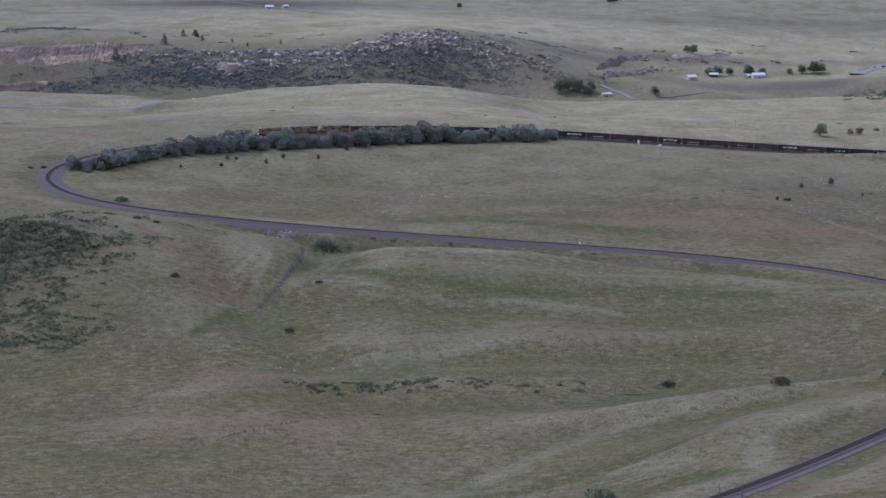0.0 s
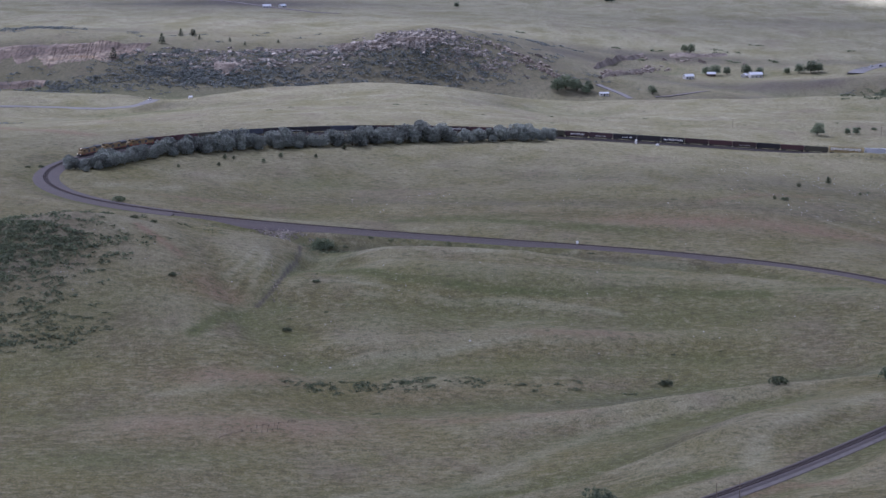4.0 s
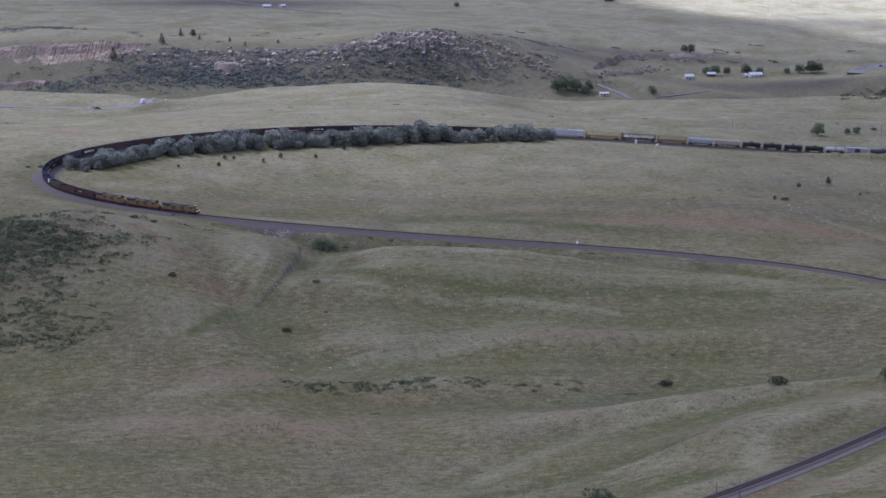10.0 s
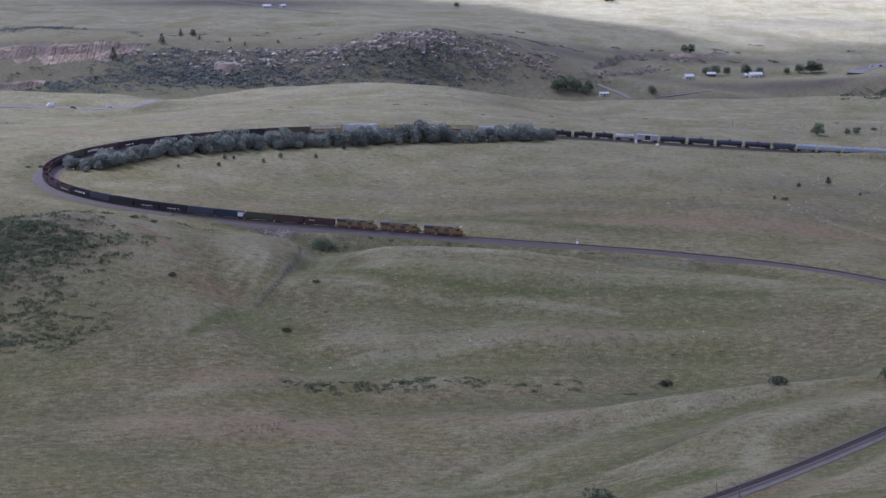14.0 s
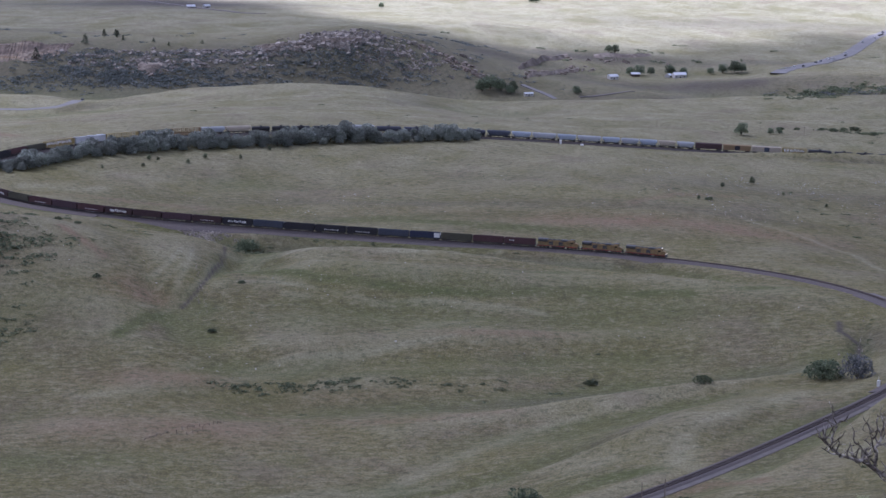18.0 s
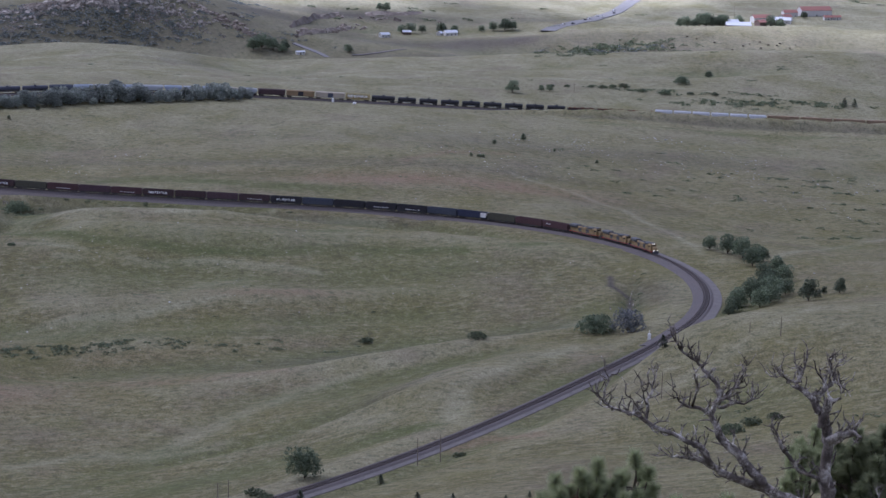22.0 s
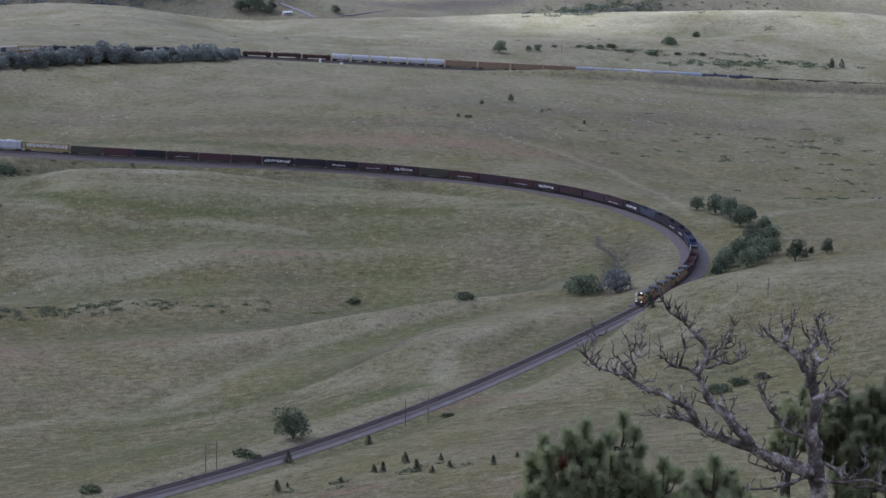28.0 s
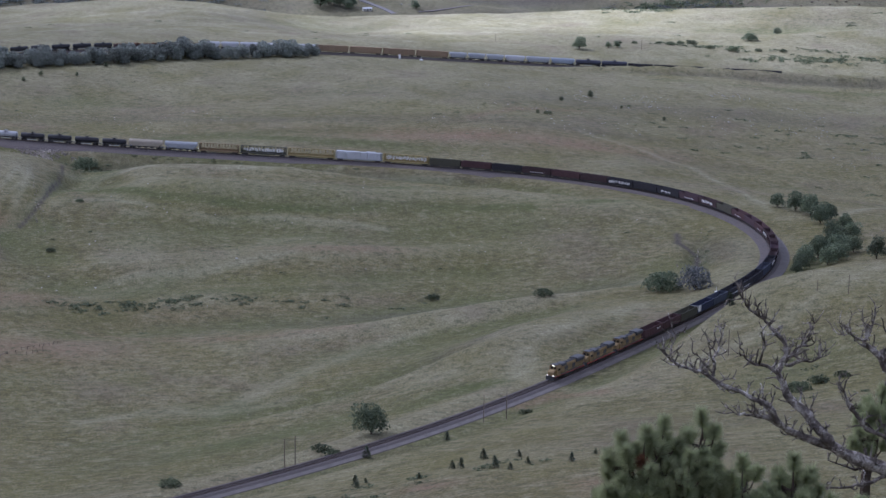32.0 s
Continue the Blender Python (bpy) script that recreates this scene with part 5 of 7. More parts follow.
    for i, (x, y, s) in enumerate(((-169, 1242, 1.9), (-149, 1152, 1.2), (-119, 1050, 1.2), (-64, 999, 1.1), (-55, 1067, 1.0), (93, 928, 1.6), (131, 880, 2.0), (197, 1322, 1.3),
                                   (-233, 1336, 0.8), (-226, 1340, 1.0), (-139, 1150, 1.0), (33, 635, 1.5), (36, 630, 1.3),
                                   (-9, 604, 1.6), (95, 668, 1.1), (337, 1673, 1.8), (346, 1679, 1.6), (355, 1682, 2.2), (364, 1663, 1.8), (379, 1656, 2.4), (330, 1680, 1.3), (312, 1680, 1.2), (300, 1676, 1.4), (415, 1652, 1.5), (398, 1655, 1.4), (170, 640, 2.0), (178, 648, 1.7), (186, 652, 1.3))):
        plant(lo[i % 3], x, y, i * 51, s)
    bush = broad_tree("small rounded dark bush on open grass", "shrub", SHRUB_LEAF, 2.9, 2.8, 74, 300, 0.24, "shrub")
    for x, y, s in ((-126, 1397, 1.1), (-121, 1399, 0.8), (-128, 1378, 0.9), (-103, 1395, 1.0), (-94, 1415, 1.1), (-73, 1420, 0.9), (-57, 1448, 1.1), (-150, 1362, 0.7), (237, 1416, 1.5), (214, 1383, 1.0), (191, 1320, 0.8), (250, 1380, 0.7), (270, 1350, 0.8)):
        plant(bush, x, y, x * 11, s)
    dark = broad_tree("dark spreading juniper on open grass", "tree", PINE_DARK, 9.5, 7.5, 77, 1700, 0.33)
    for x, y, s in ((264, 886, 1.0), (280, 897, 0.68), (274, 899, 0.35)):
        plant(dark, x, y, x * 5, s)
    pines = [conifer("small dark young pine on the slope", 4.0, 90 + k) for k in range(2)]
    for i, (x, y, s) in enumerate(((45, 628, 0.9), (69, 643, 0.75), (37, 554, 0.8), (61, 555, 0.6), (63, 553, 0.7), (70, 565, 0.75), (70, 543, 0.8), (78, 558, 0.5), (78, 542, 0.5), (88, 538, 0.6), (73, 537, 0.5), (18, 610, 0.5), (176, 757, 1.2), (498, 1608, 1.7), (506, 1611, 1.6), 
                                   (270, 893, 1.0), (-246, 2270, 1.9), (-258, 2216, 2.4), (-237, 2289, 1.7), (-297, 2167, 2.7), (-233, 2268, 1.8), (-196, 2235, 1.1), (-225, 2240, 1.3), (-180, 2215, 1.0), (-150, 2230, 1.0), (40, 560, 0.4), (52, 546, 0.45), (95, 545, 0.4))):
        plant(pines[i % 2], x, y, i * 77, s)
    for i, (x, y) in enumerate(((769, 2695), (779, 2706), (784, 2696), (783, 2664), (790, 2656), (796, 2653), (800, 2640), (805, 2632), (813, 2632), (817, 2621), (823, 2611), (827, 2596), (830, 2592), (708, 2642), (855, 2818), (788, 2668), (807, 2640), (836, 2600), (842, 2590))):
        plant(pines[i % 2], x + r.uniform(-3, 3), y, i * 63, r.uniform(2.6, 4.2))
    finish(olives[0])


build_trees()


def shrub_field(name, label, spots, leaf, seed, dense):
    """Low scrub nobody could count: x, y, half-lengths, number, least and most height."""
    r = np.random.RandomState(seed)
    xs, ys, hs = [], [], []
    for cx, cy, rx, ry, turn, n, h0, h1 in spots:
        mid = np.arange(n) // 6
        u, v = r.normal(0, 0.55, n)[mid] * rx + r.normal(0, 1.5, n) * h1, r.normal(0, 0.55, n)[mid] * ry + r.normal(0, 1.1, n) * h1
        xs.append(cx + u * math.cos(turn) - v * math.sin(turn))
        ys.append(cy + u * math.sin(turn) + v * math.cos(turn))
        hs.append(r.uniform(h0, h1, n) * r.uniform(0.6, 1.0, n))
    x, y, h = np.concatenate(xs), np.concatenate(ys), np.concatenate(hs)
    d, _ = rail_near(x, y)
    keep = d > 7
    x, y, h = x[keep], y[keep], h[keep]
    z = ground(x, y)
    s = Shape()
    for a, b, c, q in zip(x, y, z, h):
        for k in range(dense):
            ang, rad, e = r.uniform(0, 6.283), r.uniform(0, 1) ** 0.6, r.uniform(0.32, 0.6) * q
            px, py, pz = a + math.cos(ang) * q * 1.7 * rad, b + math.sin(ang) * q * 1.7 * rad, c + q * (0.12 + r.uniform(0.2, 0.75) * (1 - 0.6 * rad))
            t, f = r.uniform(0, 6.283), r.uniform(-0.4, 0.4)
            ca, sa = math.cos(t) * e, math.sin(t) * e
            s.add([(px - ca, py - sa, pz - f * e), (px + sa * 0.6, py - ca * 0.6, pz + e * 0.5), (px + ca, py + sa, pz + f * e), (px - sa * 0.6, py + ca * 0.6, pz - e * 0.6)], [(0, 1, 2), (0, 2, 3)])
    return tagged(new(name, s.mesh(name, leaf)), label, "shrubs", kind="stuff")


shrub_field("scrub", "dark low scrub scattered over the grassland", [
    (-205, 1085, 45, 32, 0.0, 1100, 0.8, 2.2), (-190, 1010, 34, 45, 0.0, 480, 0.5, 1.5), (-150, 1100, 30, 30, 0.0, 110, 0.5, 1.2), (-195, 1055, 34, 40, 0.0, 760, 0.5, 1.5), (-178, 985, 30, 14, 0.0, 260, 0.4, 1.0), (-175, 968, 40, 12, 0.0, 200, 0.6, 1.4), (209, 958, 3, 30, -0.28, 60, 0.3, 0.7), (-10, 920, 60, 9, 0.05, 190, 0.5, 1.1), (20, 923, 40, 8, 0.0, 70, 0.5, 1.0),
    (-30, 918, 30, 6, 0.0, 70, 0.5, 1.3), (60, 545, 45, 14, 0.1, 90, 0.4, 1.0), (440, 1622, 60, 14, -0.1, 260, 0.8, 2.2), (385, 1664, 70, 10, -0.2, 110, 0.8, 2.0), (330, 1290, 90, 90, 0.0, 150, 0.4, 1.3), (400, 1330, 60, 50, 0.0, 120, 0.6, 1.5), (360, 1170, 60, 70, 0.0, 80, 0.5, 1.3),
    (250, 1330, 120, 50, 0.0, 90, 0.3, 0.9), (50, 1290, 220, 60, 0.0, 110, 0.25, 0.6), (0, 1000, 160, 120, 0.0, 150, 0.25, 0.6), (180, 640, 60, 60, 0.0, 60, 0.4, 1.0), (-60, 1160, 14, 8, 0.0, 60, 0.6, 1.5), (0, 1165, 60, 5, -0.3, 60, 0.4, 0.9),
    (-120, 1160, 30, 10, -0.6, 50, 0.4, 1.0), (440, 2165, 55, 14, 0.0, 420, 0.9, 2.6), (360, 1890, 40, 12, 0.0, 90, 0.8, 2.0), (765, 2600, 110, 7, -1.1, 160, 0.8, 1.8), (501, 1780, 8, 5, 0.0, 14, 0.8, 1.8), (300, 2400, 200, 90, 0.0, 90, 1.0, 2.4), (560, 1900, 150, 100, 0.0, 120, 0.6, 1.8), (100, 1700, 350, 60, 0.0, 110, 0.4, 1.1)], SHRUB_LEAF, 5, 9)
shrub_field("hillside_scrub", "dense dark brush on the rocky ridge", [
    (-190, 2130, 130, 24, 0.0, 1300, 1.1, 3.0), (-330, 2105, 90, 24, 0.0, 420, 1.1, 2.6), (-240, 2150, 60, 22, 0.0, 420, 1.0, 2.6), (-10, 2165, 70, 24, 0.0, 620, 0.8, 2.0), (-20, 2150, 70, 28, 0.0, 650, 1.0, 2.6), (-150, 2180, 130, 14, 0.0, 500, 1.0, 2.4), (20, 2185, 50, 20, 0.0, 240, 0.8, 1.8), (-120, 2170, 90, 16, 0.0, 380, 0.8, 2.0), (-260, 2175, 40, 12, 0.0, 120, 0.9, 2.2),
    (-230, 2280, 120, 60, 0.0, 90, 0.9, 1.8), (-395, 2340, 30, 12, 0.0, 110, 1.2, 2.5), (120, 2160, 40, 20, 0.0, 110, 0.9, 2.0), (-330, 1660, 40, 8, 0.0, 120, 0.6, 1.6), (60, 2220, 60, 30, 0.0, 180, 0.8, 1.8), (440, 2150, 60, 16, 0.0, 300, 0.9, 2.6), (110, 2330, 60, 14, 0.0, 120, 0.9, 2.2), (-400, 2330, 60, 40, 0.0, 160, 1.2, 2.6)], HAZY_BRUSH_LEAF, 6, 8)



# ---- rocks, the quarry face, roads and buildings ----
def boulder(s, r, c, a, squash=0.7):
    m = Euler((r.uniform(-0.5, 0.5), r.uniform(-0.5, 0.5), r.uniform(0, 6.28))).to_matrix()
    v = []
    for k in ((-1, -1, -1), (1, -1, -1), (1, 1, -1), (-1, 1, -1), (-1, -1, 1), (1, -1, 1), (1, 1, 1), (-1, 1, 1)):
        p = m @ Vector((k[0] * a * r.uniform(0.55, 1.0), k[1] * a * r.uniform(0.5, 0.95), k[2] * a * squash * r.uniform(0.55, 1.0)))
        v.append(p + c)
    s.add(v, [(3, 2, 1, 0), (4, 5, 6, 7), (0, 1, 5, 4), (1, 2, 6, 5), (2, 3, 7, 6), (3, 0, 4, 7)])


def rock_field(name, label, spots, mat, seed, kind="stuff"):
    r = random.Random(seed)
    s = Shape()
    xy = []
    for cx, cy, rx, ry, turn, n, a0, a1 in spots:
        for k in range(n):
            if k % 7 == 0:
                u, v = r.gauss(0, 0.55) * rx, r.gauss(0, 0.55) * ry
                big = r.uniform(0.6, 1.15)
            p, q = u + r.gauss(0, 0.05) * rx, v + r.gauss(0, 0.12) * ry
            size = r.uniform(a0, a1) * r.uniform(0.35, 1.0) * (big if k % 7 else 1.2 * big)
            xy.append((cx + p * math.cos(turn) - q * math.sin(turn), cy + p * math.sin(turn) + q * math.cos(turn), size))
    z = ground(np.array([p[0] for p in xy]), np.array([p[1] for p in xy]))
    for (x, y, a), h in zip(xy, z):
        boulder(s, r, Vector((x, y, h + a * 0.15)), a)
    return tagged(new(name, s.mesh(name, mat)), label, "rocks", kind=kind)


rock_field("boulders", "weathered grey-brown boulders strewn over the rocky ridge", [
    (-150, 2186, 85, 12, 0.0, 420, 0.9, 3.0), (-235, 2165, 45, 14, 0.0, 150, 0.7, 2.2), (-20, 2192, 65, 16, 0.0, 650, 0.8, 3.0), (10, 2176, 60, 22, 0.0, 420, 0.6, 2.0), (-60, 2182, 50, 10, 0.0, 420, 1.0, 3.4), (45, 2178, 40, 22, 0.0, 300, 0.6, 2.0),
    (-110, 2150, 90, 14, 0.0, 130, 0.6, 1.8), (-5, 2212, 70, 8, 0.0, 300, 0.8, 2.8), (-190, 2158, 60, 12, 0.0, 260, 0.9, 2.6), (-120, 2166, 60, 8, 0.0, 160, 0.9, 2.6)], ROCK, 3)
rock_field("ridge_outcrop", "reddish broken rock along the ridge's end", [(90, 2180, 42, 9, -0.75, 300, 0.8, 2.8), (186, 2240, 75, 9, 1.06, 220, 1.0, 2.6), (-200, 2140, 10, 5, 0.0, 40, 0.8, 2.4), (240, 2345, 40, 8, 0.0, 90, 0.8, 2.2), (-60, 2180, 26, 7, 0.0, 120, 1.0, 3.4), (-190, 2142, 9, 4, 0.0, 60, 1.0, 3.2)], CLIFF, 4)
rock_field("riprap", "pale broken stone protecting the embankment", [(-81, 1181, 13, 7, -0.15, 900, 0.25, 0.65)], ROCK, 5)
rock_field("gully_stones", "grey stones lining a gully", [(209, 962, 3, 24, -0.28, 45, 0.2, 0.5), (199, 925, 3, 14, -0.1, 30, 0.2, 0.5), (-73, 1060, 2.2, 40, 0.12, 120, 0.15, 0.4)], ROCK, 6)
rock_field("field_stones", "scattered pale stones in the grass", [(0, 1030, 190, 130, 0.0, 170, 0.12, 0.45), (200, 1330, 130, 70, 0.0, 150, 0.15, 0.5), (0, 1280, 200, 40, 0.0, 120, 0.15, 0.5), (-180, 1060, 60, 60, 0.0, 90, 0.15, 0.4), (330, 1380, 90, 60, 0.0, 260, 0.2, 0.6), (280, 1450, 110, 30, 0.0, 160, 0.2, 0.6), (400, 1300, 70, 70, 0.0, 160, 0.2, 0.6)], PALE_ROCK, 7)


def scarp(name, pts, height, back, mat, seed, label, rough=1.0, cols=110, rows=12):
    """A broken rock face along a line of places: buttresses, ledges and a ragged lip, dying out at its ends."""
    r = random.Random(seed)
    d = [0.0]
    for a, b in zip(pts, pts[1:]):
        d.append(d[-1] + math.dist(a, b))
    t = np.linspace(0, d[-1], cols + 1)
    xs, ys = np.interp(t, d, [p[0] for p in pts]), np.interp(t, d, [p[1] for p in pts])
    foot, lip, rear = ground(xs, ys) - 1.0, ground(xs, ys + back), ground(xs, ys + back + 16)
    v, f = [], []
    for i in range(cols + 1):
        x, y = float(xs[i]), float(ys[i])
        end = min(1.0, i / (0.1 * cols), (cols - i) / (0.16 * cols))
        tall = height * (0.78 + 0.16 * math.sin(t[i] / 23.0 + seed) + 0.1 * math.sin(t[i] / 7.1) + r.uniform(-0.06, 0.06)) * math.sqrt(max(end, 0.02))
        tall = max(tall, float(lip[i] - foot[i]) + 0.4 + (1.0 + 1.2 * math.sin(t[i] / 9.0)) * end)
        push = rough * (2.6 * math.sin(t[i] / 11.0 + seed) + 1.6 * math.sin(t[i] / 4.3) + r.uniform(-0.7, 0.7))
        for k in range(rows + 1):
            u = k / rows
            ledge = 0.10 * (math.floor(u * 4 + 0.5 * math.sin(t[i] / 31.0)) / 4 - u)
            v.append((x + r.uniform(-0.4, 0.4), y + back * (u + ledge) + push * (0.4 + 0.6 * u) + r.uniform(-0.6, 0.6) * rough, float(foot[i]) + 1.0 * u + tall * u + r.uniform(-0.35, 0.35) * rough))
        v.append((x, y + back + 16, float(rear[i]) - 0.8))
        v.append((x, y + back + 16, float(min(rear[i], foot[i])) - 6))
    n = rows + 3
    for i in range(cols):
        f += [(i * n + k, (i + 1) * n + k, (i + 1) * n + (k + 1) % n, i * n + (k + 1) % n) for k in range(n)]
    f += [tuple(range(n)), tuple(range(cols * n + n - 1, cols * n - 1, -1))]
    return tagged(new(name, Shape().add(v, f).mesh(name, mat)), label, "cliff", kind="structure")


scarp("quarry_face", [(-455, 2150), (-400, 2153), (-340, 2152), (-295, 2160), (-268, 2172)], 17.0, 36, QUARRY, 8, "cut quarry face of orange and cream rock", 1.0, 150, 16)
scarp("quarry_cut", [(-420, 2098), (-390, 2101), (-352, 2106)], 7.0, 9, QUARRY, 3, "small broken cut below the quarry", 0.7, 70, 8)
scarp("valley_ledge", [(146, 2196), (160, 2240), (177, 2300), (205, 2345)], 6.5, 12, CLIFF, 5, "pale tilted rock ledge above the valley road", 0.8, 90, 9)
scarp("valley_ledge_low", [(152, 2166), (172, 2200), (190, 2236), (210, 2280)], 3.0, 6, CLIFF, 6, "pale bare rock shelf above the valley road", 0.5, 80, 7)
scarp("valley_ledge_far", [(232, 2352), (262, 2362), (292, 2376)], 3.5, 8, CLIFF, 7, "brown rock ledge on the valley side", 0.6, 60, 7)
scarp("ridge_ledge", [(-100, 2186), (-70, 2180), (-35, 2176), (0, 2184)], 6.0, 9, CLIFF, 9, "cream rock outcrop on the ridge", 1.1, 90, 9)
scarp("ridge_knob", [(-203, 2146), (-192, 2142), (-181, 2146)], 6.0, 8, CLIFF, 12, "rounded cream rock knob on the ridge", 0.6, 36, 7)


def ribbon(name, pts, width, mat, label, category, lift=0.12, ds=6.0):
    """A road laid on the ground along a line of places."""
    d = [0.0]
    for a, b in zip(pts, pts[1:]):
        d.append(d[-1] + math.dist(a, b))
    n = max(2, int(d[-1] / ds))
    t = np.linspace(0, d[-1], n)
    x, y = np.interp(t, d, [p[0] for p in pts]), np.interp(t, d, [p[1] for p in pts])
    for k in range(3):
        x[1:-1], y[1:-1] = (x[:-2] + 2 * x[1:-1] + x[2:]) / 4, (y[:-2] + 2 * y[1:-1] + y[2:]) / 4
    tx, ty = np.gradient(x), np.gradient(y)
    l = np.hypot(tx, ty)
    nx, ny = ty / l, -tx / l
    z = np.maximum.reduce([ground(x + nx * k * width / 2, y + ny * k * width / 2) for k in (-1, 0, 1)]) + lift
    v = []
    for i in range(n):
        for k, e in ((-0.5, -1.2), (-0.46, 0.0), (0.46, 0.0), (0.5, -1.2)):
            v.append((x[i] + nx[i] * k * width, y[i] + ny[i] * k * width, z[i] + e))
    f = [(i * 4 + k, i * 4 + (k + 1) % 4, (i + 1) * 4 + (k + 1) % 4, (i + 1) * 4 + k) for i in range(n - 1) for k in range(4)]
    s = Shape().add(v, f)
    return tagged(new(name, s.mesh(name, mat)), label, category, kind="structure"), list(zip(x, y, z))


HIGHWAY, HIGHWAY_LINE = ribbon("road_highway", [(-1100, 1700), (-700, 1745), (-430, 1800), (-339, 1828), (-316, 1845), (-291, 1856), (-264, 1858), (-243, 1860), (-232, 1885), (-222, 1950), (-205, 2020), (-160, 2050), (0, 2062), (110, 2080), (400, 2110)], 10, ASPHALT, "grey two-lane highway through the fields", "road")
HILL_ROAD, HILL_ROAD_LINE = ribbon("road_hill", [(400, 2262), (408, 2291), (460, 2358), (509, 2456), (558, 2574), (617, 2696), (685, 2760), (759, 2811), (900, 2880)], 16, ASPHALT, "pale asphalt road climbing onto the plain", "road", 0.3)
ribbon("road_valley", [(146, 2149), (155, 2142), (162, 2136), (170, 2125), (174, 2117)], 6, ASPHALT, "narrow paved valley road", "road", 0.2)
ribbon("road_farm", [(196, 2126), (218, 2136), (235, 2150), (250, 2165)], 3.5, GRAVEL, "pale gravel farm road", "road", 0.15)
ribbon("road_plain", [(-270, 2805), (-217, 2733), (-160, 2645), (-107, 2588)], 5, GRAVEL, "pale gravel road across the far plain", "road", 0.5, 8)


def second_track():
    """The next stretch of the line, on the slope below the viewpoint."""
    s0, s1 = (96, 416), (330, 766)
    n = 90
    base = empty("railway_track_near", Matrix(), "railway track on grey ballast crossing the near slope", "railway track", kind="structure")
    d = Vector((s1[0] - s0[0], s1[1] - s0[1], 0)).normalized()
    q = Vector((d.y, -d.x, 0))
    pts = [Vector((s0[0] + (s1[0] - s0[0]) * i / n, s0[1] + (s1[1] - s0[1]) * i / n, 0)) for i in range(n + 1)]
    z = ground(np.array([p.x for p in pts]), np.array([p.y for p in pts]))
    fit = np.polyfit(np.arange(n + 1), z, 3)
    z = np.polyval(fit, np.arange(n + 1)) + 0.9
    for name, prof, mat, label in (("ballast", [(-5.2, -2.6), (-2.3, 0), (2.3, 0), (5.2, -2.6)], BALLAST, "grey crushed-stone ballast"), ("rail", [(-0.83, 0.1), (-0.8, 0.28), (-0.72, 0.28), (-0.69, 0.1)], RAIL_STEEL, "worn steel rail"),
                                   ("rail", [(0.69, 0.1), (0.72, 0.28), (0.8, 0.28), (0.83, 0.1)], RAIL_STEEL, "worn steel rail")):
        s = Shape()
        v = [(p.x + q.x * a, p.y + q.y * a, zz + u) for p, zz in zip(pts, z) for a, u in prof]
        s.add(v, [(i * 4 + k, i * 4 + (k + 1) % 4, (i + 1) * 4 + (k + 1) % 4, (i + 1) * 4 + k) for i in range(n) for k in range(4)])
        part(name, s, mat, base, label)


second_track()

ROOF = plain("tin_roof", (0.62, 0.64, 0.67), 0.45, 0.3, wear=0.15)
WALL_PAINT = plain("house_wall", (0.52, 0.51, 0.49), 0.8, wear=0.2)
WALL_DARK = plain("barn_wall", (0.17, 0.12, 0.10), 0.85, wear=0.3)


def house(x, y, turn, l, w, h, label, wall, roof):
    t = empty("house", stand(x, y, turn, sink=0.4), label, "house")
    part("wall", Shape().prism([(-w / 2, 0), (w / 2, 0), (w / 2, h), (0, h + w * 0.27), (-w / 2, h)], -l / 2, l / 2), wall, t)
    rf = Shape()
    k = 0.35
    rf.prism([(-w / 2 - k, h - k * 0.55), (0, h + w * 0.27), (w / 2 + k, h - k * 0.55), (w / 2 + k, h - k * 0.55 + 0.2), (0, h + w * 0.27 + 0.25), (-w / 2 - k, h - k * 0.55 + 0.2)], -l / 2 - k, l / 2 + k)
    part("roof", rf, roof, t, "pale metal roof")
    for d in (-1, 1):
        for i in range(3):
            xx = -l / 2 + l * (i + 0.5) / 3
            part("door" if i == 1 else "window", Shape().box(xx - 0.5, xx + 0.5, d * w / 2 - 0.04, d * w / 2 + 0.04, 0.1 if i == 1 else 1.0, 2.1), GLASS_DARK, t)


house(238, 2237, 25, 9, 6, 3.0, "small white farmhouse with a pale roof", WALL_PAINT, ROOF)
house(306, 2270, 10, 12, 7, 3.5, "white farmhouse with a pale metal roof", WALL_PAINT, ROOF)
house(296, 2274, 60, 6, 5, 2.6, "small white shed beside the farmhouse", WALL_PAINT, ROOF)
house(263, 2268, 0, 8, 5, 3.0, "small grey farm outbuilding", WALL_DARK, ROOF)
RED_ROOF = plain("red_metal_roof", (0.30, 0.145, 0.115), 0.6, wear=0.2)
house(589, 2262, -8, 24, 10, 3.6, "long pale-roofed barn among trees", WALL_DARK, ROOF)
house(594, 2309, 5, 14, 9, 4.0, "white-walled farm shed with a pale roof", WALL_PAINT, ROOF)
house(613, 2268, 30, 10, 8, 6.0, "tall brown wooden farm barn", WALL_DARK, RED_ROOF)
house(634, 2345, 12, 20, 10, 5.5, "white farmhouse with a red metal roof", WALL_PAINT, RED_ROOF)
house(652, 2338, -20, 22, 9, 4.0, "long white farm building with a pale roof", WALL_PAINT, ROOF)
house(664, 2362, 40, 14, 9, 5.0, "white farm building with a red roof", WALL_PAINT, RED_ROOF)
house(680, 2403, 5, 15, 9, 5.0, "white cottage with a red metal roof", WALL_PAINT, RED_ROOF)
house(708, 2408, 8, 34, 13, 6.5, "large white stable with a red roof", WALL_PAINT, RED_ROOF)
house(713, 2375, 0, 9, 6, 3.2, "small white shed with a red roof", WALL_PAINT, RED_ROOF)
house(722, 2374, 0, 8, 6, 3.2, "small white shed with a red roof", WALL_PAINT, RED_ROOF)
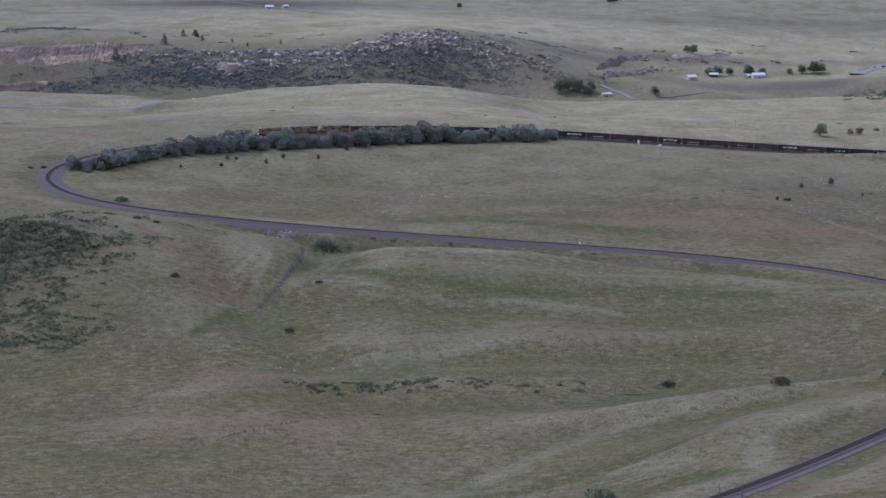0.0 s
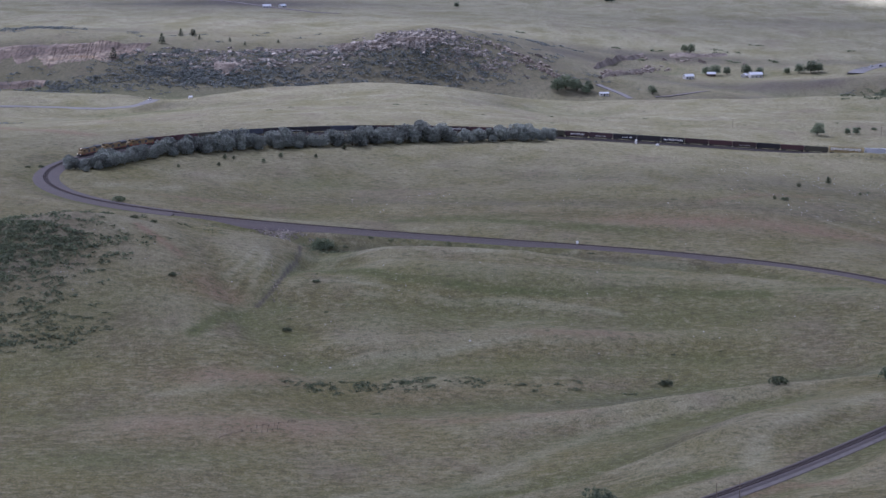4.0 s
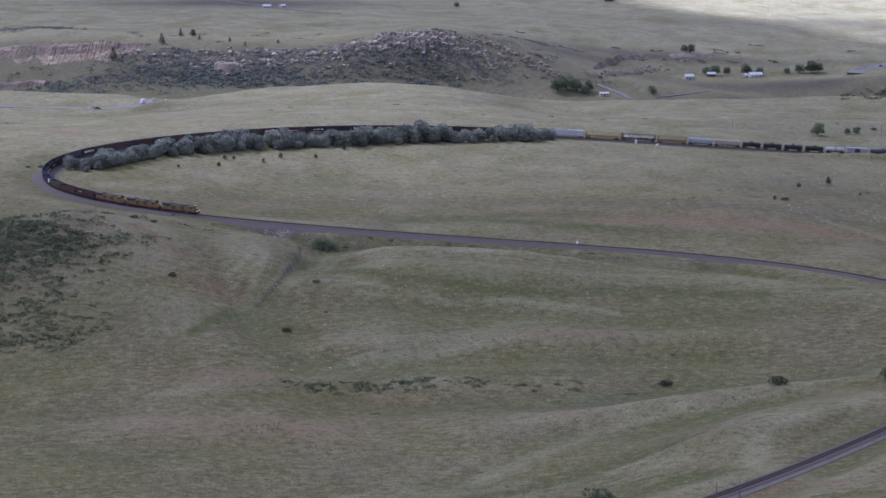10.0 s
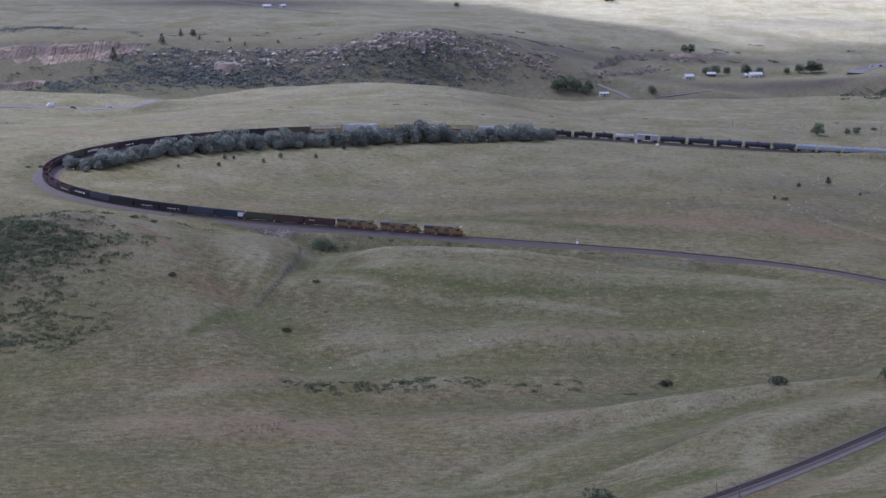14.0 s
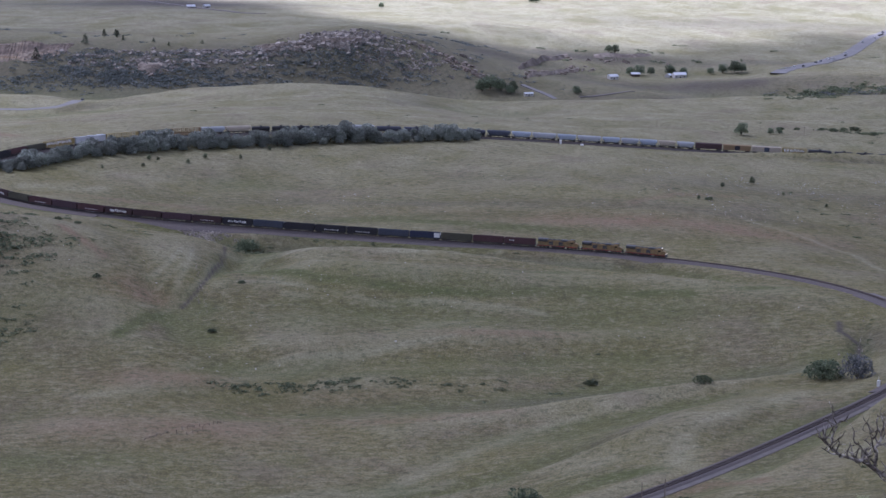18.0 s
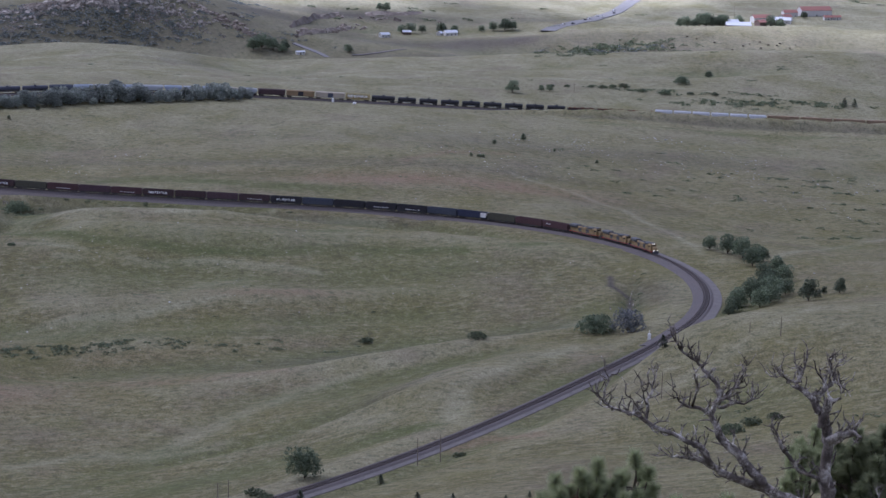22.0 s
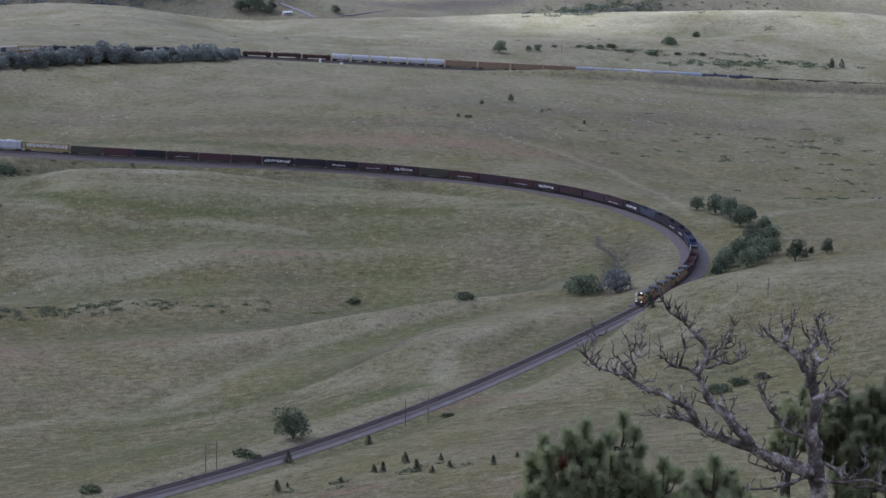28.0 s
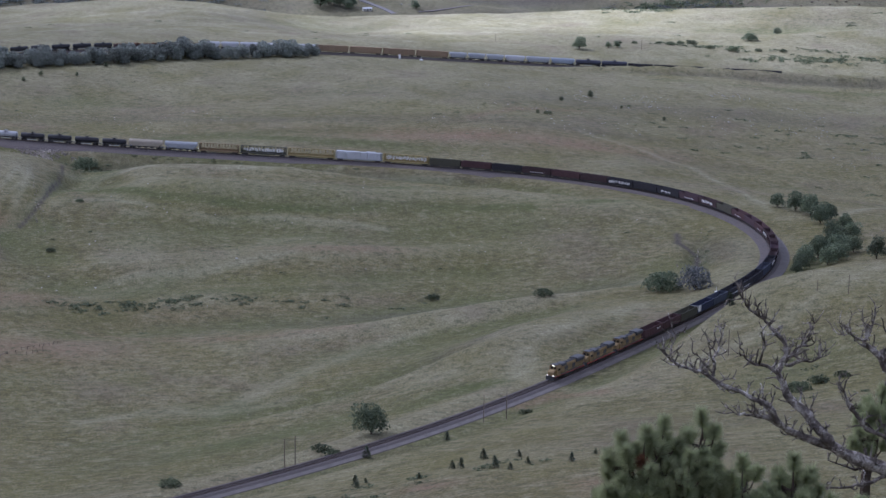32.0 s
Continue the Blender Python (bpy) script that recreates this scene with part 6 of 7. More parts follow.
house(-193, 2682, 10, 9, 6, 2.4, "small white farmhouse on the far plain", WALL_PAINT, ROOF)
house(-176, 2690, 40, 7, 5, 2.6, "small pale shed on the far plain", WALL_PAINT, ROOF)
house(150, 2122, 15, 8, 3.2, 2.4, "long low white trailer beside the valley road", WALL_PAINT, ROOF)

POLE_WOOD = plain("pole_timber", (0.19, 0.155, 0.125), 0.95, scale=2)


def pole(x, y, h, arms=1, label="weathered wooden utility pole"):
    t = empty("utility_pole", stand(x, y, 15, sink=0.5), label, "utility pole", "utility poles")
    part("post", Shape().tube([(0, 0, 0), (0, 0, h)], [0.16, 0.11], 7), POLE_WOOD, t)
    for k in range(arms):
        part("crossarm", Shape().box(-1.2, 1.2, -0.07, 0.07, h - 0.7 - k * 0.8, h - 0.55 - k * 0.8), POLE_WOOD, t)


for x, y, h, a in ((82, 663, 9, 0), (89, 665, 9, 0), (22, 618, 9, 0), (25, 621, 9, 0), (210, 734, 7, 0), (202, 743, 4, 0), (163, 700, 9, 0), (-170, 2080, 11, 1), (-158, 2078, 11, 1), (312, 1650, 7, 1), (210, 1670, 7, 1), (205, 2090, 9, 1), (620, 2400, 11, 1)):
    pole(x, y, h, a)


def signal_box(s, side, w, h, label):
    p, hd = on_line(s, side)
    t = empty("signal_cabinet", Matrix.Translation((p.x, p.y, ground_at(p.x, p.y) - 0.05)) @ pose(0, 0, 0, 0, 0, math.degrees(hd)), label, "signal cabinet")
    part("cabinet", Shape().box(-w / 2, w / 2, -w / 2, w / 2, 0, h, 0.05), WHITE, t)
    part("cap", Shape().box(-w / 2 - 0.08, w / 2 + 0.08, -w / 2 - 0.08, w / 2 + 0.08, h, h + 0.12, 0.04), WHITE, t)
    part("mast", Shape().tube([(0, 0, h), (0, 0, h + 1.6)], [0.07, 0.05], 6), WHITE, t)


signal_box(125, -5.5, 1.1, 1.3, "white trackside signal cabinet")
signal_box(-688, -6.0, 1.3, 2.6, "tall white trackside cabinet")
signal_box(-702, -8.5, 1.9, 0.8, "low white trackside box")
signal_box(-530, -6.0, 1.0, 1.2, "white trackside signal cabinet")
signal_box(547, 6.0, 1.0, 2.2, "white trackside signal mast with a cabinet")


def along_road(x0, run):
    """Place and heading on the highway, run metres on from where it crosses x0."""
    p = np.array(HIGHWAY_LINE)
    d = np.concatenate([[0], np.cumsum(np.hypot(np.diff(p[:, 0]), np.diff(p[:, 1])))])
    s = float(np.interp(x0, p[:, 0], d)) + run
    a, b = [np.array([np.interp(q, d, p[:, i]) for i in range(3)]) for q in (s, s + 2.0)]
    return a, math.atan2(b[1] - a[1], b[0] - a[0])


CAR_DARK = plain("dark_car_paint", (0.05, 0.05, 0.06), 0.35, wear=0.1)
TYRE = plain("tyre_rubber", (0.02, 0.02, 0.02), 0.9)


def road_vehicle(label, paint, length=4.8, van=False):
    t = empty("van" if van else "car", Matrix(), label, "van" if van else "car", "highway traffic")
    h = length / 2
    if van:
        part("body", Shape().prism([(-h, 0.4), (h, 0.4), (h, 1.1), (h - 0.9, 1.4), (h - 1.3, 2.2), (h - 1.5, 3.0), (-h, 3.0)], -1.05, 1.05, "y"), paint, t)
    else:
        part("body", Shape().prism([(-h, 0.35), (h, 0.35), (h, 0.8), (h - 0.9, 0.95), (-h + 0.6, 1.0), (-h, 0.9)], -0.9, 0.9, "y"), paint, t)
        part("cabin", Shape().prism([(-h + 0.5, 0.98), (h - 1.3, 0.94), (h - 2.0, 1.5), (-h + 1.2, 1.52)], -0.8, 0.8, "y"), GLASS_DARK, t, "dark glazed cabin")
        part("roof", Shape().box(-h + 1.2, h - 2.05, -0.78, 0.78, 1.5, 1.56), paint, t)
    for x in (-h + 0.9, h - 0.95):
        for y in (-0.85, 0.85):
            part("wheel", Shape().disc(x, y, 0.34, 0.34, 0.22), TYRE, t)
    return t


TRAFFIC = [(road_vehicle("white panel van on the highway", WHITE, 6.2, True), -262.0, 12.0, -21.0), (road_vehicle("white car on the highway", WHITE, 5.0), -297.0, 11.0, -26.0), (road_vehicle("white pickup on the highway", WHITE, 5.6), -255.0, 6.0, -27.0),
           (road_vehicle("white car on the highway", WHITE, 5.0), -322.0, 6.0, 30.0), (road_vehicle("dark car on the highway", CAR_DARK, 4.8), -336.0, 7.0, 25.0), (road_vehicle("white car on the highway", WHITE, 5.0), -238.0, 13.0, -26.0), (road_vehicle("dark car on the highway", CAR_DARK, 4.8), -309.0, 13.0, 24.0)]


def parked_traffic():
    """Cars strung along the road that climbs to the plain."""
    r = random.Random(31)
    protos = [road_vehicle("white car on the hill road", WHITE, 5.2), road_vehicle("dark car on the hill road", CAR_DARK, 5.0)]
    xs = [p[0] for p in HILL_ROAD_LINE]
    spots = sorted(r.uniform(425, 780) for k in range(24))
    for i, x in enumerate(spots):
        y, z = np.interp(x, xs, [p[1] for p in HILL_ROAD_LINE]), np.interp(x, xs, [p[2] for p in HILL_ROAD_LINE])
        m = Matrix.Translation((x + r.choice((-3.5, 3.5)), y, z + 0.02)) @ pose(0, 0, 0, 0, 0, 60)
        k = 0 if r.random() < 0.5 else 1
        if i < 2:
            protos[i].matrix_basis = m
        else:
            copy_thing(protos[k], m)


parked_traffic()
HIDE = plain("cow_hide", (0.05, 0.035, 0.03), 0.9)


def cow():
    t = empty("cow", Matrix(), "dark grazing cow on the hillside", "cow", "cattle herd")
    part("body", Shape().tube([(-1.0, 0, 1.0), (-0.8, 0, 1.05), (0, 0, 0.98), (0.7, 0, 1.08), (0.95, 0, 1.1)], [0.15, 0.38, 0.42, 0.36, 0.16], 8), HIDE, t)
    part("head", Shape().tube([(0.85, 0, 1.1), (1.15, 0, 0.75), (1.35, 0, 0.45)], [0.2, 0.16, 0.1], 6), HIDE, t)
    for x in (-0.75, 0.65):
        for y in (-0.22, 0.22):
            part("leg", Shape().tube([(x, y, 0), (x, y, 0.85)], [0.07, 0.12], 5), HIDE, t)
    part("tail", Shape().tube([(-1.0, 0, 1.1), (-1.12, 0, 0.5)], [0.04, 0.02], 4), HIDE, t)
    return t


def herd():
    r = random.Random(9)
    first = cow()
    for i, (x, y) in enumerate(((543, 2170), (568, 2160), (575, 2164), (586, 2168), (592, 2160), (600, 2158), (604, 2163), (610, 2149), (520, 2186), (528, 2180), (555, 2150), (583, 2152), (618, 2158))):
        m = stand(x, y, r.uniform(0, 360), sink=0.0)
        if i == 0:
            first.matrix_basis = m
        else:
            copy_thing(first, m)


herd()


def corral(pts, seed):
    """A tumbledown pole fence: leaning posts, some rails left."""
    r = random.Random(seed)
    t = empty("fence", stand(*pts[0], 0.0, sink=0.0), "tumbledown grey wooden corral fence in the grass", "fence")
    x0, y0, z0 = t.matrix_basis.translation
    last = None
    for (ax, ay), (bx, by) in zip(pts, pts[1:]):
        n = max(2, int(math.dist((ax, ay), (bx, by)) / 2.6))
        for k in range(n):
            x, y = ax + (bx - ax) * k / n + r.uniform(-0.3, 0.3), ay + (by - ay) * k / n + r.uniform(-0.5, 0.5)
            h = r.uniform(0.8, 1.7)
            p = Vector((x - x0, y - y0, ground_at(x, y) - z0))
            top = p + Vector((r.gauss(0, 0.18), r.gauss(0, 0.18), h))
            part("post", Shape().tube([p - Vector((0, 0, 0.3)), top], [0.13, 0.1], 6), POLE_WOOD, t)
            if last is not None and r.random() < 0.6:
                part("rail", Shape().tube([last.lerp(top, 0.0) - Vector((0, 0, 0.3)), top - Vector((0, 0, r.uniform(0.2, 0.9)))], [0.09, 0.07], 5), POLE_WOOD, t)
            last = top


corral([(-78, 827), (-70, 836), (-63, 843), (-56, 851), (-50, 864)], 2)
corral([(-70, 836), (-63, 835), (-56, 843)], 3)


# ---- the dead pine and the living pines below the viewpoint ----
def dead_wood():
    m, t, b = material("bleached_dead_wood", 0.9)
    f, g = noise_of(t, 6.0, 5, 0.7), noise_of(t, 28.0, 4, 0.7)
    c = ramp_of(t, f, [(0.38, (0.10, 0.084, 0.072)), (0.48, (0.175, 0.153, 0.134)), (0.545, (0.37, 0.335, 0.295)), (0.63, (0.66, 0.625, 0.575))])
    c = mix_of(t, ramp_of(t, g, [(0.33, (0.6, 0.6, 0.6)), (0.55, (0, 0, 0))]), c, (0.06, 0.047, 0.04))
    c = mix_of(t, ramp_of(t, noise_of(t, 1.6, 3), [(0.40, (0.7, 0.7, 0.7)), (0.52, (0, 0, 0))]), c, ramp_of(t, f, [(0.35, (0.055, 0.044, 0.037)), (0.65, (0.14, 0.118, 0.10))]))
    t.links.new(c, b.inputs["Base Color"])
    bump_of(t, b, g, 0.7, 0.03)
    return m


DEAD_WOOD = dead_wood()


def dead_tree():
    """A bleached pine skeleton: crooked limbs, broken stubs and many short upturned twigs."""
    r = random.Random(4)
    tree = empty("dead_tree", Matrix.Translation((9.02, 28.61, 214.76)), "bleached dead pine with crooked bare branches", "tree")
    part("root_flare", Shape().tube([(0.25, -0.1, -0.3), (0.2, -0.05, 0.6), (0.08, 0, 2.5), (0, 0, 4.95)], [0.3, 0.22, 0.16, 0.125], 9), DEAD_WOOD, tree)

    def twig(s, p, d, length, rad, level):
        """A crooked claw: leaves its limb sideways, then curls up."""
        n = 5
        path, q, e = [p.copy()], p.copy(), d.normalized()
        bend = Vector((r.gauss(0, 0.35), r.gauss(0, 0.35), 0.42 + r.gauss(0, 0.3)))
        for k in range(n):
            e = (e + bend * 0.55 + Vector((r.gauss(0, 0.2), r.gauss(0, 0.2), r.gauss(0, 0.2)))).normalized()
            q = q + e * length / n
            path.append(q.copy())
        s.tube(path, [rad * (1 - 0.62 * k / n) for k in range(n + 1)], 5)
        if level:
            for k in range(1, n):
                if r.random() < 0.5:
                    o = (e * 0.5 + Vector((r.gauss(0, 0.9), r.gauss(0, 0.9), r.gauss(0.15, 0.6)))).normalized()
                    twig(s, path[k], o, length * r.uniform(0.4, 0.75), rad * 0.68, level - 1)

    def limb(pts, radii):
        # limbs bend and thicken unevenly
        path, rr = [], []
        for i in range(len(pts) - 1):
            a, b = Vector(pts[i]), Vector(pts[i + 1])
            for k in range(3):
                u = k / 3
                j = 0.012 if k else 0.004
                path.append(a.lerp(b, u) + Vector((r.gauss(0, j), r.gauss(0, j), r.gauss(0, j))))
                rr.append((radii[i] * (1 - u) + radii[i + 1] * u) * r.uniform(0.88, 1.14))
        path.append(Vector(pts[-1]))
        rr.append(radii[-1])
        ob = part("limb", Shape().tube(path, rr, 8), DEAD_WOOD, tree, smooth=True)
        s = Shape()
        for i in range(1, len(path)):
            for k in range(2):
                if r.random() < (0.58 if rr[i] < 0.09 else 0.3):
                    d = (path[i] - path[i - 1]).normalized()
                    o = d.orthogonal().normalized()
                    o.rotate(Matrix.Rotation(r.uniform(0, 6.28), 3, d))
                    o = (o + d * 0.4 + Vector((0, 0, 0.45))).normalized()
                    twig(s, path[i] + o * rr[i] * 0.6, o, r.uniform(0.10, 0.26), min(0.015, 0.008 + rr[i] * 0.25), 1)
        tagged(part("twig_spray", s, DEAD_WOOD, ob, "short bare upturned twigs"), kind="stuff")

    limb([(0.0, 0.0, 4.93), (-0.01, 0.03, 5.18), (-0.04, 0.06, 5.58), (-0.11, 0.11, 5.95), (-0.1, 0.14, 6.33), (-0.1, 0.16, 6.58), (-0.13, 0.2, 6.74), (-0.21, 0.25, 6.88), (-0.29, 0.3, 7.02), (-0.48, 0.38, 7.17), (-0.45, 0.4, 7.25), (-0.38, 0.4, 7.43), (-0.35, 0.42, 7.68)], [0.125, 0.115, 0.105, 0.09, 0.075, 0.068, 0.06, 0.054, 0.045, 0.03, 0.022, 0.014, 0.005])
    limb([(-0.29, 0.3, 7.06), (-0.09, 0.39, 7.13), (0.06, 0.5, 7.19), (0.23, 0.61, 7.07), (0.35, 0.73, 7.14)], [0.035, 0.03, 0.022, 0.012, 0.005])
    limb([(0.03, 0.41, 7.22), (0.05, 0.45, 7.34), (0.08, 0.5, 7.46)], [0.018, 0.012, 0.005])
    limb([(-0.01, 0.42, 7.19), (-0.04, 0.33, 7.38), (-0.1, 0.24, 7.58)], [0.018, 0.012, 0.004])
    limb([(-0.05, 0.44, 7.14), (-0.23, 0.33, 7.36), (-0.33, 0.21, 7.57)], [0.016, 0.012, 0.004])
    limb([(-0.48, 0.35, 7.22), (-0.71, 0.21, 7.34), (-0.79, 0.03, 7.53)], [0.02, 0.014, 0.004])
    limb([(-0.74, 0.12, 7.37), (-0.92, -0.04, 7.41)], [0.012, 0.004])
    limb([(-0.42, 0.34, 7.36), (-0.47, 0.56, 7.46)], [0.012, 0.004])
    limb([(-0.13, 0.15, 6.76), (-0.11, 0.09, 6.93), (-0.12, 0.04, 7.09)], [0.034, 0.03, 0.026])
    limb([(-0.09, 0.03, 5.52), (-0.42, 0.03, 5.65), (-0.74, 0.01, 5.79), (-1.0, -0.01, 5.94), (-1.31, -0.03, 6.05), (-1.58, -0.07, 6.18), (-1.71, -0.14, 6.27), (-1.88, -0.2, 6.37), (-2.04, -0.26, 6.42), (-2.2, -0.32, 6.47), (-2.38, -0.38, 6.54)], [0.1, 0.09, 0.08, 0.068, 0.055, 0.048, 0.042, 0.032, 0.024, 0.016, 0.006])
    limb([(-1.0, -0.12, 5.97), (-1.13, -0.07, 6.14), (-1.27, -0.01, 6.33), (-1.46, 0.05, 6.49), (-1.56, 0.1, 6.63), (-1.67, 0.14, 6.87), (-1.58, 0.13, 7.07), (-1.57, 0.15, 7.19), (-1.63, 0.18, 7.31), (-1.77, 0.23, 7.45), (-1.84, 0.26, 7.55), (-2.03, 0.32, 7.66), (-2.12, 0.36, 7.8), (-2.18, 0.39, 7.92)], [0.07, 0.066, 0.06, 0.054, 0.048, 0.042, 0.036, 0.032, 0.027, 0.023, 0.02, 0.015, 0.011, 0.005])
    limb([(-1.58, 0.14, 7.04), (-1.45, 0.26, 7.1), (-1.29, 0.38, 7.17), (-1.19, 0.5, 7.26), (-1.09, 0.63, 7.38)], [0.028, 0.023, 0.018, 0.013, 0.005])
    limb([(-1.56, 0.14, 6.97), (-1.37, 0.26, 6.97), (-1.18, 0.38, 6.94), (-1.0, 0.5, 7.04)], [0.022, 0.016, 0.012, 0.004])
    limb([(-1.69, 0.07, 6.9), (-1.85, 0.03, 7.0), (-2.05, 0.0, 7.04), (-2.17, -0.05, 7.18), (-2.23, -0.11, 7.32)], [0.03, 0.024, 0.019, 0.013, 0.005])
    limb([(-1.95, 0.03, 7.02), (-1.92, -0.13, 7.3), (-1.99, -0.27, 7.56)], [0.018, 0.013, 0.004])
    limb([(-1.73, -0.23, 6.31), (-1.87, -0.28, 6.54), (-2.01, -0.32, 6.64), (-2.26, -0.34, 6.77), (-2.64, -0.33, 6.95), (-2.77, -0.38, 7.04), (-2.91, -0.43, 7.09), (-3.11, -0.47, 7.17), (-3.24, -0.52, 7.28), (-3.31, -0.59, 7.4)], [0.045, 0.041, 0.037, 0.032, 0.028, 0.024, 0.02, 0.016, 0.011, 0.005])
    limb([(-2.63, -0.32, 6.95), (-2.59, -0.26, 7.05), (-2.59, -0.18, 7.17), (-2.51, -0.12, 7.33), (-2.45, -0.06, 7.51)], [0.025, 0.021, 0.017, 0.012, 0.004])
    limb([(-2.62, -0.33, 7.15), (-2.74, -0.5, 7.44)], [0.014, 0.004])
    limb([(-2.67, -0.32, 7.08), (-2.94, -0.56, 7.34)], [0.013, 0.004])
    limb([(-3.24, -0.5, 7.28), (-3.17, -0.41, 7.42), (-3.08, -0.33, 7.55)], [0.012, 0.009, 0.004])
    limb([(-0.36, 0.42, 5.97), (-0.47, 0.61, 6.15), (-0.58, 0.8, 6.37)], [0.018, 0.012, 0.004])
    limb([(-0.1, -0.07, 5.47), (0.2, -0.34, 5.51), (0.48, -0.61, 5.63), (0.64, -0.84, 5.61)], [0.03, 0.022, 0.016, 0.008])
    limb([(-0.1, 0.14, 6.4), (0.14, 0.16, 6.54), (0.31, 0.22, 6.55)], [0.035, 0.03, 0.022])
    limb([(-0.20, 0.16, 6.66), (-0.17, 0.12, 6.85), (-0.13, 0.1, 7.08)], [0.05, 0.04, 0.02])
    limb([(-0.12, 0.05, 6.5), (0.02, 0.0, 6.62), (0.16, -0.06, 6.66), (0.27, -0.1, 6.6)], [0.06, 0.05, 0.04, 0.02])
    limb([(-0.16, 0.1, 5.95), (-0.47, 0.0, 6.12), (-0.64, -0.06, 6.32), (-0.80, -0.1, 6.51), (-0.86, -0.1, 6.7), (-0.93, -0.1, 6.87)], [0.03, 0.026, 0.022, 0.018, 0.014, 0.007])
    limb([(0.0, -0.1, 5.72), (0.2, -0.25, 5.56), (0.38, -0.35, 5.45), (0.62, -0.4, 5.46), (0.92, -0.5, 5.30)], [0.03, 0.026, 0.022, 0.018, 0.01])
    limb([(0.38, -0.35, 5.46), (0.45, -0.3, 5.66), (0.5, -0.3, 5.82)], [0.016, 0.013, 0.007])
    limb([(0.6, -0.4, 5.46), (0.7, -0.35, 5.7), (0.8, -0.3, 5.9)], [0.016, 0.013, 0.007])
    limb([(-0.2, 0.0, 5.5), (-0.5, -0.15, 5.45), (-0.72, -0.2, 5.42), (-1.15, -0.3, 5.48)], [0.026, 0.022, 0.018, 0.008])
    limb([(-0.3, 0.1, 5.62), (-0.55, 0.25, 5.5), (-0.9, 0.3, 5.62)], [0.022, 0.018, 0.008])


dead_tree()


def needle_shoot(s, w, r, p, d, length, needle):
    """A pine shoot: a stem clothed in a round brush of fine needles that lean to its tip and burst past it."""
    d = d.normalized()
    w.tube([p - d * 0.08, p + d * length * 0.5, p + d * length * 0.9], [0.011, 0.008, 0.004], 5)
    n = int(430 + 1500 * length)
    g = np.random.RandomState(r.randrange(1 << 30))
    a = np.array(d.orthogonal().normalized())
    dd = np.array(d)
    b = np.cross(dd, a)
    u, t = g.rand(n, 1) ** 0.6, g.rand(n, 1) * 6.2832
    o = a * np.cos(t) + b * np.sin(t)
    q = np.array(p) + dd * length * (0.25 + 0.7 * u) + o * 0.008
    e = o + dd * (g.uniform(0.0, 0.55, (n, 1)) + 3.2 * np.maximum(0, u - 0.66)) + g.normal(0, 0.22, (n, 3))
    e /= np.linalg.norm(e, axis=1, keepdims=True)
    side = np.cross(e, g.normal(0, 1, (n, 3)))
    side *= 0.0036 / np.linalg.norm(side, axis=1, keepdims=True)
    tip = q + e * needle * g.uniform(0.65, 1.1, (n, 1))
    k = len(s.v)
    s.v += np.stack([q - side, q + side, tip], 1).reshape(-1, 3).tolist()
    s.f += [(k + 3 * i, k + 3 * i + 1, k + 3 * i + 2) for i in range(n)]


def near_pine(label, leaders, depth, spread, seed, brown=False):
    """A living pine below the viewpoint: leaders (x, y, top), each with whorls of branches that turn up into needle brushes."""
    r = random.Random(seed)
    x0, y0, top = leaders[0]
    g = ground_at(x0, y0)
    t = empty("pine_tree", Matrix.Translation((x0, y0, g)), label, "tree")
    fork = top - g - depth - 0.4
    trunk, s, w, old = Shape(), Shape(), Shape(), Shape()
    trunk.tube([(0, 0, -0.3), (0.03, 0, fork * 0.5), (0, 0, fork)], [0.17, 0.12, 0.07], 8)
    for lx, ly, lt in leaders:
        b = Vector((lx - x0, ly - y0, lt - g - 0.26))
        trunk.tube([(0, 0, fork - 0.1), (b.x * 0.7, b.y * 0.7, fork + 0.35 * (b.z - fork)), b], [0.06, 0.04, 0.012], 6)
        needle_shoot(s, w, r, b, Vector((r.gauss(0, 0.06), r.gauss(0, 0.06), 1)), 0.28, 0.135)
        z, k = 0.16, 0
        while z < depth:
            u = z / depth
            reach = spread * (0.22 + 0.78 * min(1.0, u * 1.7))
            for i in range(4 + (u > 0.3)):
                a = k * 1.1 + i * 1.2566 + r.uniform(-0.45, 0.45)
                out = reach * r.uniform(0.6, 1.1)
                c = Vector((b.x * (1 - 0.3 * u), b.y * (1 - 0.3 * u), b.z - z))
                o = Vector((math.cos(a), math.sin(a), 0))
                e = c + o * out + Vector((0, 0, out * r.uniform(0.1, 0.5)))
                w.tube([c, c + o * out * 0.55 + Vector((0, 0, 0.02)), e], [0.017, 0.013, 0.009], 5)
                needle_shoot(old if brown and r.random() < 0.06 else s, w, r, e, o * r.uniform(0.15, 0.8) + Vector((0, 0, 1)), r.uniform(0.17, 0.26), r.uniform(0.11, 0.14))
                if out > 0.2:
                    for j in range(3):
                        m = c.lerp(e, r.uniform(0.45, 0.85))
                        q = o * 0.4 + Vector((r.gauss(0, 0.6), r.gauss(0, 0.6), r.uniform(0.2, 1.0)))
                        needle_shoot(s, w, r, m, q, r.uniform(0.12, 0.2), r.uniform(0.10, 0.13))
            z += r.uniform(0.17, 0.25)
            k += 1
    part("trunk", trunk, BARK, t)
    tagged(part("branch_frame", w, BARK, t, "dark forking branches"), kind="stuff")
    tagged(part("needle_spray", s, PINE_LEAF, t, "dense dark green needle sprays"), kind="stuff")
    if brown and old.v:
        tagged(part("dead_needles", old, plain("dead_needles", (0.20, 0.095, 0.055), 0.9), t, "rust-brown dead needle tufts"), kind="stuff")
    return t


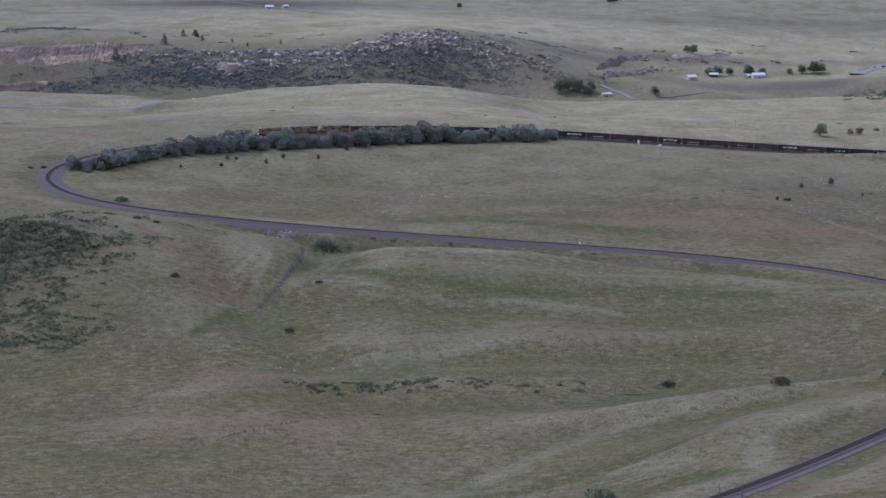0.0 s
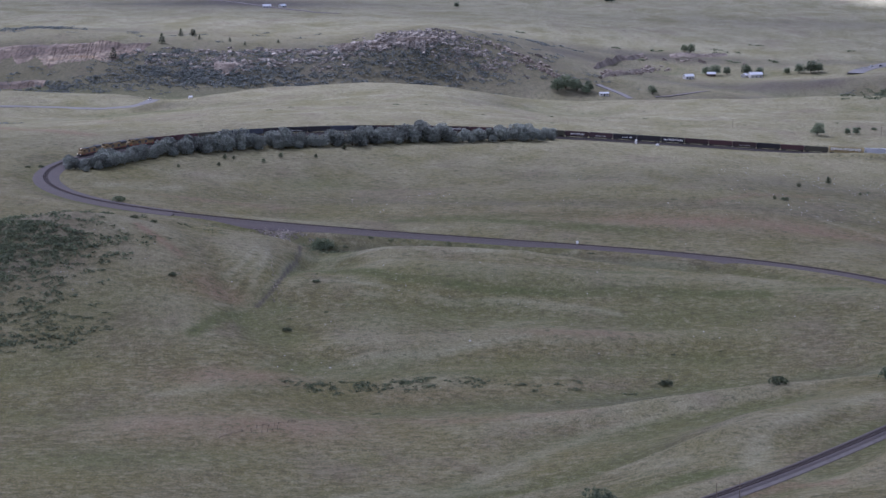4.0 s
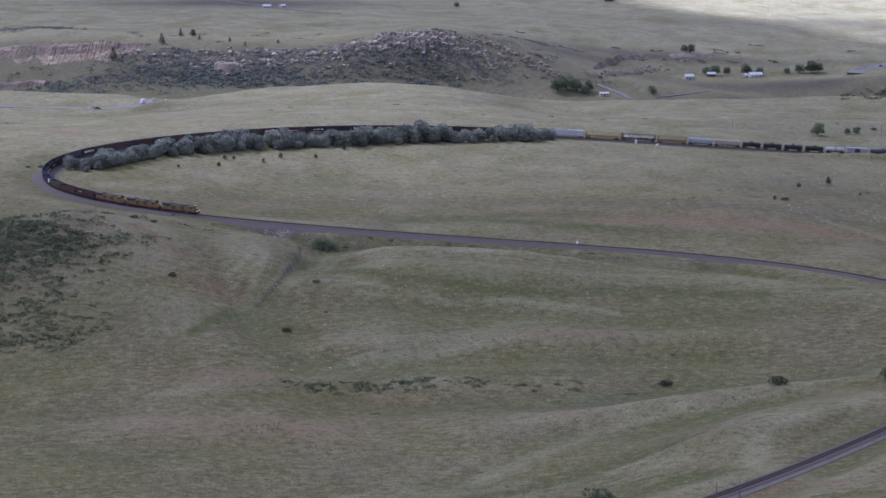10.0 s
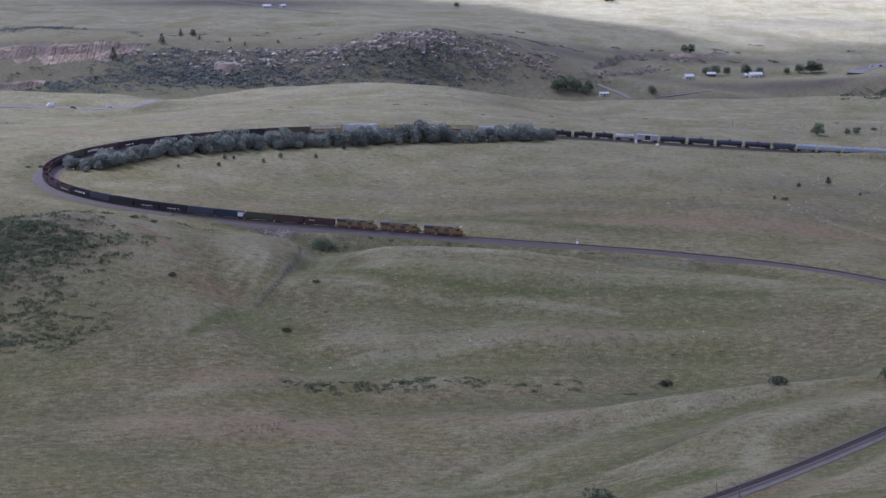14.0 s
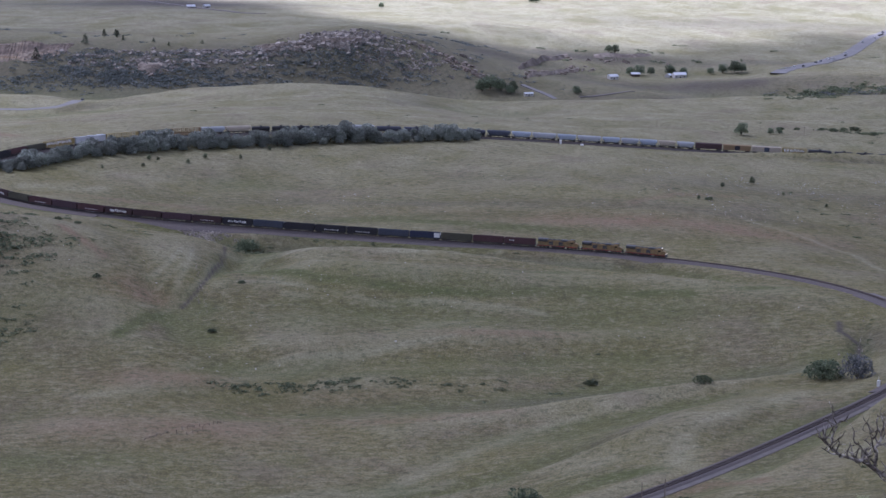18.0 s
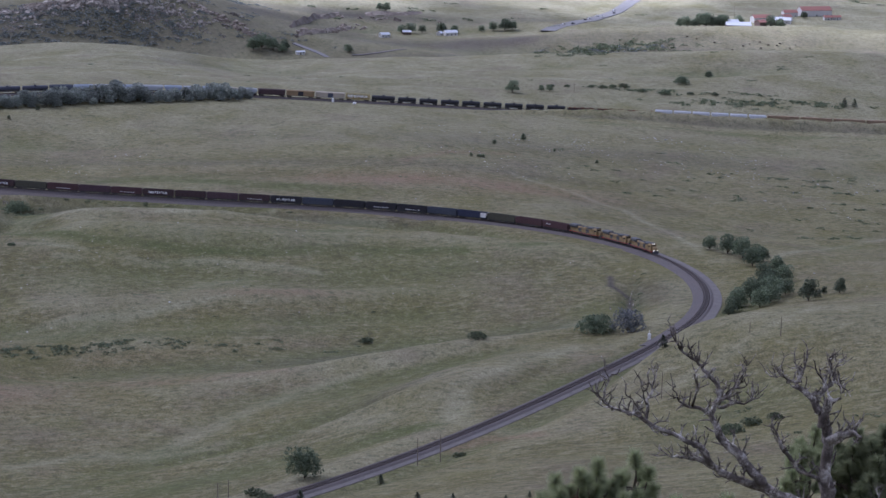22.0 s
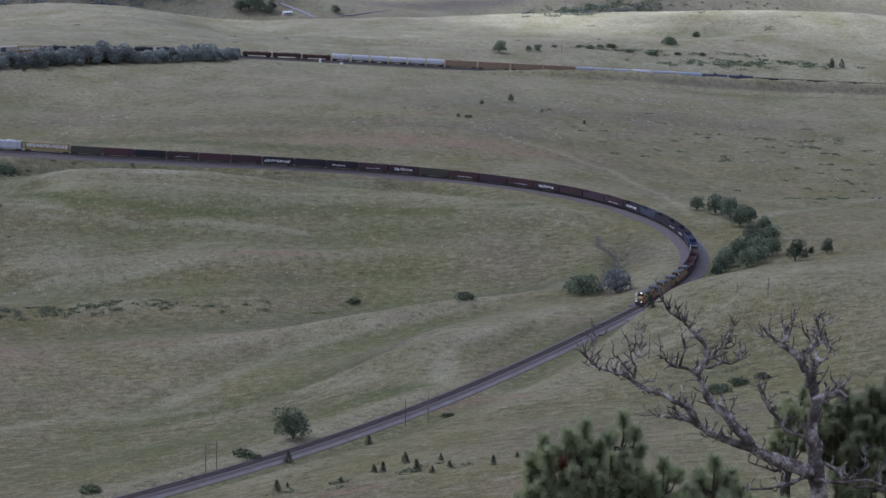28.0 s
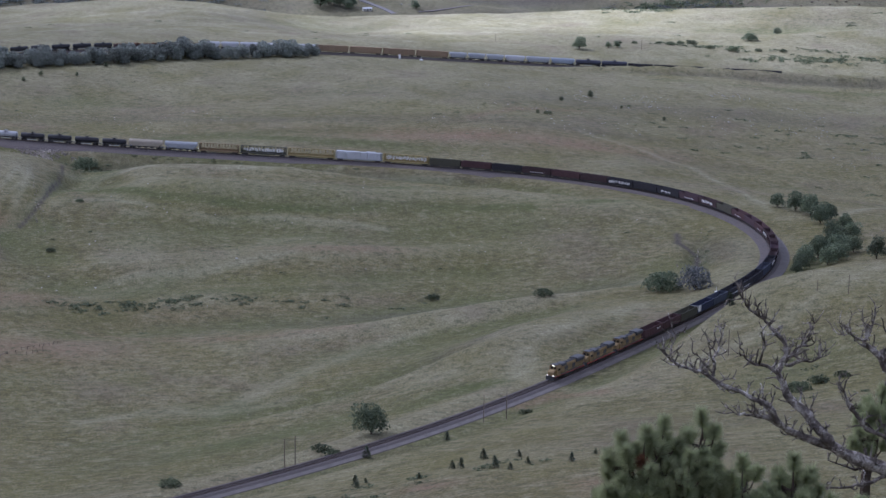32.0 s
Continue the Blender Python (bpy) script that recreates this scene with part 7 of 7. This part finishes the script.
near_pine("bushy young living pine with several upright tops", [(5.40, 26.40, 221.74), (5.90, 26.50, 221.80), (5.16, 26.30, 221.66), (4.93, 26.45, 221.55), (5.66, 26.1, 221.42)], 1.25, 0.34, 1, True)
near_pine("small living pine top with an upright leader", [(6.38, 26.40, 221.25), (6.25, 26.3, 220.95)], 0.95, 0.34, 3)
near_pine("small living pine top with spread shoots", [(7.00, 26.40, 221.26), (7.25, 26.5, 221.06), (6.68, 26.3, 220.92)], 0.95, 0.30, 4)
near_pine("dense dark pine behind the dead tree", [(10.45, 31.0, 220.72), (10.1, 31.2, 220.62), (10.75, 31.1, 220.8), (10.3, 30.7, 220.35), (11.1, 31.0, 220.9)], 0.85, 0.46, 5)
near_pine("sparse pine sprig behind dead branches", [(9.2, 30.8, 220.45), (9.42, 31.0, 220.74)], 0.5, 0.24, 7)
near_pine("low dark pine beside the dead trunk", [(9.75, 30.2, 219.75), (10.3, 30.3, 219.7), (8.9, 30.0, 219.45)], 0.9, 0.40, 8)


# ---- what moves ----
def motions():
    back = 0.0
    for car, length in TRAIN:
        mid = back + length / 2
        rows = []
        for k in range(33):
            s = NOSE_AT + SPEED * k - mid
            a, _ = on_line(s + length * 0.33)
            b, _ = on_line(s - length * 0.33)
            c, d = (a + b) / 2, a - b
            m = Matrix.Translation((c[0], c[1], c[2] + RAIL_TOP)) @ pose(0, 0, 0, 0, 0, math.degrees(math.atan2(d[1], d[0])))
            m = m @ pose(0, 0, 0, 0, -math.degrees(math.atan2(d[2], math.hypot(d[0], d[1]))), 0)
            rows.append((float(k), m))
        walk(car, rows)
        back += length
    # the unseen shade cloud drifts over the plain towards the valley
    walk(SHADE_CLOUD, [(float(t), pose(-714 - 40.0 * (t - 19), 599 - 27.0 * (t - 19), 900)) for t in (0, 8, 16, 24, 32)])
    for car, x0, t0, v in TRAFFIC:
        rows = []
        for k in range(65):
            t = k / 2
            p, h = along_road(x0, v * (t - t0))
            off = 2.2 if v < 0 else -2.2
            rows.append((t, Matrix.Translation((p[0] - math.sin(h) * off, p[1] + math.cos(h) * off, p[2] + 0.02)) @ pose(0, 0, 0, 0, 0, math.degrees(h) + (180 if v < 0 else 0))))
        walk(car, rows)


motions()
